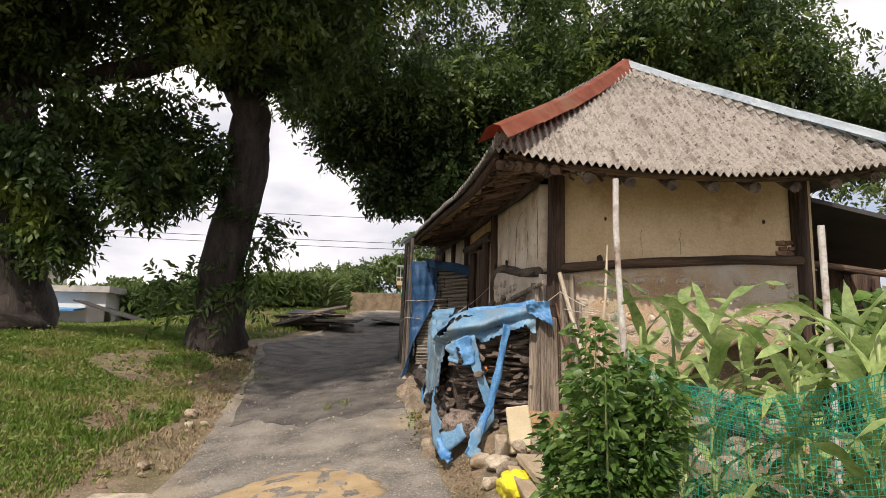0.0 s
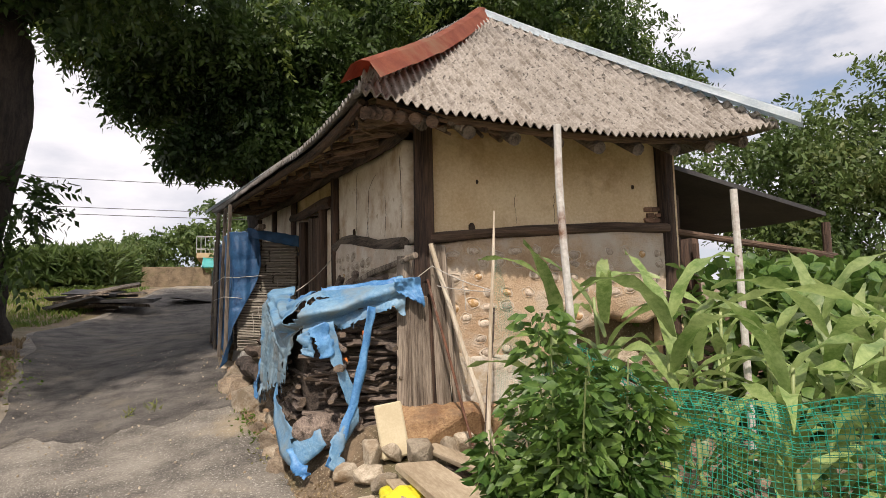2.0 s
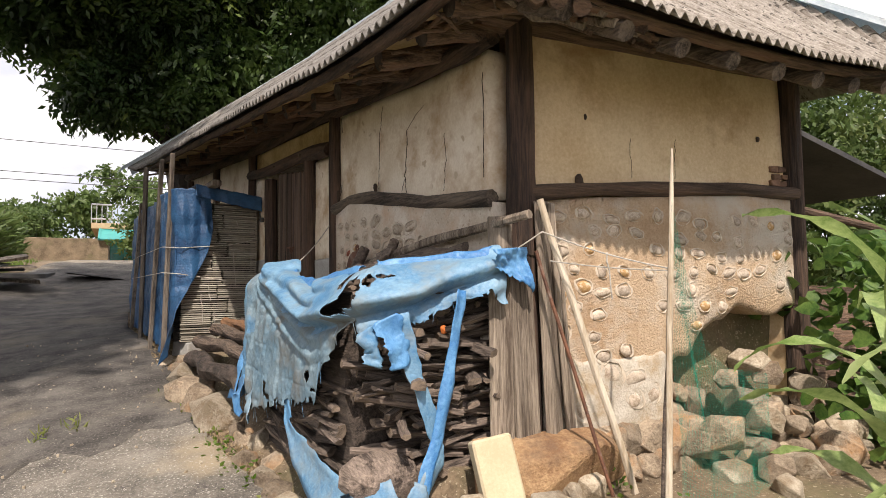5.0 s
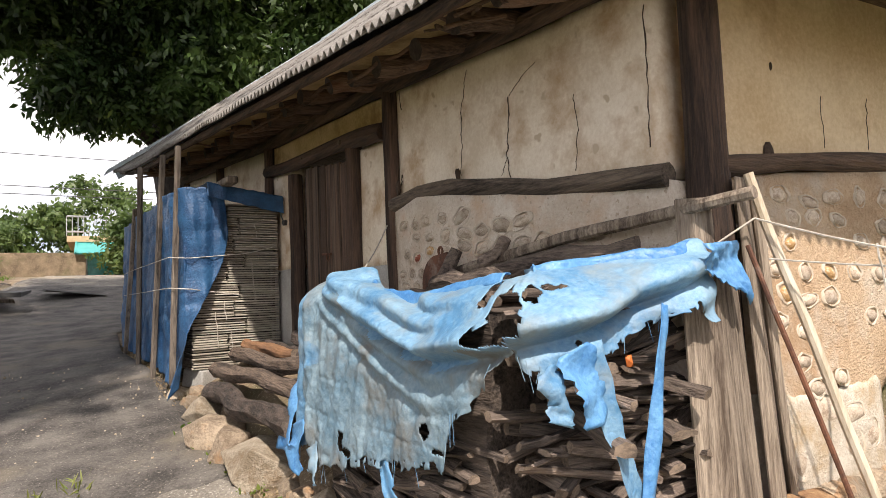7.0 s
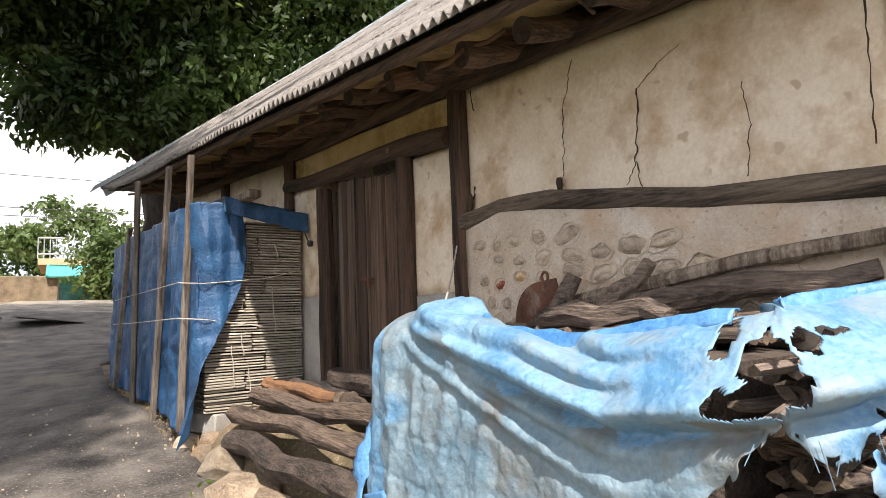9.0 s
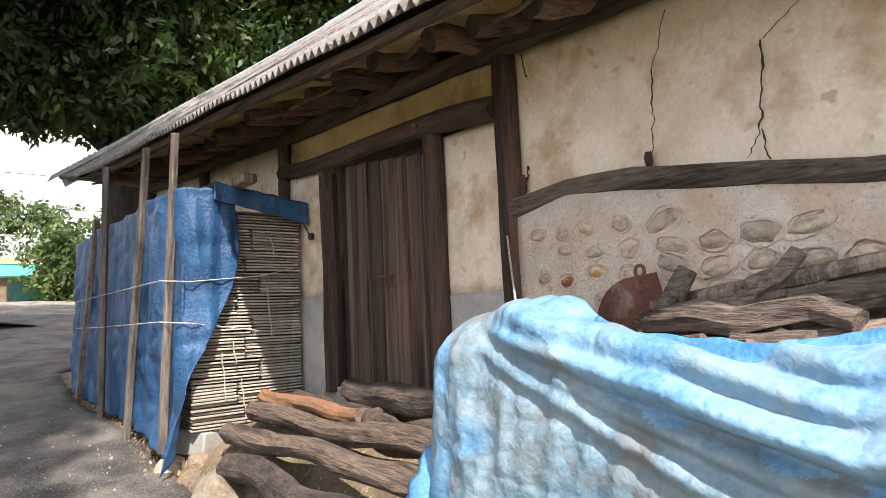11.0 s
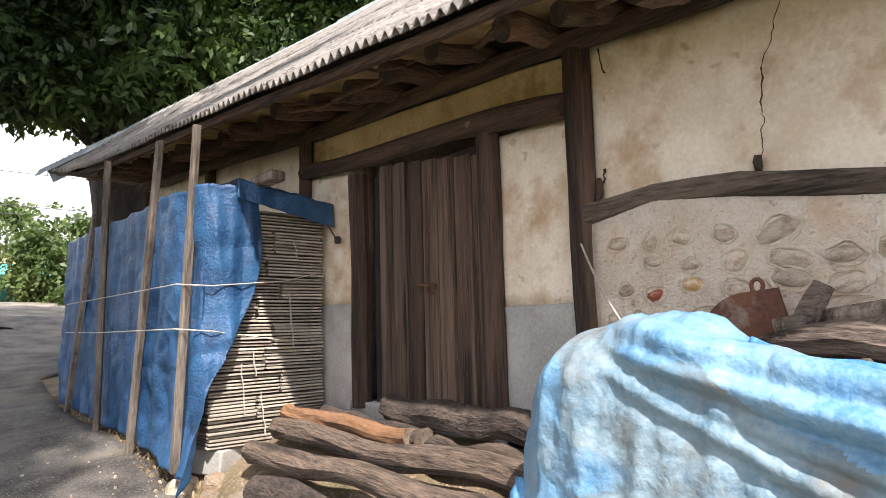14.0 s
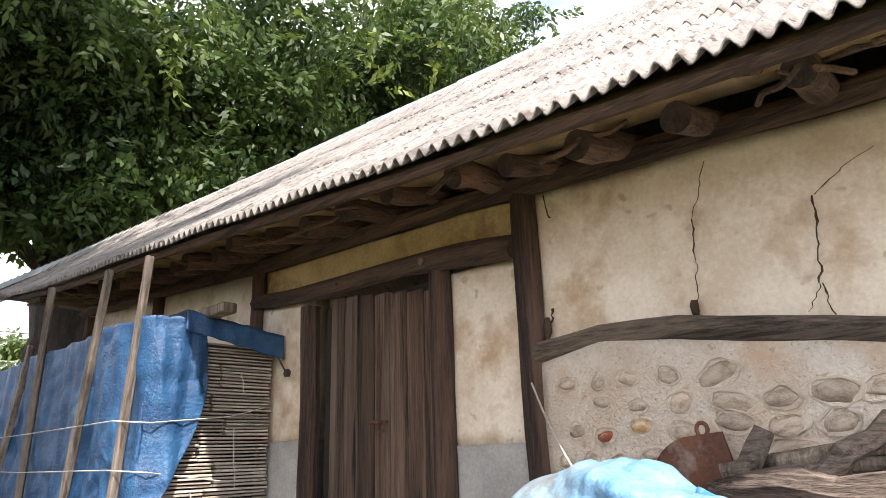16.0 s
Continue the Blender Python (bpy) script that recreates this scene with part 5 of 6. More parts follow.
for i, (o, z0, z1) in enumerate(((0.30, 2.85, 2.70), (0.33, 2.45, 2.05), (0.62, 2.05, 1.86), (0.55, 1.75, 1.45), (0.7, 1.95, 1.6))):
    part("string", tube(bent(W(4.92, o, z0), W(4.90, o - 0.02, z1), 5, wob=0.02, seed=i), 0.005, n=5), M_ROPE, racks, "pale string hanging from the racks")
for i, o in enumerate((0.25, 0.5, 0.8)):
    solid("block", box(Matrix.Translation(W(5.1, o, 1.30)) @ Matrix.Rotation(LTURN + 0.2 * i, 4, "Z"), 0.22, 0.3, 0.18, bevel=0.012, jit=0.015), M_CEMENT, "broken cement block under the racks", "block", "rack supports")
EDGE = [(1.1, 1.12), (1.5, 1.05), (1.74, 1.0), (2.02, 0.86), (2.33, 0.69), (2.45, 0.64), (2.7, 0.585), (3.0, 0.61), (3.2, 0.65)]
dark = thing("dark_tarp_curtain", W(6.5, 1.0, 1.2), "dark blue tarpaulin hung round the stack of racks", "tarpaulin")


def curtain(a, b):
    u_end = 8.7
    p = W(5.0 + 3.7 * a, 1, 0)
    low = ground_z(p.x, p.y) + 0.02
    top = 3.17 + 0.05 * a + 0.02 * nz(a * 20, 1)
    z = low + (top - low) * b
    if a < 0.22:
        f = a / 0.22
        o = lerp_table(EDGE, z) + (1.0 - lerp_table(EDGE, z)) * f
        u = 4.9 + 0.05 * f
        if z < 2.0:
            u -= 0.03
    else:
        f = (a - 0.22) / 0.78
        o, u = 1.0, 4.95 + (u_end - 4.95) * f
    flare = 0.12 * max(0, 1 - b * 4)
    fold = 0.03 * (0.5 - 2 * abs(nz(u * 2.4 + o * 3 - z * 0.6, z * 0.5, 11))) + 0.05 * nz(u * 3.6 + o * 3, z * 0.5, 2) + 0.024 * nz(u * 9 + o * 8, z * 1.4, 5) - 0.014 * abs(nz(u * 6 - z * 2, z * 2.5 + u * 2, 15)) - 0.005 * abs(nz(u * 16 + z * 3, z * 4 - u * 5, 25)) + 0.02 * abs(nz(u * 4 + z * 3, z * 4 - u, 8))
    if a < 0.22:
        return W(u - abs(fold) * 1.6 - 0.045, o + flare * 0.6, z)
    return W(u, o + fold * 1.2 + 0.01 + 0.10 * max(0, 1 - b * 7) * max(0.0, 1 - f * 3), z)


part("sheet", cloth(grid(curtain, 230, 100), 0.003), M_TARP_DARK, dark, smooth=True)
part("top_flap", cloth(grid(lambda a, b: W(4.80 + 0.7 * max(0, 0.5 - b) + 0.02 * nz(a * 7, b), 0.80 - 0.78 * a, 3.23 - 0.10 * a - 0.36 * max(0, b - 0.5) * (0.75 + 0.25 * a) + 0.015 * nz(a * 9, b * 4, 3)), 36, 14), 0.003), M_TARP_DARK, dark, "folded flap over the top of the racks", smooth=True)
part("beam", wbox(5.0, 0.62, 3.23, 0.9, 0.11, 0.07, bevel=0.01), M_GREYWOOD, dark, "grey timber holding the flap down")
for i, (a, b, r) in enumerate(((W(5.10, 1.08, 1.25), W(4.93, 1.04, 3.60), 0.036), (W(6.02, 1.10, 1.17), W(5.66, 1.04, 3.66), 0.034), (W(6.92, 1.10, 1.22), W(7.09, 1.04, 3.80), 0.036), (W(8.09, 1.09, 1.28), W(7.44, 1.05, 3.32), 0.036))):
    m = Matrix.Translation((a + b) / 2) @ (b - a).to_track_quat("Z", "Y").to_matrix().to_4x4()
    solid("pole", box(m, r * 1.45, r * 1.45, (b - a).length, bevel=0.006, jit=0.006), M_POLE, "weathered grey square pole under the eave", "pole", "lean-to poles")
ropes = thing("tie_rope", W(5.2, 1.08, 2.3), "thin pale rope tied round poles and racks", "rope")
for z in (2.50, 2.20):
    pts = [W(8.5, 1.03, z + 0.02), W(6.98, 1.12, z), W(5.86, 1.12, z), W(5.02, 1.12, z), W(4.82, 0.96, z - 0.02), W(4.86, 0.4, z - 0.05 + (0.08 if z > 2.4 else -0.05)), W(4.88, 0.12, z + (0.1 if z > 2.4 else -0.1))]
    part("rope", tube(pts, 0.0045, n=5), M_ROPE, ropes)
part("rope", tube(bent(W(4.86, 0.05, 3.0), W(4.72, 0.06, 2.86), 4), 0.007, n=5), M_WIRE, ropes, "dark cord with a knot on the plaster")
part("knot", rock(W(4.70, 0.05, 2.84), 0.06, 0.04, 0.06, 3), M_WIRE, ropes)
part("rope", tube(bent(W(2.47, 0.09, 2.55), W(1.92, 0.62, 2.15), 6, bow=(0, 0, -0.03)), 0.005, n=5), M_ROPE, ropes, "rope from the post to the tarp")
part("rope", tube(bent((1.03, 6.32, 2.15), (1.17, 6.19, 2.27), 3), 0.005, n=5), M_ROPE, ropes)
part("rope", tube(bent((1.17, 6.19, 2.27), (1.42, 5.47, 2.03), 6, bow=(0, 0, -0.02)), 0.0045, n=5), M_ROPE, ropes)
part("rope", tube(bent((1.20, 6.16, 2.10), (1.42, 5.47, 2.02), 6, bow=(0, 0, -0.01)), 0.004, n=5), M_ROPE, ropes)
part("rope", tube(bent((1.31, 5.8, 2.13), (1.32, 5.78, 1.88), 5, wob=0.03, seed=4), 0.004, n=5), M_ROPE, ropes)

# ---- sticks and poles at the front ----
solid("stick", tube(bent((1.335, 5.46, 0.7), (1.452, 5.46, 2.63), 8, wob=0.02, seed=1), [0.017, 0.017, 0.016, 0.016, 0.015, 0.015, 0.013, 0.011, 0.006], n=8), M_STICK, "thin pale peeled stake with net ties", "stake", "stakes")
solid("stick", tube(bent((1.31, 5.48, 0.72), (1.43, 5.48, 1.9), 6, wob=0.02, seed=2), 0.012, n=7), M_LOG, "thin brown cane tied to the stake", "stake", "stakes")
solid("stick", tube(bent((1.165, 6.20, 2.46), (1.58, 5.94, 0.8), 8, wob=0.015, seed=3), 0.021, n=8), M_STICK, "pale pole leaning on the corner post", "pole", "leaning poles")
solid("stick", tube(bent((1.13, 6.2, 2.16), (1.39, 5.9, 0.82), 6, wob=0.015, seed=4), 0.011, n=7), M_IRON, "thin rusty rod leaning on the boards", "rod", "leaning poles")
solid("pipe", tube(bent((1.08, 3.61, 0.55), (1.03, 3.61, 2.73), 8, wob=0.025, seed=8), 0.018, n=10), M_PIPE, "rust-spotted pale pipe standing in the bush", "pipe")
solid("pipe", tube([(2.72, 4.37, 0.5), (2.70, 4.37, 2.63)], 0.024, n=10), M_PIPE, "white garden pipe among the corn", "pipe")
solid("block", box(pose(0.77, 6.06, 0.96, -14, -9, -10), 0.22, 0.10, 0.42, bevel=0.012), M_BLOCK, "cream building block leaning by the stones", "block")
for i, (a, b, wd, th) in enumerate((((0.82, 5.55, 0.80), (0.90, 4.28, 0.76), 0.30, 0.06), ((0.70, 5.50, 0.70), (0.72, 4.3, 0.68), 0.22, 0.05), ((1.05, 6.0, 0.82), (1.42, 4.7, 0.74), 0.13, 0.05), ((1.15, 5.75, 0.70), (1.62, 4.6, 0.68), 0.18, 0.06))):
    a, b = Vector(a), Vector(b)
    m = Matrix.Translation((a + b) / 2) @ (b - a).to_track_quat("Y", "Z").to_matrix().to_4x4()
    solid("plank", box(m, wd, (b - a).length, th, bevel=0.008, jit=0.012), M_PLANK if i != 3 else M_WOOD_H, "sawn timber plank lying on the stones", "plank", "loose planks")
sack = bmesh.new()
bmesh.ops.create_icosphere(sack, subdivisions=4, radius=1)
for v in sack.verts:
    n_ = v.co.copy()
    v.co = Vector((v.co.x * 0.16, v.co.y * 0.30, v.co.z * 0.13)) * (1 + 0.35 * nz(n_.x * 1.6, n_.y * 1.6, n_.z * 1.6) + 0.12 * abs(nz(n_.x * 6, n_.y * 6, n_.z * 6)))
    v.co += Vector((0.66, 5.2, 0.62))
solid("sack", sack, M_BAG, "crumpled yellow plastic sack by the planks", "sack", smooth=False)
solid("sand_patch", slab(lambda a, b: (lambda x, y: Vector((x, y, ground_z(x, y) + 0.030 + 0.02 * nz(x, y, 9, 0.9) + 0.012 * nz(x, y, 4, 6))))(-1.25 + (a - 0.5) * 1.5 * math.sqrt(max(0.02, 1 - (2 * b - 1) ** 2)) * (1 + 0.25 * nz(b * 6, a)), 5.85 + (b - 0.5) * 1.5 + 0.1 * nz(a * 6, b * 3, 4)), 20, 20, (0, 0, -0.03)), M_SAND, "dry yellow sand spilled on the lane", "sand", kind="stuff", smooth=True)

# ---- plants ----
def np_mesh(name, verts, quads, material):
    me = bpy.data.meshes.new(name)
    nv, nq = len(verts), len(quads)
    me.vertices.add(nv)
    me.vertices.foreach_set("co", np.asarray(verts, np.float32).ravel())
    me.loops.add(nq * 4)
    me.loops.foreach_set("vertex_index", np.asarray(quads, np.int32).ravel())
    me.polygons.add(nq)
    me.polygons.foreach_set("loop_start", np.arange(0, nq * 4, 4, dtype=np.int32))
    me.update(calc_edges=True)
    me.materials.append(material)
    return me


def leaf_quads(p, d, length, width, r, oval=False):
    """Folded leaf blades at points p along directions d."""
    n = len(p)
    d = d / np.linalg.norm(d, axis=1, keepdims=True)
    ref = r.normal(size=(n, 3))
    s = np.cross(d, ref)
    s /= np.linalg.norm(s, axis=1, keepdims=True) + 1e-9
    up = np.cross(s, d)
    L = (length * r.uniform(0.7, 1.2, n))[:, None]
    wd = (width * r.uniform(0.8, 1.15, n))[:, None]
    base, tip = p, p + d * L - np.array([0, 0, 0.12]) * L
    mid = p + d * L * 0.45 + up * wd * 0.25
    if oval:
        a, b = p + d * L * 0.3 + up * wd * 0.3, p + d * L * 0.66 + up * wd * 0.15 - np.array([0, 0, 0.05]) * L
        verts = np.stack([base, a + s * wd, b + s * wd * 0.75, tip, b - s * wd * 0.75, a - s * wd], 1).reshape(-1, 3)
        k = np.arange(n)[:, None] * 6
        return verts, np.concatenate([k + np.array([0, 1, 2, 3]), k + np.array([0, 3, 4, 5])])
    verts = np.stack([base, mid + s * wd, tip, mid - s * wd], 1).reshape(-1, 3)
    return verts, np.arange(4 * n).reshape(n, 4)


def sprays(clumps, per, seed, leaf_len=0.19, leaf_w=0.042, leaves=11, span=0.6, droop=0.35):
    """Feathered sprays of leaves filling clumps: (x, y, z, rx, ry, rz, amount)."""
    r = np.random.default_rng(seed)
    P, D = [], []
    for x, y, z, rx, ry, rz, k in clumps:
        n = int(per * k)
        v = r.normal(size=(n, 3))
        v /= np.linalg.norm(v, axis=1, keepdims=True)
        rad = r.uniform(0.25, 1.0, n) ** 0.6
        # uneven outline: lumps pushed in and out
        lump = 0.78 + 0.32 * np.sin(v[:, 0] * 5 + x) * np.sin(v[:, 1] * 6 + y) + 0.18 * np.sin(v[:, 2] * 9 + z)
        c = np.array([x, y, z]) + v * (rad * lump)[:, None] * np.array([rx, ry, rz])
        # gather the sprays into boughs with gaps between
        if rx > 1.2 and n > 200:
            m = max(6, n // 45)
            seeds = c[r.integers(0, n, m)]
            near = seeds[r.integers(0, m, n)]
            c = near + (r.normal(size=(n, 3)) * np.array([0.36, 0.36, 0.15]) * min(1.5, 0.6 + rx / 4))
        out = v * 0.8 + r.normal(size=(n, 3)) * 0.6
        out[:, 2] -= droop
        out /= np.linalg.norm(out, axis=1, keepdims=True)
        side = np.cross(out, r.normal(size=(n, 3)))
        side /= np.linalg.norm(side, axis=1, keepdims=True) + 1e-9
        for i in range(leaves):
            f = (i + 0.5) / leaves
            q = c + out * span * f + np.array([0, 0, -0.25]) * span * f * f
            sg = 1 if i % 2 else -1
            P.append(q)
            D.append(side * sg * 0.9 + out * 0.55 + r.normal(size=(n, 3)) * 0.2 - np.array([0, 0, 0.15]))
    P, D = np.concatenate(P), np.concatenate(D)
    return leaf_quads(P, D, leaf_len, leaf_w, r)


def tree(base, label, limbs, clumps, per, seed, leaf_mat, category="tree", group="", **k):
    t = thing("tree", base, label, category, group)
    trunk = bmesh.new()
    for pts, radii in limbs:
        fine_p, fine_r = [], []
        for i in range(len(pts) - 1):
            for s in range(5):
                f = s / 5
                w_ = Vector((nz(i + f, seed, 1, 1.3), nz(i + f, seed, 5, 1.3), 0)) * radii[0] * 0.25
                fine_p.append(Vector(pts[i]).lerp(Vector(pts[i + 1]), f) + w_ * (0 if i == 0 and s == 0 else 1))
                fine_r.append(radii[i] + (radii[i + 1] - radii[i]) * f)
        fine_p.append(Vector(pts[-1]))
        fine_r.append(radii[-1])
        add_tube(trunk, fine_p, fine_r, n=14, wob=0.25)
    part("trunk", trunk, M_BARK, t, "dark furrowed trunk and limbs", smooth=True)
    verts, quads = sprays(clumps, per, seed, **k)
    part("crown", np_mesh("crown", verts, quads, leaf_mat), None, t, "dense dark green feathered leaves")
    return t


g = ground_z
b1 = (-4.8, 14.0, g(-4.8, 14.0) - 0.05)
tree(b1, "large old tree with a dark furrowed leaning trunk", [
    ([b1, (-4.88, 14.0, 2.6), (-4.65, 14.0, 4.3), (-4.48, 13.9, 6.2), (-4.42, 13.8, 7.1), (-4.9, 13.6, 8.1), (-5.6, 13.3, 9.4)], [0.68, 0.52, 0.47, 0.45, 0.41, 0.34, 0.25]),
    ([(-4.45, 13.8, 7.0), (-3.8, 13.6, 8.0), (-3.0, 13.0, 9.4), (-2.2, 12.5, 10.5)], [0.24, 0.19, 0.15, 0.08]),
    ([(-5.2, 13.4, 8.3), (-6.6, 13.2, 7.6), (-8.2, 13.0, 7.0), (-9.5, 12.8, 7.2)], [0.3, 0.24, 0.18, 0.1]),
    ([(-4.9, 13.7, 7.4), (-4.6, 11.5, 9.0), (-4.7, 7.5, 10.3), (-5.0, 3.6, 10.2)], [0.3, 0.22, 0.15, 0.06])],
    [(-4.6, 8.0, 10.7, 2.6, 2.4, 1.2, 0.45), (-5.2, 5.6, 10.4, 2.3, 1.8, 1.0, 0.22), (-5, 12, 10.2, 4.8, 4.5, 2.6, 2.2), (-8.5, 12, 8.8, 3.2, 3, 1.9, 1.3), (-2.6, 13, 9.6, 2.4, 2.6, 1.8, 1.1), (-6.9, 12.6, 6.0, 1.5, 1.4, 0.95, 0.32),
     (-6.2, 12.9, 5.0, 1.0, 0.9, 0.6, 0.25), (-4.6, 12.4, 8.0, 1.6, 1.4, 0.9, 0.45), (-2.9, 12.6, 8.0, 1.5, 1.4, 0.9, 0.5), (-5.5, 13.4, 5.6, 0.9, 0.9, 0.8, 0.2),
     (-4.2, 8.5, 9.9, 3.4, 3.2, 1.4, 1.2), (-2.6, 8.4, 9.8, 1.8, 2.4, 0.9, 0.7), (-4.1, 13.8, 3.8, 0.55, 0.5, 1.0, 0.035), (-4.3, 13.6, 2.8, 0.5, 0.5, 0.6, 0.02), (-5.7, 13.6, 2.8, 0.5, 0.5, 0.5, 0.025)],
    1250, 1, M_LEAF, group="old trees")
b2 = (-9.0, 13.4, g(-9.0, 13.4) - 0.05)
tree(b2, "large old tree with a thick dark trunk", [
    ([b2, (-8.95, 13.4, 2.6), (-9.1, 13.4, 4.6), (-9.4, 13.3, 7.0), (-9.8, 13.0, 9.5)], [0.95, 0.72, 0.55, 0.45, 0.3]),
    ([(-9.1, 13.4, 4.4), (-8.3, 13.0, 5.6), (-7.6, 12.6, 7.2)], [0.32, 0.22, 0.12]),
    ([(-9.2, 13.4, 5.4), (-10.6, 13.0, 6.8), (-12, 12.5, 8)], [0.32, 0.22, 0.12])],
    [(-10, 12.5, 8.4, 3.2, 2.8, 2.2, 1.5), (-8.3, 12.4, 5.2, 1.1, 0.9, 0.8, 0.25), (-9.8, 12.4, 5.6, 1.6, 1.2, 1.2, 0.25), (-8.0, 12.9, 3.9, 0.8, 0.7, 0.5, 0.14), (-10.5, 12.8, 4.0, 1.2, 1.0, 0.8, 0.12), (-7.8, 13.0, 4.2, 0.6, 0.5, 0.4, 0.08)],
    1250, 2, M_LEAF, group="old trees")
b3 = (0.45, 18.8, g(0.45, 18.8) - 0.05)
tree(b3, "huge old tree spreading behind the house", [
    ([b3, (0.4, 18.8, 3.5), (0.35, 18.7, 5.6), (0.15, 18.6, 7.2), (-0.3, 18.3, 9.0), (-0.9, 18.0, 11)], [0.9, 0.68, 0.58, 0.5, 0.34, 0.2]),
    ([(0.2, 18.6, 6.8), (1.4, 18.3, 8.2), (2.8, 17.8, 9.2), (4.6, 17.3, 11.2)], [0.36, 0.28, 0.24, 0.12]),
    ([(0.4, 18.7, 5.4), (2.2, 18.4, 6.3), (4.6, 18.0, 7.8), (6.5, 17.5, 9.5)], [0.32, 0.26, 0.2, 0.1]),
    ([(0.2, 18.6, 7.0), (-0.8, 17.6, 7.8), (-2.2, 16.8, 8.8)], [0.3, 0.22, 0.1]),
    ([(0.3, 18.7, 5.0), (-0.7, 18.0, 5.6), (-1.6, 17.3, 6.0)], [0.16, 0.11, 0.05])],
    [(-1.2, 17.3, 6.1, 1.1, 1.0, 0.5, 0.42), (-2.5, 17.5, 7.5, 1.19, 1.2, 0.6, 0.5), (-0.2, 17.5, 7.1, 1.5, 1.4, 0.9, 0.8), (-1.6, 17.5, 8.5, 2.2, 2.0, 0.9, 0.8), (-3.6, 17.6, 8.9, 1.6, 1.6, 0.7, 0.6), (0.3, 16.8, 6.2, 1.1, 1.0, 0.6, 0.35), (1.6, 18, 9.2, 3.2, 3, 2.2, 1.25), (2, 18.5, 12, 6, 5, 3.2, 1.3),
     (5.6, 17.6, 9.4, 3.6, 3.6, 2.6, 2.0), (3.5, 17.5, 7.2, 2.6, 2.4, 1.4, 0.9), (-0.2, 16.5, 8.5, 2.0, 2.0, 1.3, 0.8), (-3.4, 18.0, 10.3, 2.2, 2.2, 1.6, 0.9)],
    1250, 3, M_LEAF, group="old trees")
b4 = (10.0, 18.5, g(10, 18.5) - 0.05)
tree(b4, "tall dark tree behind the house roof", [
    ([b4, (10, 18.5, 5), (9.8, 18.4, 8), (9.5, 18, 11)], [0.6, 0.48, 0.36, 0.2]),
    ([(9.9, 18.4, 6.5), (8, 17.8, 8.5), (6.8, 17.4, 10)], [0.26, 0.18, 0.08])],
    [(9.4, 18, 9.6, 3.4, 3.0, 2.8, 1.9), (11.3, 17.6, 8.2, 2.0, 2.0, 1.6, 0.8), (8.0, 17.6, 7.2, 2.4, 2.0, 1.6, 0.8), (7.5, 18, 11.5, 4, 3.5, 2.2, 1.5)],
    1200, 4, M_LEAF, group="old trees")
b5 = (9.3, 9.6, g(9.3, 9.6) - 0.05)
tree(b5, "leafy fruit tree with light green leaves", [
    ([b5, (9.3, 9.6, 1.8), (9.1, 9.5, 3.0), (8.8, 9.3, 4.2)], [0.16, 0.13, 0.1, 0.05]), ([(9.2, 9.5, 2.2), (10.2, 9.2, 3.6)], [0.09, 0.04]), ([(9.2, 9.5, 2.0), (8.3, 9.8, 3.2)], [0.09, 0.04])],
    [(9.2, 9.4, 3.9, 2.4, 2.0, 1.7, 1.2), (10.7, 9.0, 4.6, 2.0, 1.8, 1.6, 0.9), (8.2, 9.2, 2.6, 1.2, 1.2, 1.0, 0.35), (10.5, 8.2, 2.4, 1.6, 1.2, 1.3, 0.5)],
    1300, 5, M_LEAF_LIGHT, leaf_len=0.12, leaf_w=0.03, leaves=9, span=0.35)

# corn
def blade(bm, base, turn, length, width, lift, curl, seed):
    """One long arching corn leaf with a folded midrib."""
    d = Vector((math.cos(turn), math.sin(turn), 0))
    s = Vector((-d.y, d.x, 0))
    rows, n = [], 11
    for i in range(n + 1):
        f = i / n
        ang = lift - curl * f
        if i == 0:
            p = Vector(base)
        else:
            p = p + (d * math.cos(ang) + Vector((0, 0, math.sin(ang)))) * (length / n)
        wd = width * (0.55 + 1.8 * f if f < 0.25 else 1.0 - ((f - 0.25) / 0.75) ** 1.7) if f < 0.999 else 0.002
        wave = 0.012 * math.sin(f * 17 + seed)
        tw = s * math.cos(0.6 * f * math.sin(seed)) + Vector((0, 0, 1)) * math.sin(0.6 * f * math.sin(seed))
        rows.append([bm.verts.new(p - tw * wd + Vector((0, 0, 0.35 * wd + wave))), bm.verts.new(p), bm.verts.new(p + tw * wd + Vector((0, 0, 0.35 * wd - wave)))])
    for a, b in zip(rows, rows[1:]):
        for k in range(2):
            bm.faces.new((a[k], a[k + 1], b[k + 1], b[k]))


def corn(seed, height):
    r = random.Random(seed)
    c = thing("corn_plant", (0, 0, 0), "green corn plant with long arching leaves", "corn plant", "garden corn")
    part("stalk", tube(bent((0, 0, -0.05), (r.uniform(-0.05, 0.05), r.uniform(-0.05, 0.05), height * 0.86), 8, wob=0.02, seed=seed), [0.019 - 0.0013 * i for i in range(9)], n=8), M_CORN_PALE, c, "pale green jointed stalk", smooth=True)
    n = 13
    for i in range(n):
        f = i / (n - 1)
        z = height * (0.20 + 0.62 * f)
        bm = bmesh.new()
        blade(bm, (0, 0, z), i * 2.6 + r.uniform(-0.5, 0.5) + seed, r.uniform(0.52, 0.80) * (1.05 - 0.25 * f), r.uniform(0.034, 0.048), r.uniform(1.1, 1.4) + 0.08 * f, r.uniform(1.5, 2.9) - 0.8 * f, seed * 3 + i)
        part("leaf", bm, M_CORN, c, smooth=True)
    return c


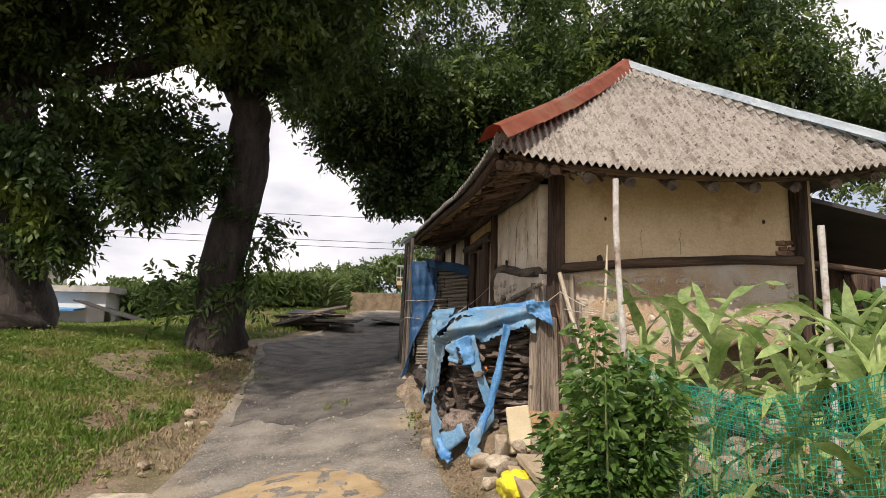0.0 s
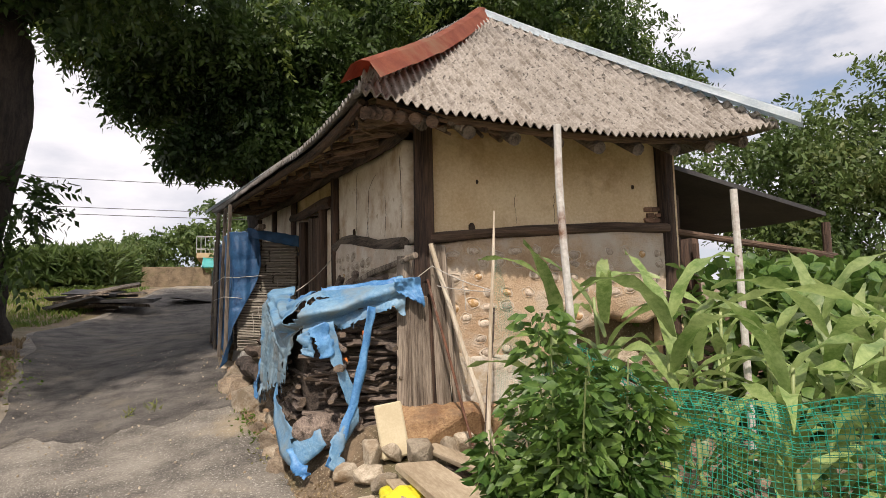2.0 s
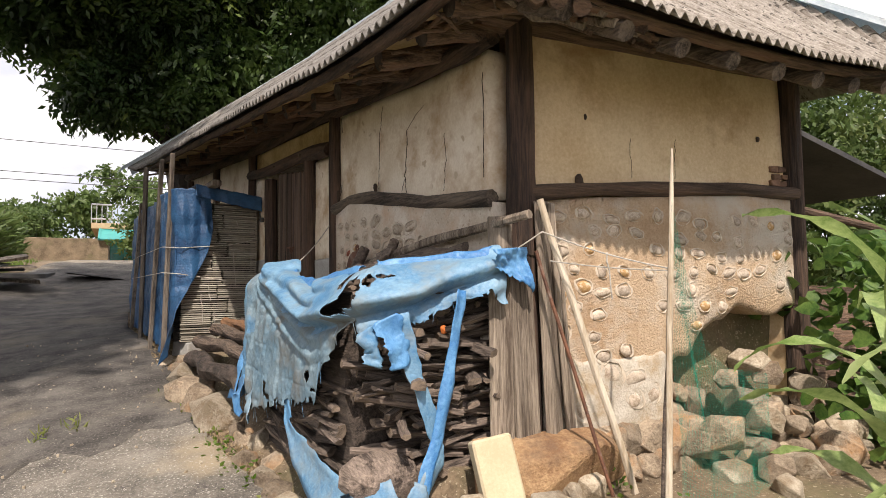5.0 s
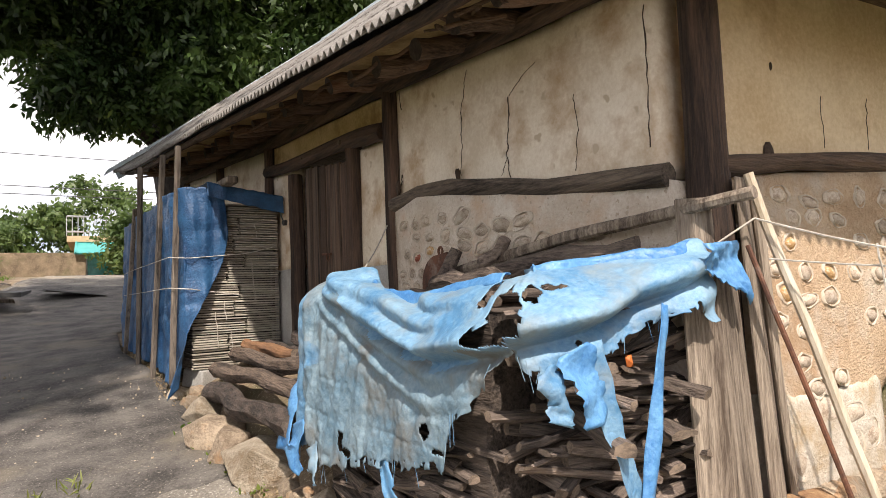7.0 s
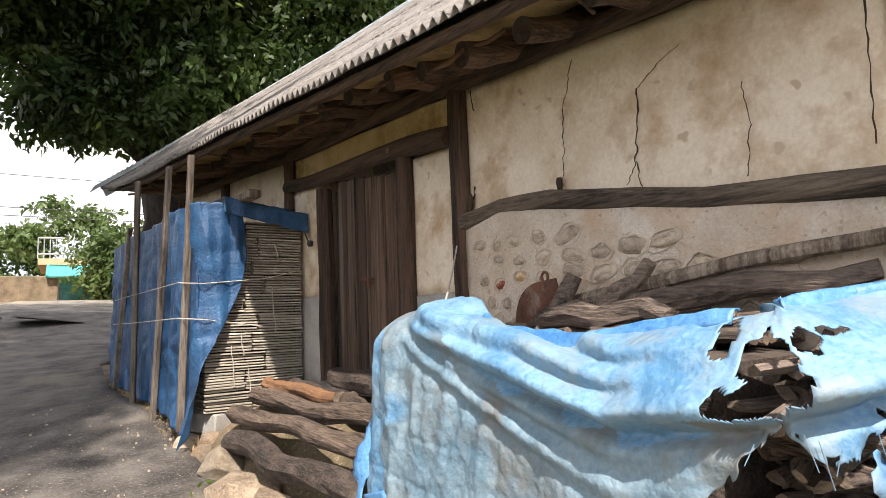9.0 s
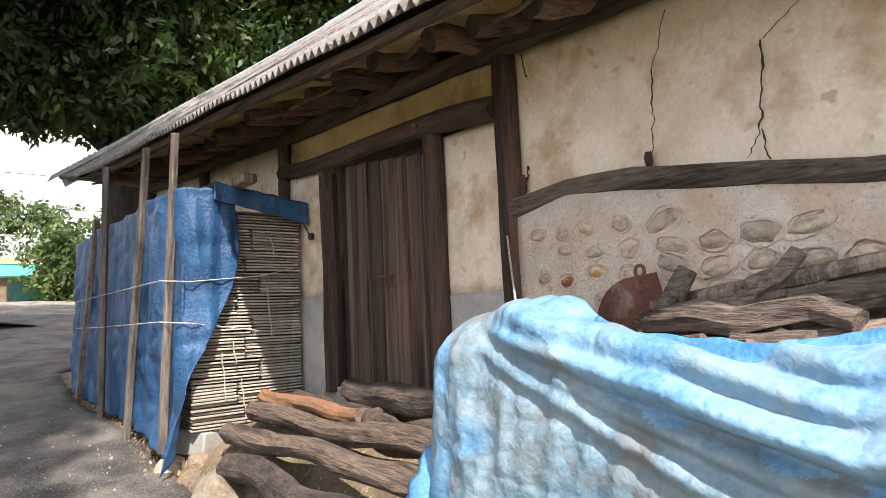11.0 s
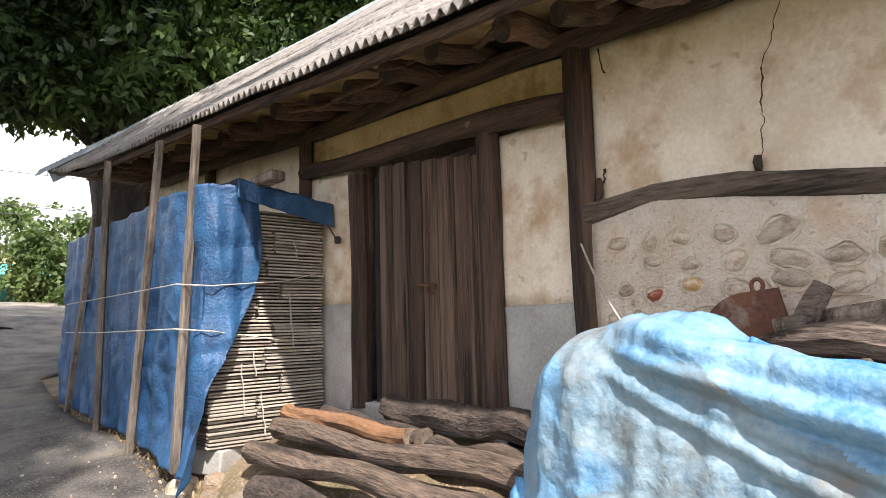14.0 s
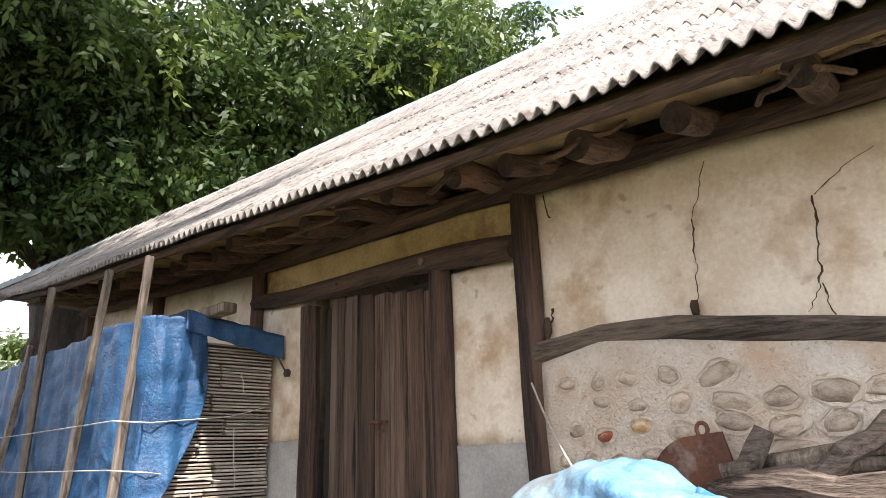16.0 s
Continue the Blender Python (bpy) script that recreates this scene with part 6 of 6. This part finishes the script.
CORN = [corn(1, 1.45), corn(2, 1.6), corn(3, 1.35)]
spots = [(1.62, 4.25, 1.12), (1.85, 3.75, 0.95), (1.75, 3.1, 1.0), (2.2, 3.3, 1.02), (2.55, 2.9, 1.12), (2.1, 2.55, 1.0), (2.75, 3.5, 1.05), (3.1, 2.6, 1.05), (2.45, 2.05, 1.12), (2.9, 1.9, 1.1), (3.4, 3.2, 1.0), (3.2, 4.0, 0.95), (1.45, 4.45, 1.22), (2.3, 4.1, 0.95), (1.95, 2.0, 1.0), (3.7, 2.3, 1.1), (3.9, 3.8, 1.0), (2.9, 1.2, 1.05), (1.55, 3.55, 1.0), (2.05, 3.45, 1.0), (2.2, 1.6, 1.0), (1.75, 2.5, 1.0)]
for i, (x, y, k) in enumerate(spots):
    if i < 3:
        c = CORN[i]
        c.matrix_basis = Matrix.Translation((x, y, g(x, y) - 0.02)) @ Matrix.Rotation(i * 1.3, 4, "Z") @ Matrix.Scale(k, 4)
    else:
        copy_thing(CORN[i % 3], Matrix.Translation((x, y, g(x, y) - 0.02)) @ Matrix.Rotation(i * 1.7, 4, "Z"))

# leafy bush
bx, by = 0.93, 3.40
bz = g(bx, by)
bush = thing("bush", (bx, by, bz), "leafy green shrub at the garden corner", "bush")
stems = bmesh.new()
rb = random.Random(4)
tips = []
for i in range(40):
    a, q = rb.uniform(0, 6.28), rb.uniform(0.05, 0.37)
    top = Vector((bx + q * math.cos(a), by + q * math.sin(a), bz + rb.uniform(0.55, 1.42) * (1.05 - 0.7 * q)))
    root = Vector((bx + 0.1 * math.cos(a), by + 0.1 * math.sin(a), bz - 0.03))
    pts = bent(root, top, 5, wob=0.04, seed=i)
    add_tube(stems, pts, [0.011, 0.01, 0.008, 0.007, 0.005, 0.003], n=5)
    tips.append(pts)
part("stem", stems, M_CORN_PALE, bush, "thin green stems")
r8 = np.random.default_rng(8)
P, D = [], []
for pts in tips:
    for _ in range(230):
        f = r8.uniform(0.18, 1.0) ** 0.7 * (len(pts) - 1)
        i = min(int(f), len(pts) - 2)
        p = pts[i].lerp(pts[i + 1], f - i)
        a = r8.uniform(0, 6.28)
        off = r8.uniform(0.0, 0.10)
        P.append((p.x + off * math.cos(a), p.y + off * math.sin(a), p.z + r8.uniform(-0.03, 0.03)))
        D.append((math.cos(a), math.sin(a), r8.uniform(-0.7, 0.5)))
lv, lq = leaf_quads(np.array(P), np.array(D), 0.072, 0.0165, r8, True)
part("leaves", np_mesh("leaves", lv, lq, M_BUSH), None, bush, "pointed green leaves")

# low vines and weeds in the garden
def weeds(name, label, spots, n, spread, length, width, seed, material, category="weeds", up=0.6):
    r = np.random.default_rng(seed)
    P, D = [], []
    for x, y, hgt in spots:
        q = np.column_stack([x + r.normal(0, spread, n), y + r.normal(0, spread, n), np.zeros(n)])
        q[:, 2] = [g(a, b) for a, b in q[:, :2]] + r.uniform(0, 1, n) * hgt
        P.append(q)
        d = r.normal(size=(n, 3))
        d[:, 2] = np.abs(d[:, 2]) * up + 0.1
        D.append(d)
    v, q = leaf_quads(np.concatenate(P), np.concatenate(D), length, width * 0.85, r, True)
    return tagged(part(name, np_mesh(name, v, q, material), None, None), label, category, kind="stuff")


weeds("squash_vines", "broad-leaved green vines behind the corn", [(3.95 + 0.35 * (i % 5), 5.3 + 0.4 * (i // 5), 1.55) for i in range(15)], 150, 0.3, 0.16, 0.075, 21, M_BUSH, "vines")
weeds("garden_weeds", "low green weeds among the corn", [(1.3 + 0.3 * (i % 8), 2.0 + 0.45 * (i // 8), 0.35) for i in range(48)], 45, 0.22, 0.11, 0.03, 22, M_BUSH)
weeds("pavement_weeds", "small green weeds along the stones", [(*W(0.7 + 0.3 * i, 1.12, 0).xy, 0.04) for i in range(12)] + [(1.5, 5.2, 0.12), (1.7, 5.6, 0.12), (0.95, 6.0, 0.1), (1.55, 6.1, 0.15)], 26, 0.07, 0.05, 0.014, 23, M_GRASS)
weeds("lane_tuft", "small green tuft growing through the lane", [(-1.6, 9.4, 0.1), (-1.35, 9.5, 0.1)], 26, 0.04, 0.10, 0.007, 24, M_GRASS, up=2.0)
solid("mulch_sheet", slab(lambda a, b: (lambda x, y: Vector((x, y, g(x, y) + 0.03 + 0.03 * nz(x, y, 0, 3))))(1.7 + 2.6 * a, 0.9 + 1.3 * b), 20, 10, (0, 0, -0.02)), M_SHEET, "dark plastic mulch sheet on the garden bed", "sheet")

# grass bank
weeds("bank_weeds", "broad-leaved green weeds on the grass bank", [(-3.8 - 0.62 * (i % 13) + 0.3 * math.sin(i * 7), 4.6 + 0.62 * (i // 13) + 0.3 * math.cos(i * 5), 0.10 + 0.08 * math.sin(i * 3)) for i in range(195)], 46, 0.24, 0.075, 0.019, 25, M_GRASS)
def grass(name, label, n, seed, x_range, y_range, height, material, test):
    r = np.random.default_rng(seed)
    x, y = r.uniform(*x_range, n), r.uniform(*y_range, n)
    ok = np.array([test(a, b) for a, b in zip(x, y)])
    x, y = x[ok], y[ok]
    n = len(x)
    z = np.array([g(a, b) for a, b in zip(x, y)]) + 0.0
    lush = np.array([0.55 + 0.9 * max(0, nz(a, b, 2, 0.55) + 0.3) for a, b in zip(x, y)])
    hgt = height * lush * r.uniform(0.5, 1.2, n)
    a = r.uniform(0, 6.28, n)
    wd = 0.008 + 0.007 * r.uniform(size=n)
    lean = r.normal(0, 0.45, (n, 2)) * hgt[:, None]
    base = np.column_stack([x, y, z])
    s = np.column_stack([np.cos(a) * wd, np.sin(a) * wd, np.zeros(n)])
    tip = base + np.column_stack([lean, hgt])
    mid = base + np.column_stack([lean * 0.35, hgt * 0.6])
    v = np.stack([base - s, base + s, mid + s * 0.7, mid - s * 0.7, mid - s * 0.7, mid + s * 0.7, tip + s * 0.1, tip - s * 0.1], 1).reshape(-1, 3)
    return tagged(part(name, np_mesh(name, v, np.arange(8 * n).reshape(2 * n, 4), material), None, None), label, "grass", kind="stuff")


def on_bank(x, y):
    return x < road_left(y) - 0.7 - 0.7 * nz(x, y, 0, 0.6) and nz(x, y, 6, 0.8) > -0.5 + 0.2 * (9 < y < 12)


grass("grass", "lush green grass on the bank under the trees", 260000, 31, (-13, -3.2), (-5, 19), 0.11, M_GRASS, on_bank)
grass("far_grass", "green grass strip beside the lane", 22000, 32, (-16, -2.6), (18.5, 26), 0.14, M_GRASS, lambda x, y: (x < road_left(y) - 0.3 or x > road_right(y) + 0.3) and not -0.9 < x < 5)
grass("dry_weeds", "dry brown weeds along the lane edge", 26000, 33, (-6, -2.0), (-5, 16), 0.10, M_STRAW, lambda x, y: road_left(y) - 1.7 < x < road_left(y) + 0.1 + 0.15 * nz(x, y, 0, 3) and nz(x, y, 3, 1.5) > -0.15)
grass("dry_litter", "dry leaves and straw at the foot of the house", 30000, 34, (-1.3, 1.2), (4.3, 15.5), 0.035, M_STRAW, lambda x, y: x > road_right(y) - 0.15 and (Vector((x, y, 0)) - LO).dot(LN) > 0.75)
r9 = random.Random(19)
for i in range(26):
    y = r9.uniform(4.5, 14)
    x = road_left(y) - r9.uniform(-0.05, 0.9)
    s = r9.uniform(0.06, 0.2)
    stone((x, y, g(x, y) + s * 0.15), s, s * 0.8, s * 0.55, 300 + i, M_STONE_PALE if i % 2 else M_STONE, "small stone in the lane verge", "verge stones", i, 0.008)
stone((-2.85, 6.0, g(-2.85, 6.0) + 0.02), 0.8, 0.5, 0.2, 411, M_STONE_PALE, "flat pale concrete lump at the lane edge", "", 0.3)
pebs = bmesh.new()
for i in range(420):
    y = r9.uniform(4, 14)
    x = r9.uniform(road_left(y), road_right(y) + 0.35)
    s = r9.uniform(0.008, 0.03)
    add_rock(pebs, (x, y, g(x, y) + 0.035), s, s, s, i, 0, n=8)
tagged(part("grit", pebs, M_STONE_PALE, None), "loose grit and pebbles on the lane", "gravel", kind="stuff")

# ---- nets ----
def net(name, label, fn, na, nb, material, thick, parent=None):
    verts, faces = [], []
    def strand(pts):
        for a, b in zip(pts, pts[1:]):
            d = (b - a).normalized()
            s = d.cross(Vector((0.3, 1, 0.2))).normalized() * thick
            t = d.cross(s).normalized() * thick
            k = len(verts)
            verts.extend([a - s, a + s, a + t, b - s, b + s, b + t])
            faces.extend([(k, k + 1, k + 4, k + 3), (k + 1, k + 2, k + 5, k + 4), (k + 2, k, k + 3, k + 5)])
    for i in range(na + 1):
        strand([fn(i / na, j / 10) for j in range(11)])
    for j in range(nb + 1):
        strand([fn(i / 40, j / nb) for i in range(41)])
    if parent:
        return part(name, (verts, faces), material, parent, label)
    return tagged(part(name, (verts, faces), material, None), label, "net")


def garden_net(a, b):
    p = Vector((1.18, 3.75, 0)).lerp(Vector((1.95, 1.0, 0)), a)
    p += Vector((0.12, 0.05, 0)) * math.sin(a * 3.1)
    top = lerp_table([(0, 1.72), (0.15, 1.56), (0.35, 1.50), (0.55, 1.66), (0.75, 1.86), (1, 2.12)], a) + 0.02 * nz(a * 9, 0)
    low = g(p.x, p.y) + 0.02
    f = b ** 0.8
    return Vector((p.x + 0.05 * nz(a * 8, b * 3) - 0.06 * b, p.y + 0.04 * nz(a * 8, b * 3, 5), low + (top - low) * f + 0.015 * nz(a * 14, b * 5, 2)))


fence_net = thing("garden_net", (1.5, 2.4, g(1.5, 2.4)), "sagging green garden net round the corn", "net")
net("netting", "", garden_net, 110, 46, M_NET, 0.0013, fence_net)
net("top_edge", "bunched upper edge of the net", lambda a, b: garden_net(a, 0.80 + 0.20 * b) + Vector((-0.03, -0.02 + 0.03 * nz(a * 12, b * 3), 0)), 84, 8, M_NET, 0.0015, fence_net)


def wall_net(a, b):
    p = Vector((1.43, 5.45, 0)).lerp(Vector((2.45, 5.75, 0)), a)
    top = lerp_table([(0, 2.36), (0.25, 1.62), (0.5, 1.5), (1, 1.42)], a) + 0.02 * nz(a * 7, 1)
    low = g(p.x, p.y) + 0.06
    return Vector((p.x, p.y + 0.05 * nz(a * 6, b * 3), low + (top - low) * b))


net("wall_net", "thin faded green net hung before the rubble", wall_net, 60, 80, M_NET, 0.0004)

# ---- shed roof and clutter beside the house ----
shed = thing("lean_to", (5.2, 8.2, 0.7), "dark open lean-to with sheet roof beside the house", "shed")
bm = box(pose(5.1, 8.3, 3.2, 0, 11, 4), 2.5, 2.8, 0.05)
part("roof", bm, M_SHEET, shed, "dark corrugated sheet roof")
for x, y in ((4.3, 7.1), (6.5, 7.1), (6.5, 9.5)):
    part("post", tube([(x, y, 0.6), (x + 0.03, y, 3.02 - 0.12 * (x - 5.3))], 0.05, n=8), M_WOOD, shed)
part("back_wall", box(pose(5.4, 9.7, 1.8), 2.6, 0.12, 2.4), M_WOOD, shed, "dark plank back wall")
part("rail", tube([(4.0, 7.05, 2.75), (6.6, 7.05, 2.45)], 0.04, n=8), M_WOOD_X, shed)
part("low_wall", box(pose(5.6, 7.3, 1.3), 2.2, 0.15, 1.3, jit=0.02), M_WOOD_X, shed, "dark plank side wall")

# ---- distance ----
def far_house(base, size, label, wall_m, roof_m, gable=True):
    x, y, z = base
    sx, sy, sz = size
    h = thing("house", base, label, "house", "far houses")
    part("wall", box(Matrix.Translation((x, y, z + sz / 2)), sx, sy, sz), wall_m, h)
    bm = bmesh.new()
    if gable:
        v = [bm.verts.new(p) for p in ((x - sx * 0.55, y - sy * 0.58, z + sz), (x + sx * 0.55, y - sy * 0.58, z + sz), (x + sx * 0.55, y + sy * 0.58, z + sz), (x - sx * 0.55, y + sy * 0.58, z + sz), (x - sx * 0.55, y, z + sz * 1.55), (x + sx * 0.55, y, z + sz * 1.55))]
        for f in ((0, 1, 5, 4), (2, 3, 4, 5), (0, 4, 3), (1, 2, 5), (3, 2, 1, 0)):
            bm.faces.new([v[i] for i in f])
    else:
        add_box(bm, Matrix.Translation((x, y - 0.15, z + sz + 0.12)), sx * 1.08, sy * 1.12, 0.24)
    part("roof", bm, roof_m, h)
    return h


far_house((-23.5, 34, 2.6), (5, 4, 2.6), "far white house with a grey gable roof", M_WHITEWALL, M_GREYROOF)
low_house = far_house((-16, 26, 1.9), (6.5, 3, 1.5), "low white shed with a flat roof beyond the trees", M_WHITEWALL, M_CEMENT, False)
part("awning", box(pose(-15.2, 24.2, 2.75, 8, 0, 0), 3.4, 1.0, 0.06), M_BLUESHEET, low_house, "blue sheet awning")
part("awning", box(pose(-12.3, 24.3, 2.7, 0, 16, 0), 2.6, 1.2, 0.06), M_SHEET, low_house, "dark sheet lean-to roof")
solid("garden_wall", box(Matrix.Translation((-12.5, 21.5, 1.9)), 6.5, 0.25, 0.5, bevel=0.02), M_CEMENT, "low grey wall beyond the grass bank", "wall")
teal = far_house((1.5, 36.5, 2.3), (7.2, 4, 2.55), "far tan house with teal awning and roof terrace", M_TAN, M_TAN, False)
part("awning", box(pose(0.5, 33.7, 4.58, 26, 0, 0), 5.2, 1.3, 0.06), M_TEAL, teal, "teal sheet awning")
for i in range(7):
    part("rib", box(pose(-2.05 + 0.85 * i, 33.66, 4.62, 26, 0, 0), 0.06, 1.3, 0.05), M_TEAL, teal)
win = part("window", box(Matrix.Translation((0.6, 34.46, 3.95)), 4.6, 0.08, 0.9), M_TEALGLASS, teal, "teal glass front")
for i in range(5):
    part("mullion", box(Matrix.Translation((-1.7 + 1.15 * i, 34.4, 3.95)), 0.07, 0.06, 0.9), M_RAIL, win)
for z in (5.28, 5.9):
    part("rail", tube([(-2.4, 34.3, z), (4.7, 34.3, z)], 0.035, n=6), M_RAIL, teal)
for i in range(36):
    part("baluster", tube([(-2.4 + 0.2 * i, 34.3, 5.1), (-2.4 + 0.2 * i, 34.3, 5.9)], 0.018, n=5), M_RAIL, teal)
solid("field_wall", box(Matrix.Translation((-3.2, 33.5, 3.75)), 3.0, 0.3, 1.2, bevel=0.02), M_SOIL, "low grey block wall before the far field", "wall")
heap = thing("board_heap", (-4.3, 21.5, 2.0), "heap of old dark boards and sheets beside the lane", "heap")
for i in range(9):
    part("board", box(pose(-4.3 + r9.uniform(-0.5, 0.6), 21.5 + r9.uniform(-0.4, 0.4), g(-4.3, 21.5) + 0.12 + 0.06 * i, r9.uniform(-12, 12), r9.uniform(-14, 8), r9.uniform(-25, 25)), r9.uniform(1.4, 2.3), r9.uniform(0.5, 0.9), 0.05, jit=0.03), M_SHEET if i % 2 else M_GREYWOOD, heap)
solid("dark_sheet", box(pose(-1.75, 22.6, g(-1.75, 22.6) + 0.12, 8, 6, 10), 1.3, 0.7, 0.06, jit=0.05), M_DARK, "dark plastic sheet heap at the lane end", "sheet")

# far corn field, hedges and woods
def far_corn():
    r = np.random.default_rng(41)
    n = 5200
    x, y = r.uniform(-17, -4.5, n), r.uniform(25.5, 31, n)
    base = np.column_stack([x, y, [g(a, b) for a, b in zip(x, y)]])
    P = np.repeat(base, 7, 0)
    P[:, 2] += r.uniform(0.1, 1.3, len(P))
    D = r.normal(size=(len(P), 3))
    D[:, 2] = np.abs(D[:, 2]) + 0.3
    return leaf_quads(P, D, 0.55, 0.045, r)


v, q = far_corn()
tagged(part("corn_field", np_mesh("corn_field", v, q, M_LEAF_LIGHT), None, None), "field of green corn beyond the lane", "corn field", kind="stuff")
woods = []
rw = random.Random(6)
for i in range(22):
    x = -24 + 2.1 * i + rw.uniform(-0.8, 0.8)
    y = rw.uniform(44, 52)
    tall = lerp_table([(-24, 3.4), (-14, 3.2), (-8, 4.6), (-3, 6.0), (2, 6.6), (24, 6.5)], x) + rw.uniform(-0.5, 0.5)
    woods.append((x, y, 2.9 + tall * 0.5, 2.2, 2.0, tall * 0.55, 0.5))
v, q = sprays(woods, 900, 42, leaf_len=0.34, leaf_w=0.10, leaves=7, span=0.8)
tagged(part("far_woods", np_mesh("far_woods", v, q, M_LEAF_LIGHT), None, None), "rounded green trees along the skyline", "woods", kind="stuff")
v, q = sprays([(-0.2, 27.5, 4.2, 1.1, 1.1, 1.5, 0.5), (2.2, 27.0, 3.8, 1.6, 1.4, 1.6, 0.6), (0.9, 26, 3.0, 1.0, 1.0, 0.9, 0.35), (-9, 40, 4.2, 3, 2, 1.3, 0.6), (-5.5, 39, 4.4, 2.4, 2, 1.5, 0.6)], 900, 43, leaf_len=0.2, leaf_w=0.055, leaves=8, span=0.5)
tagged(part("shrubs", np_mesh("shrubs", v, q, M_LEAF_LIGHT), None, None), "light green shrubs by the far house", "shrubs", kind="stuff")
for i, (za, zb, y) in enumerate(((8.6, 9.4, 40), (9.0, 9.8, 40), (11.0, 11.9, 42))):
    solid("power_line", tube(bent((-40, y, za), (60, y + 6, zb), 24, bow=(0, 0, -1.0)), 0.02, n=5), M_WIRE, "thin black overhead wire", "wire", "overhead wires")
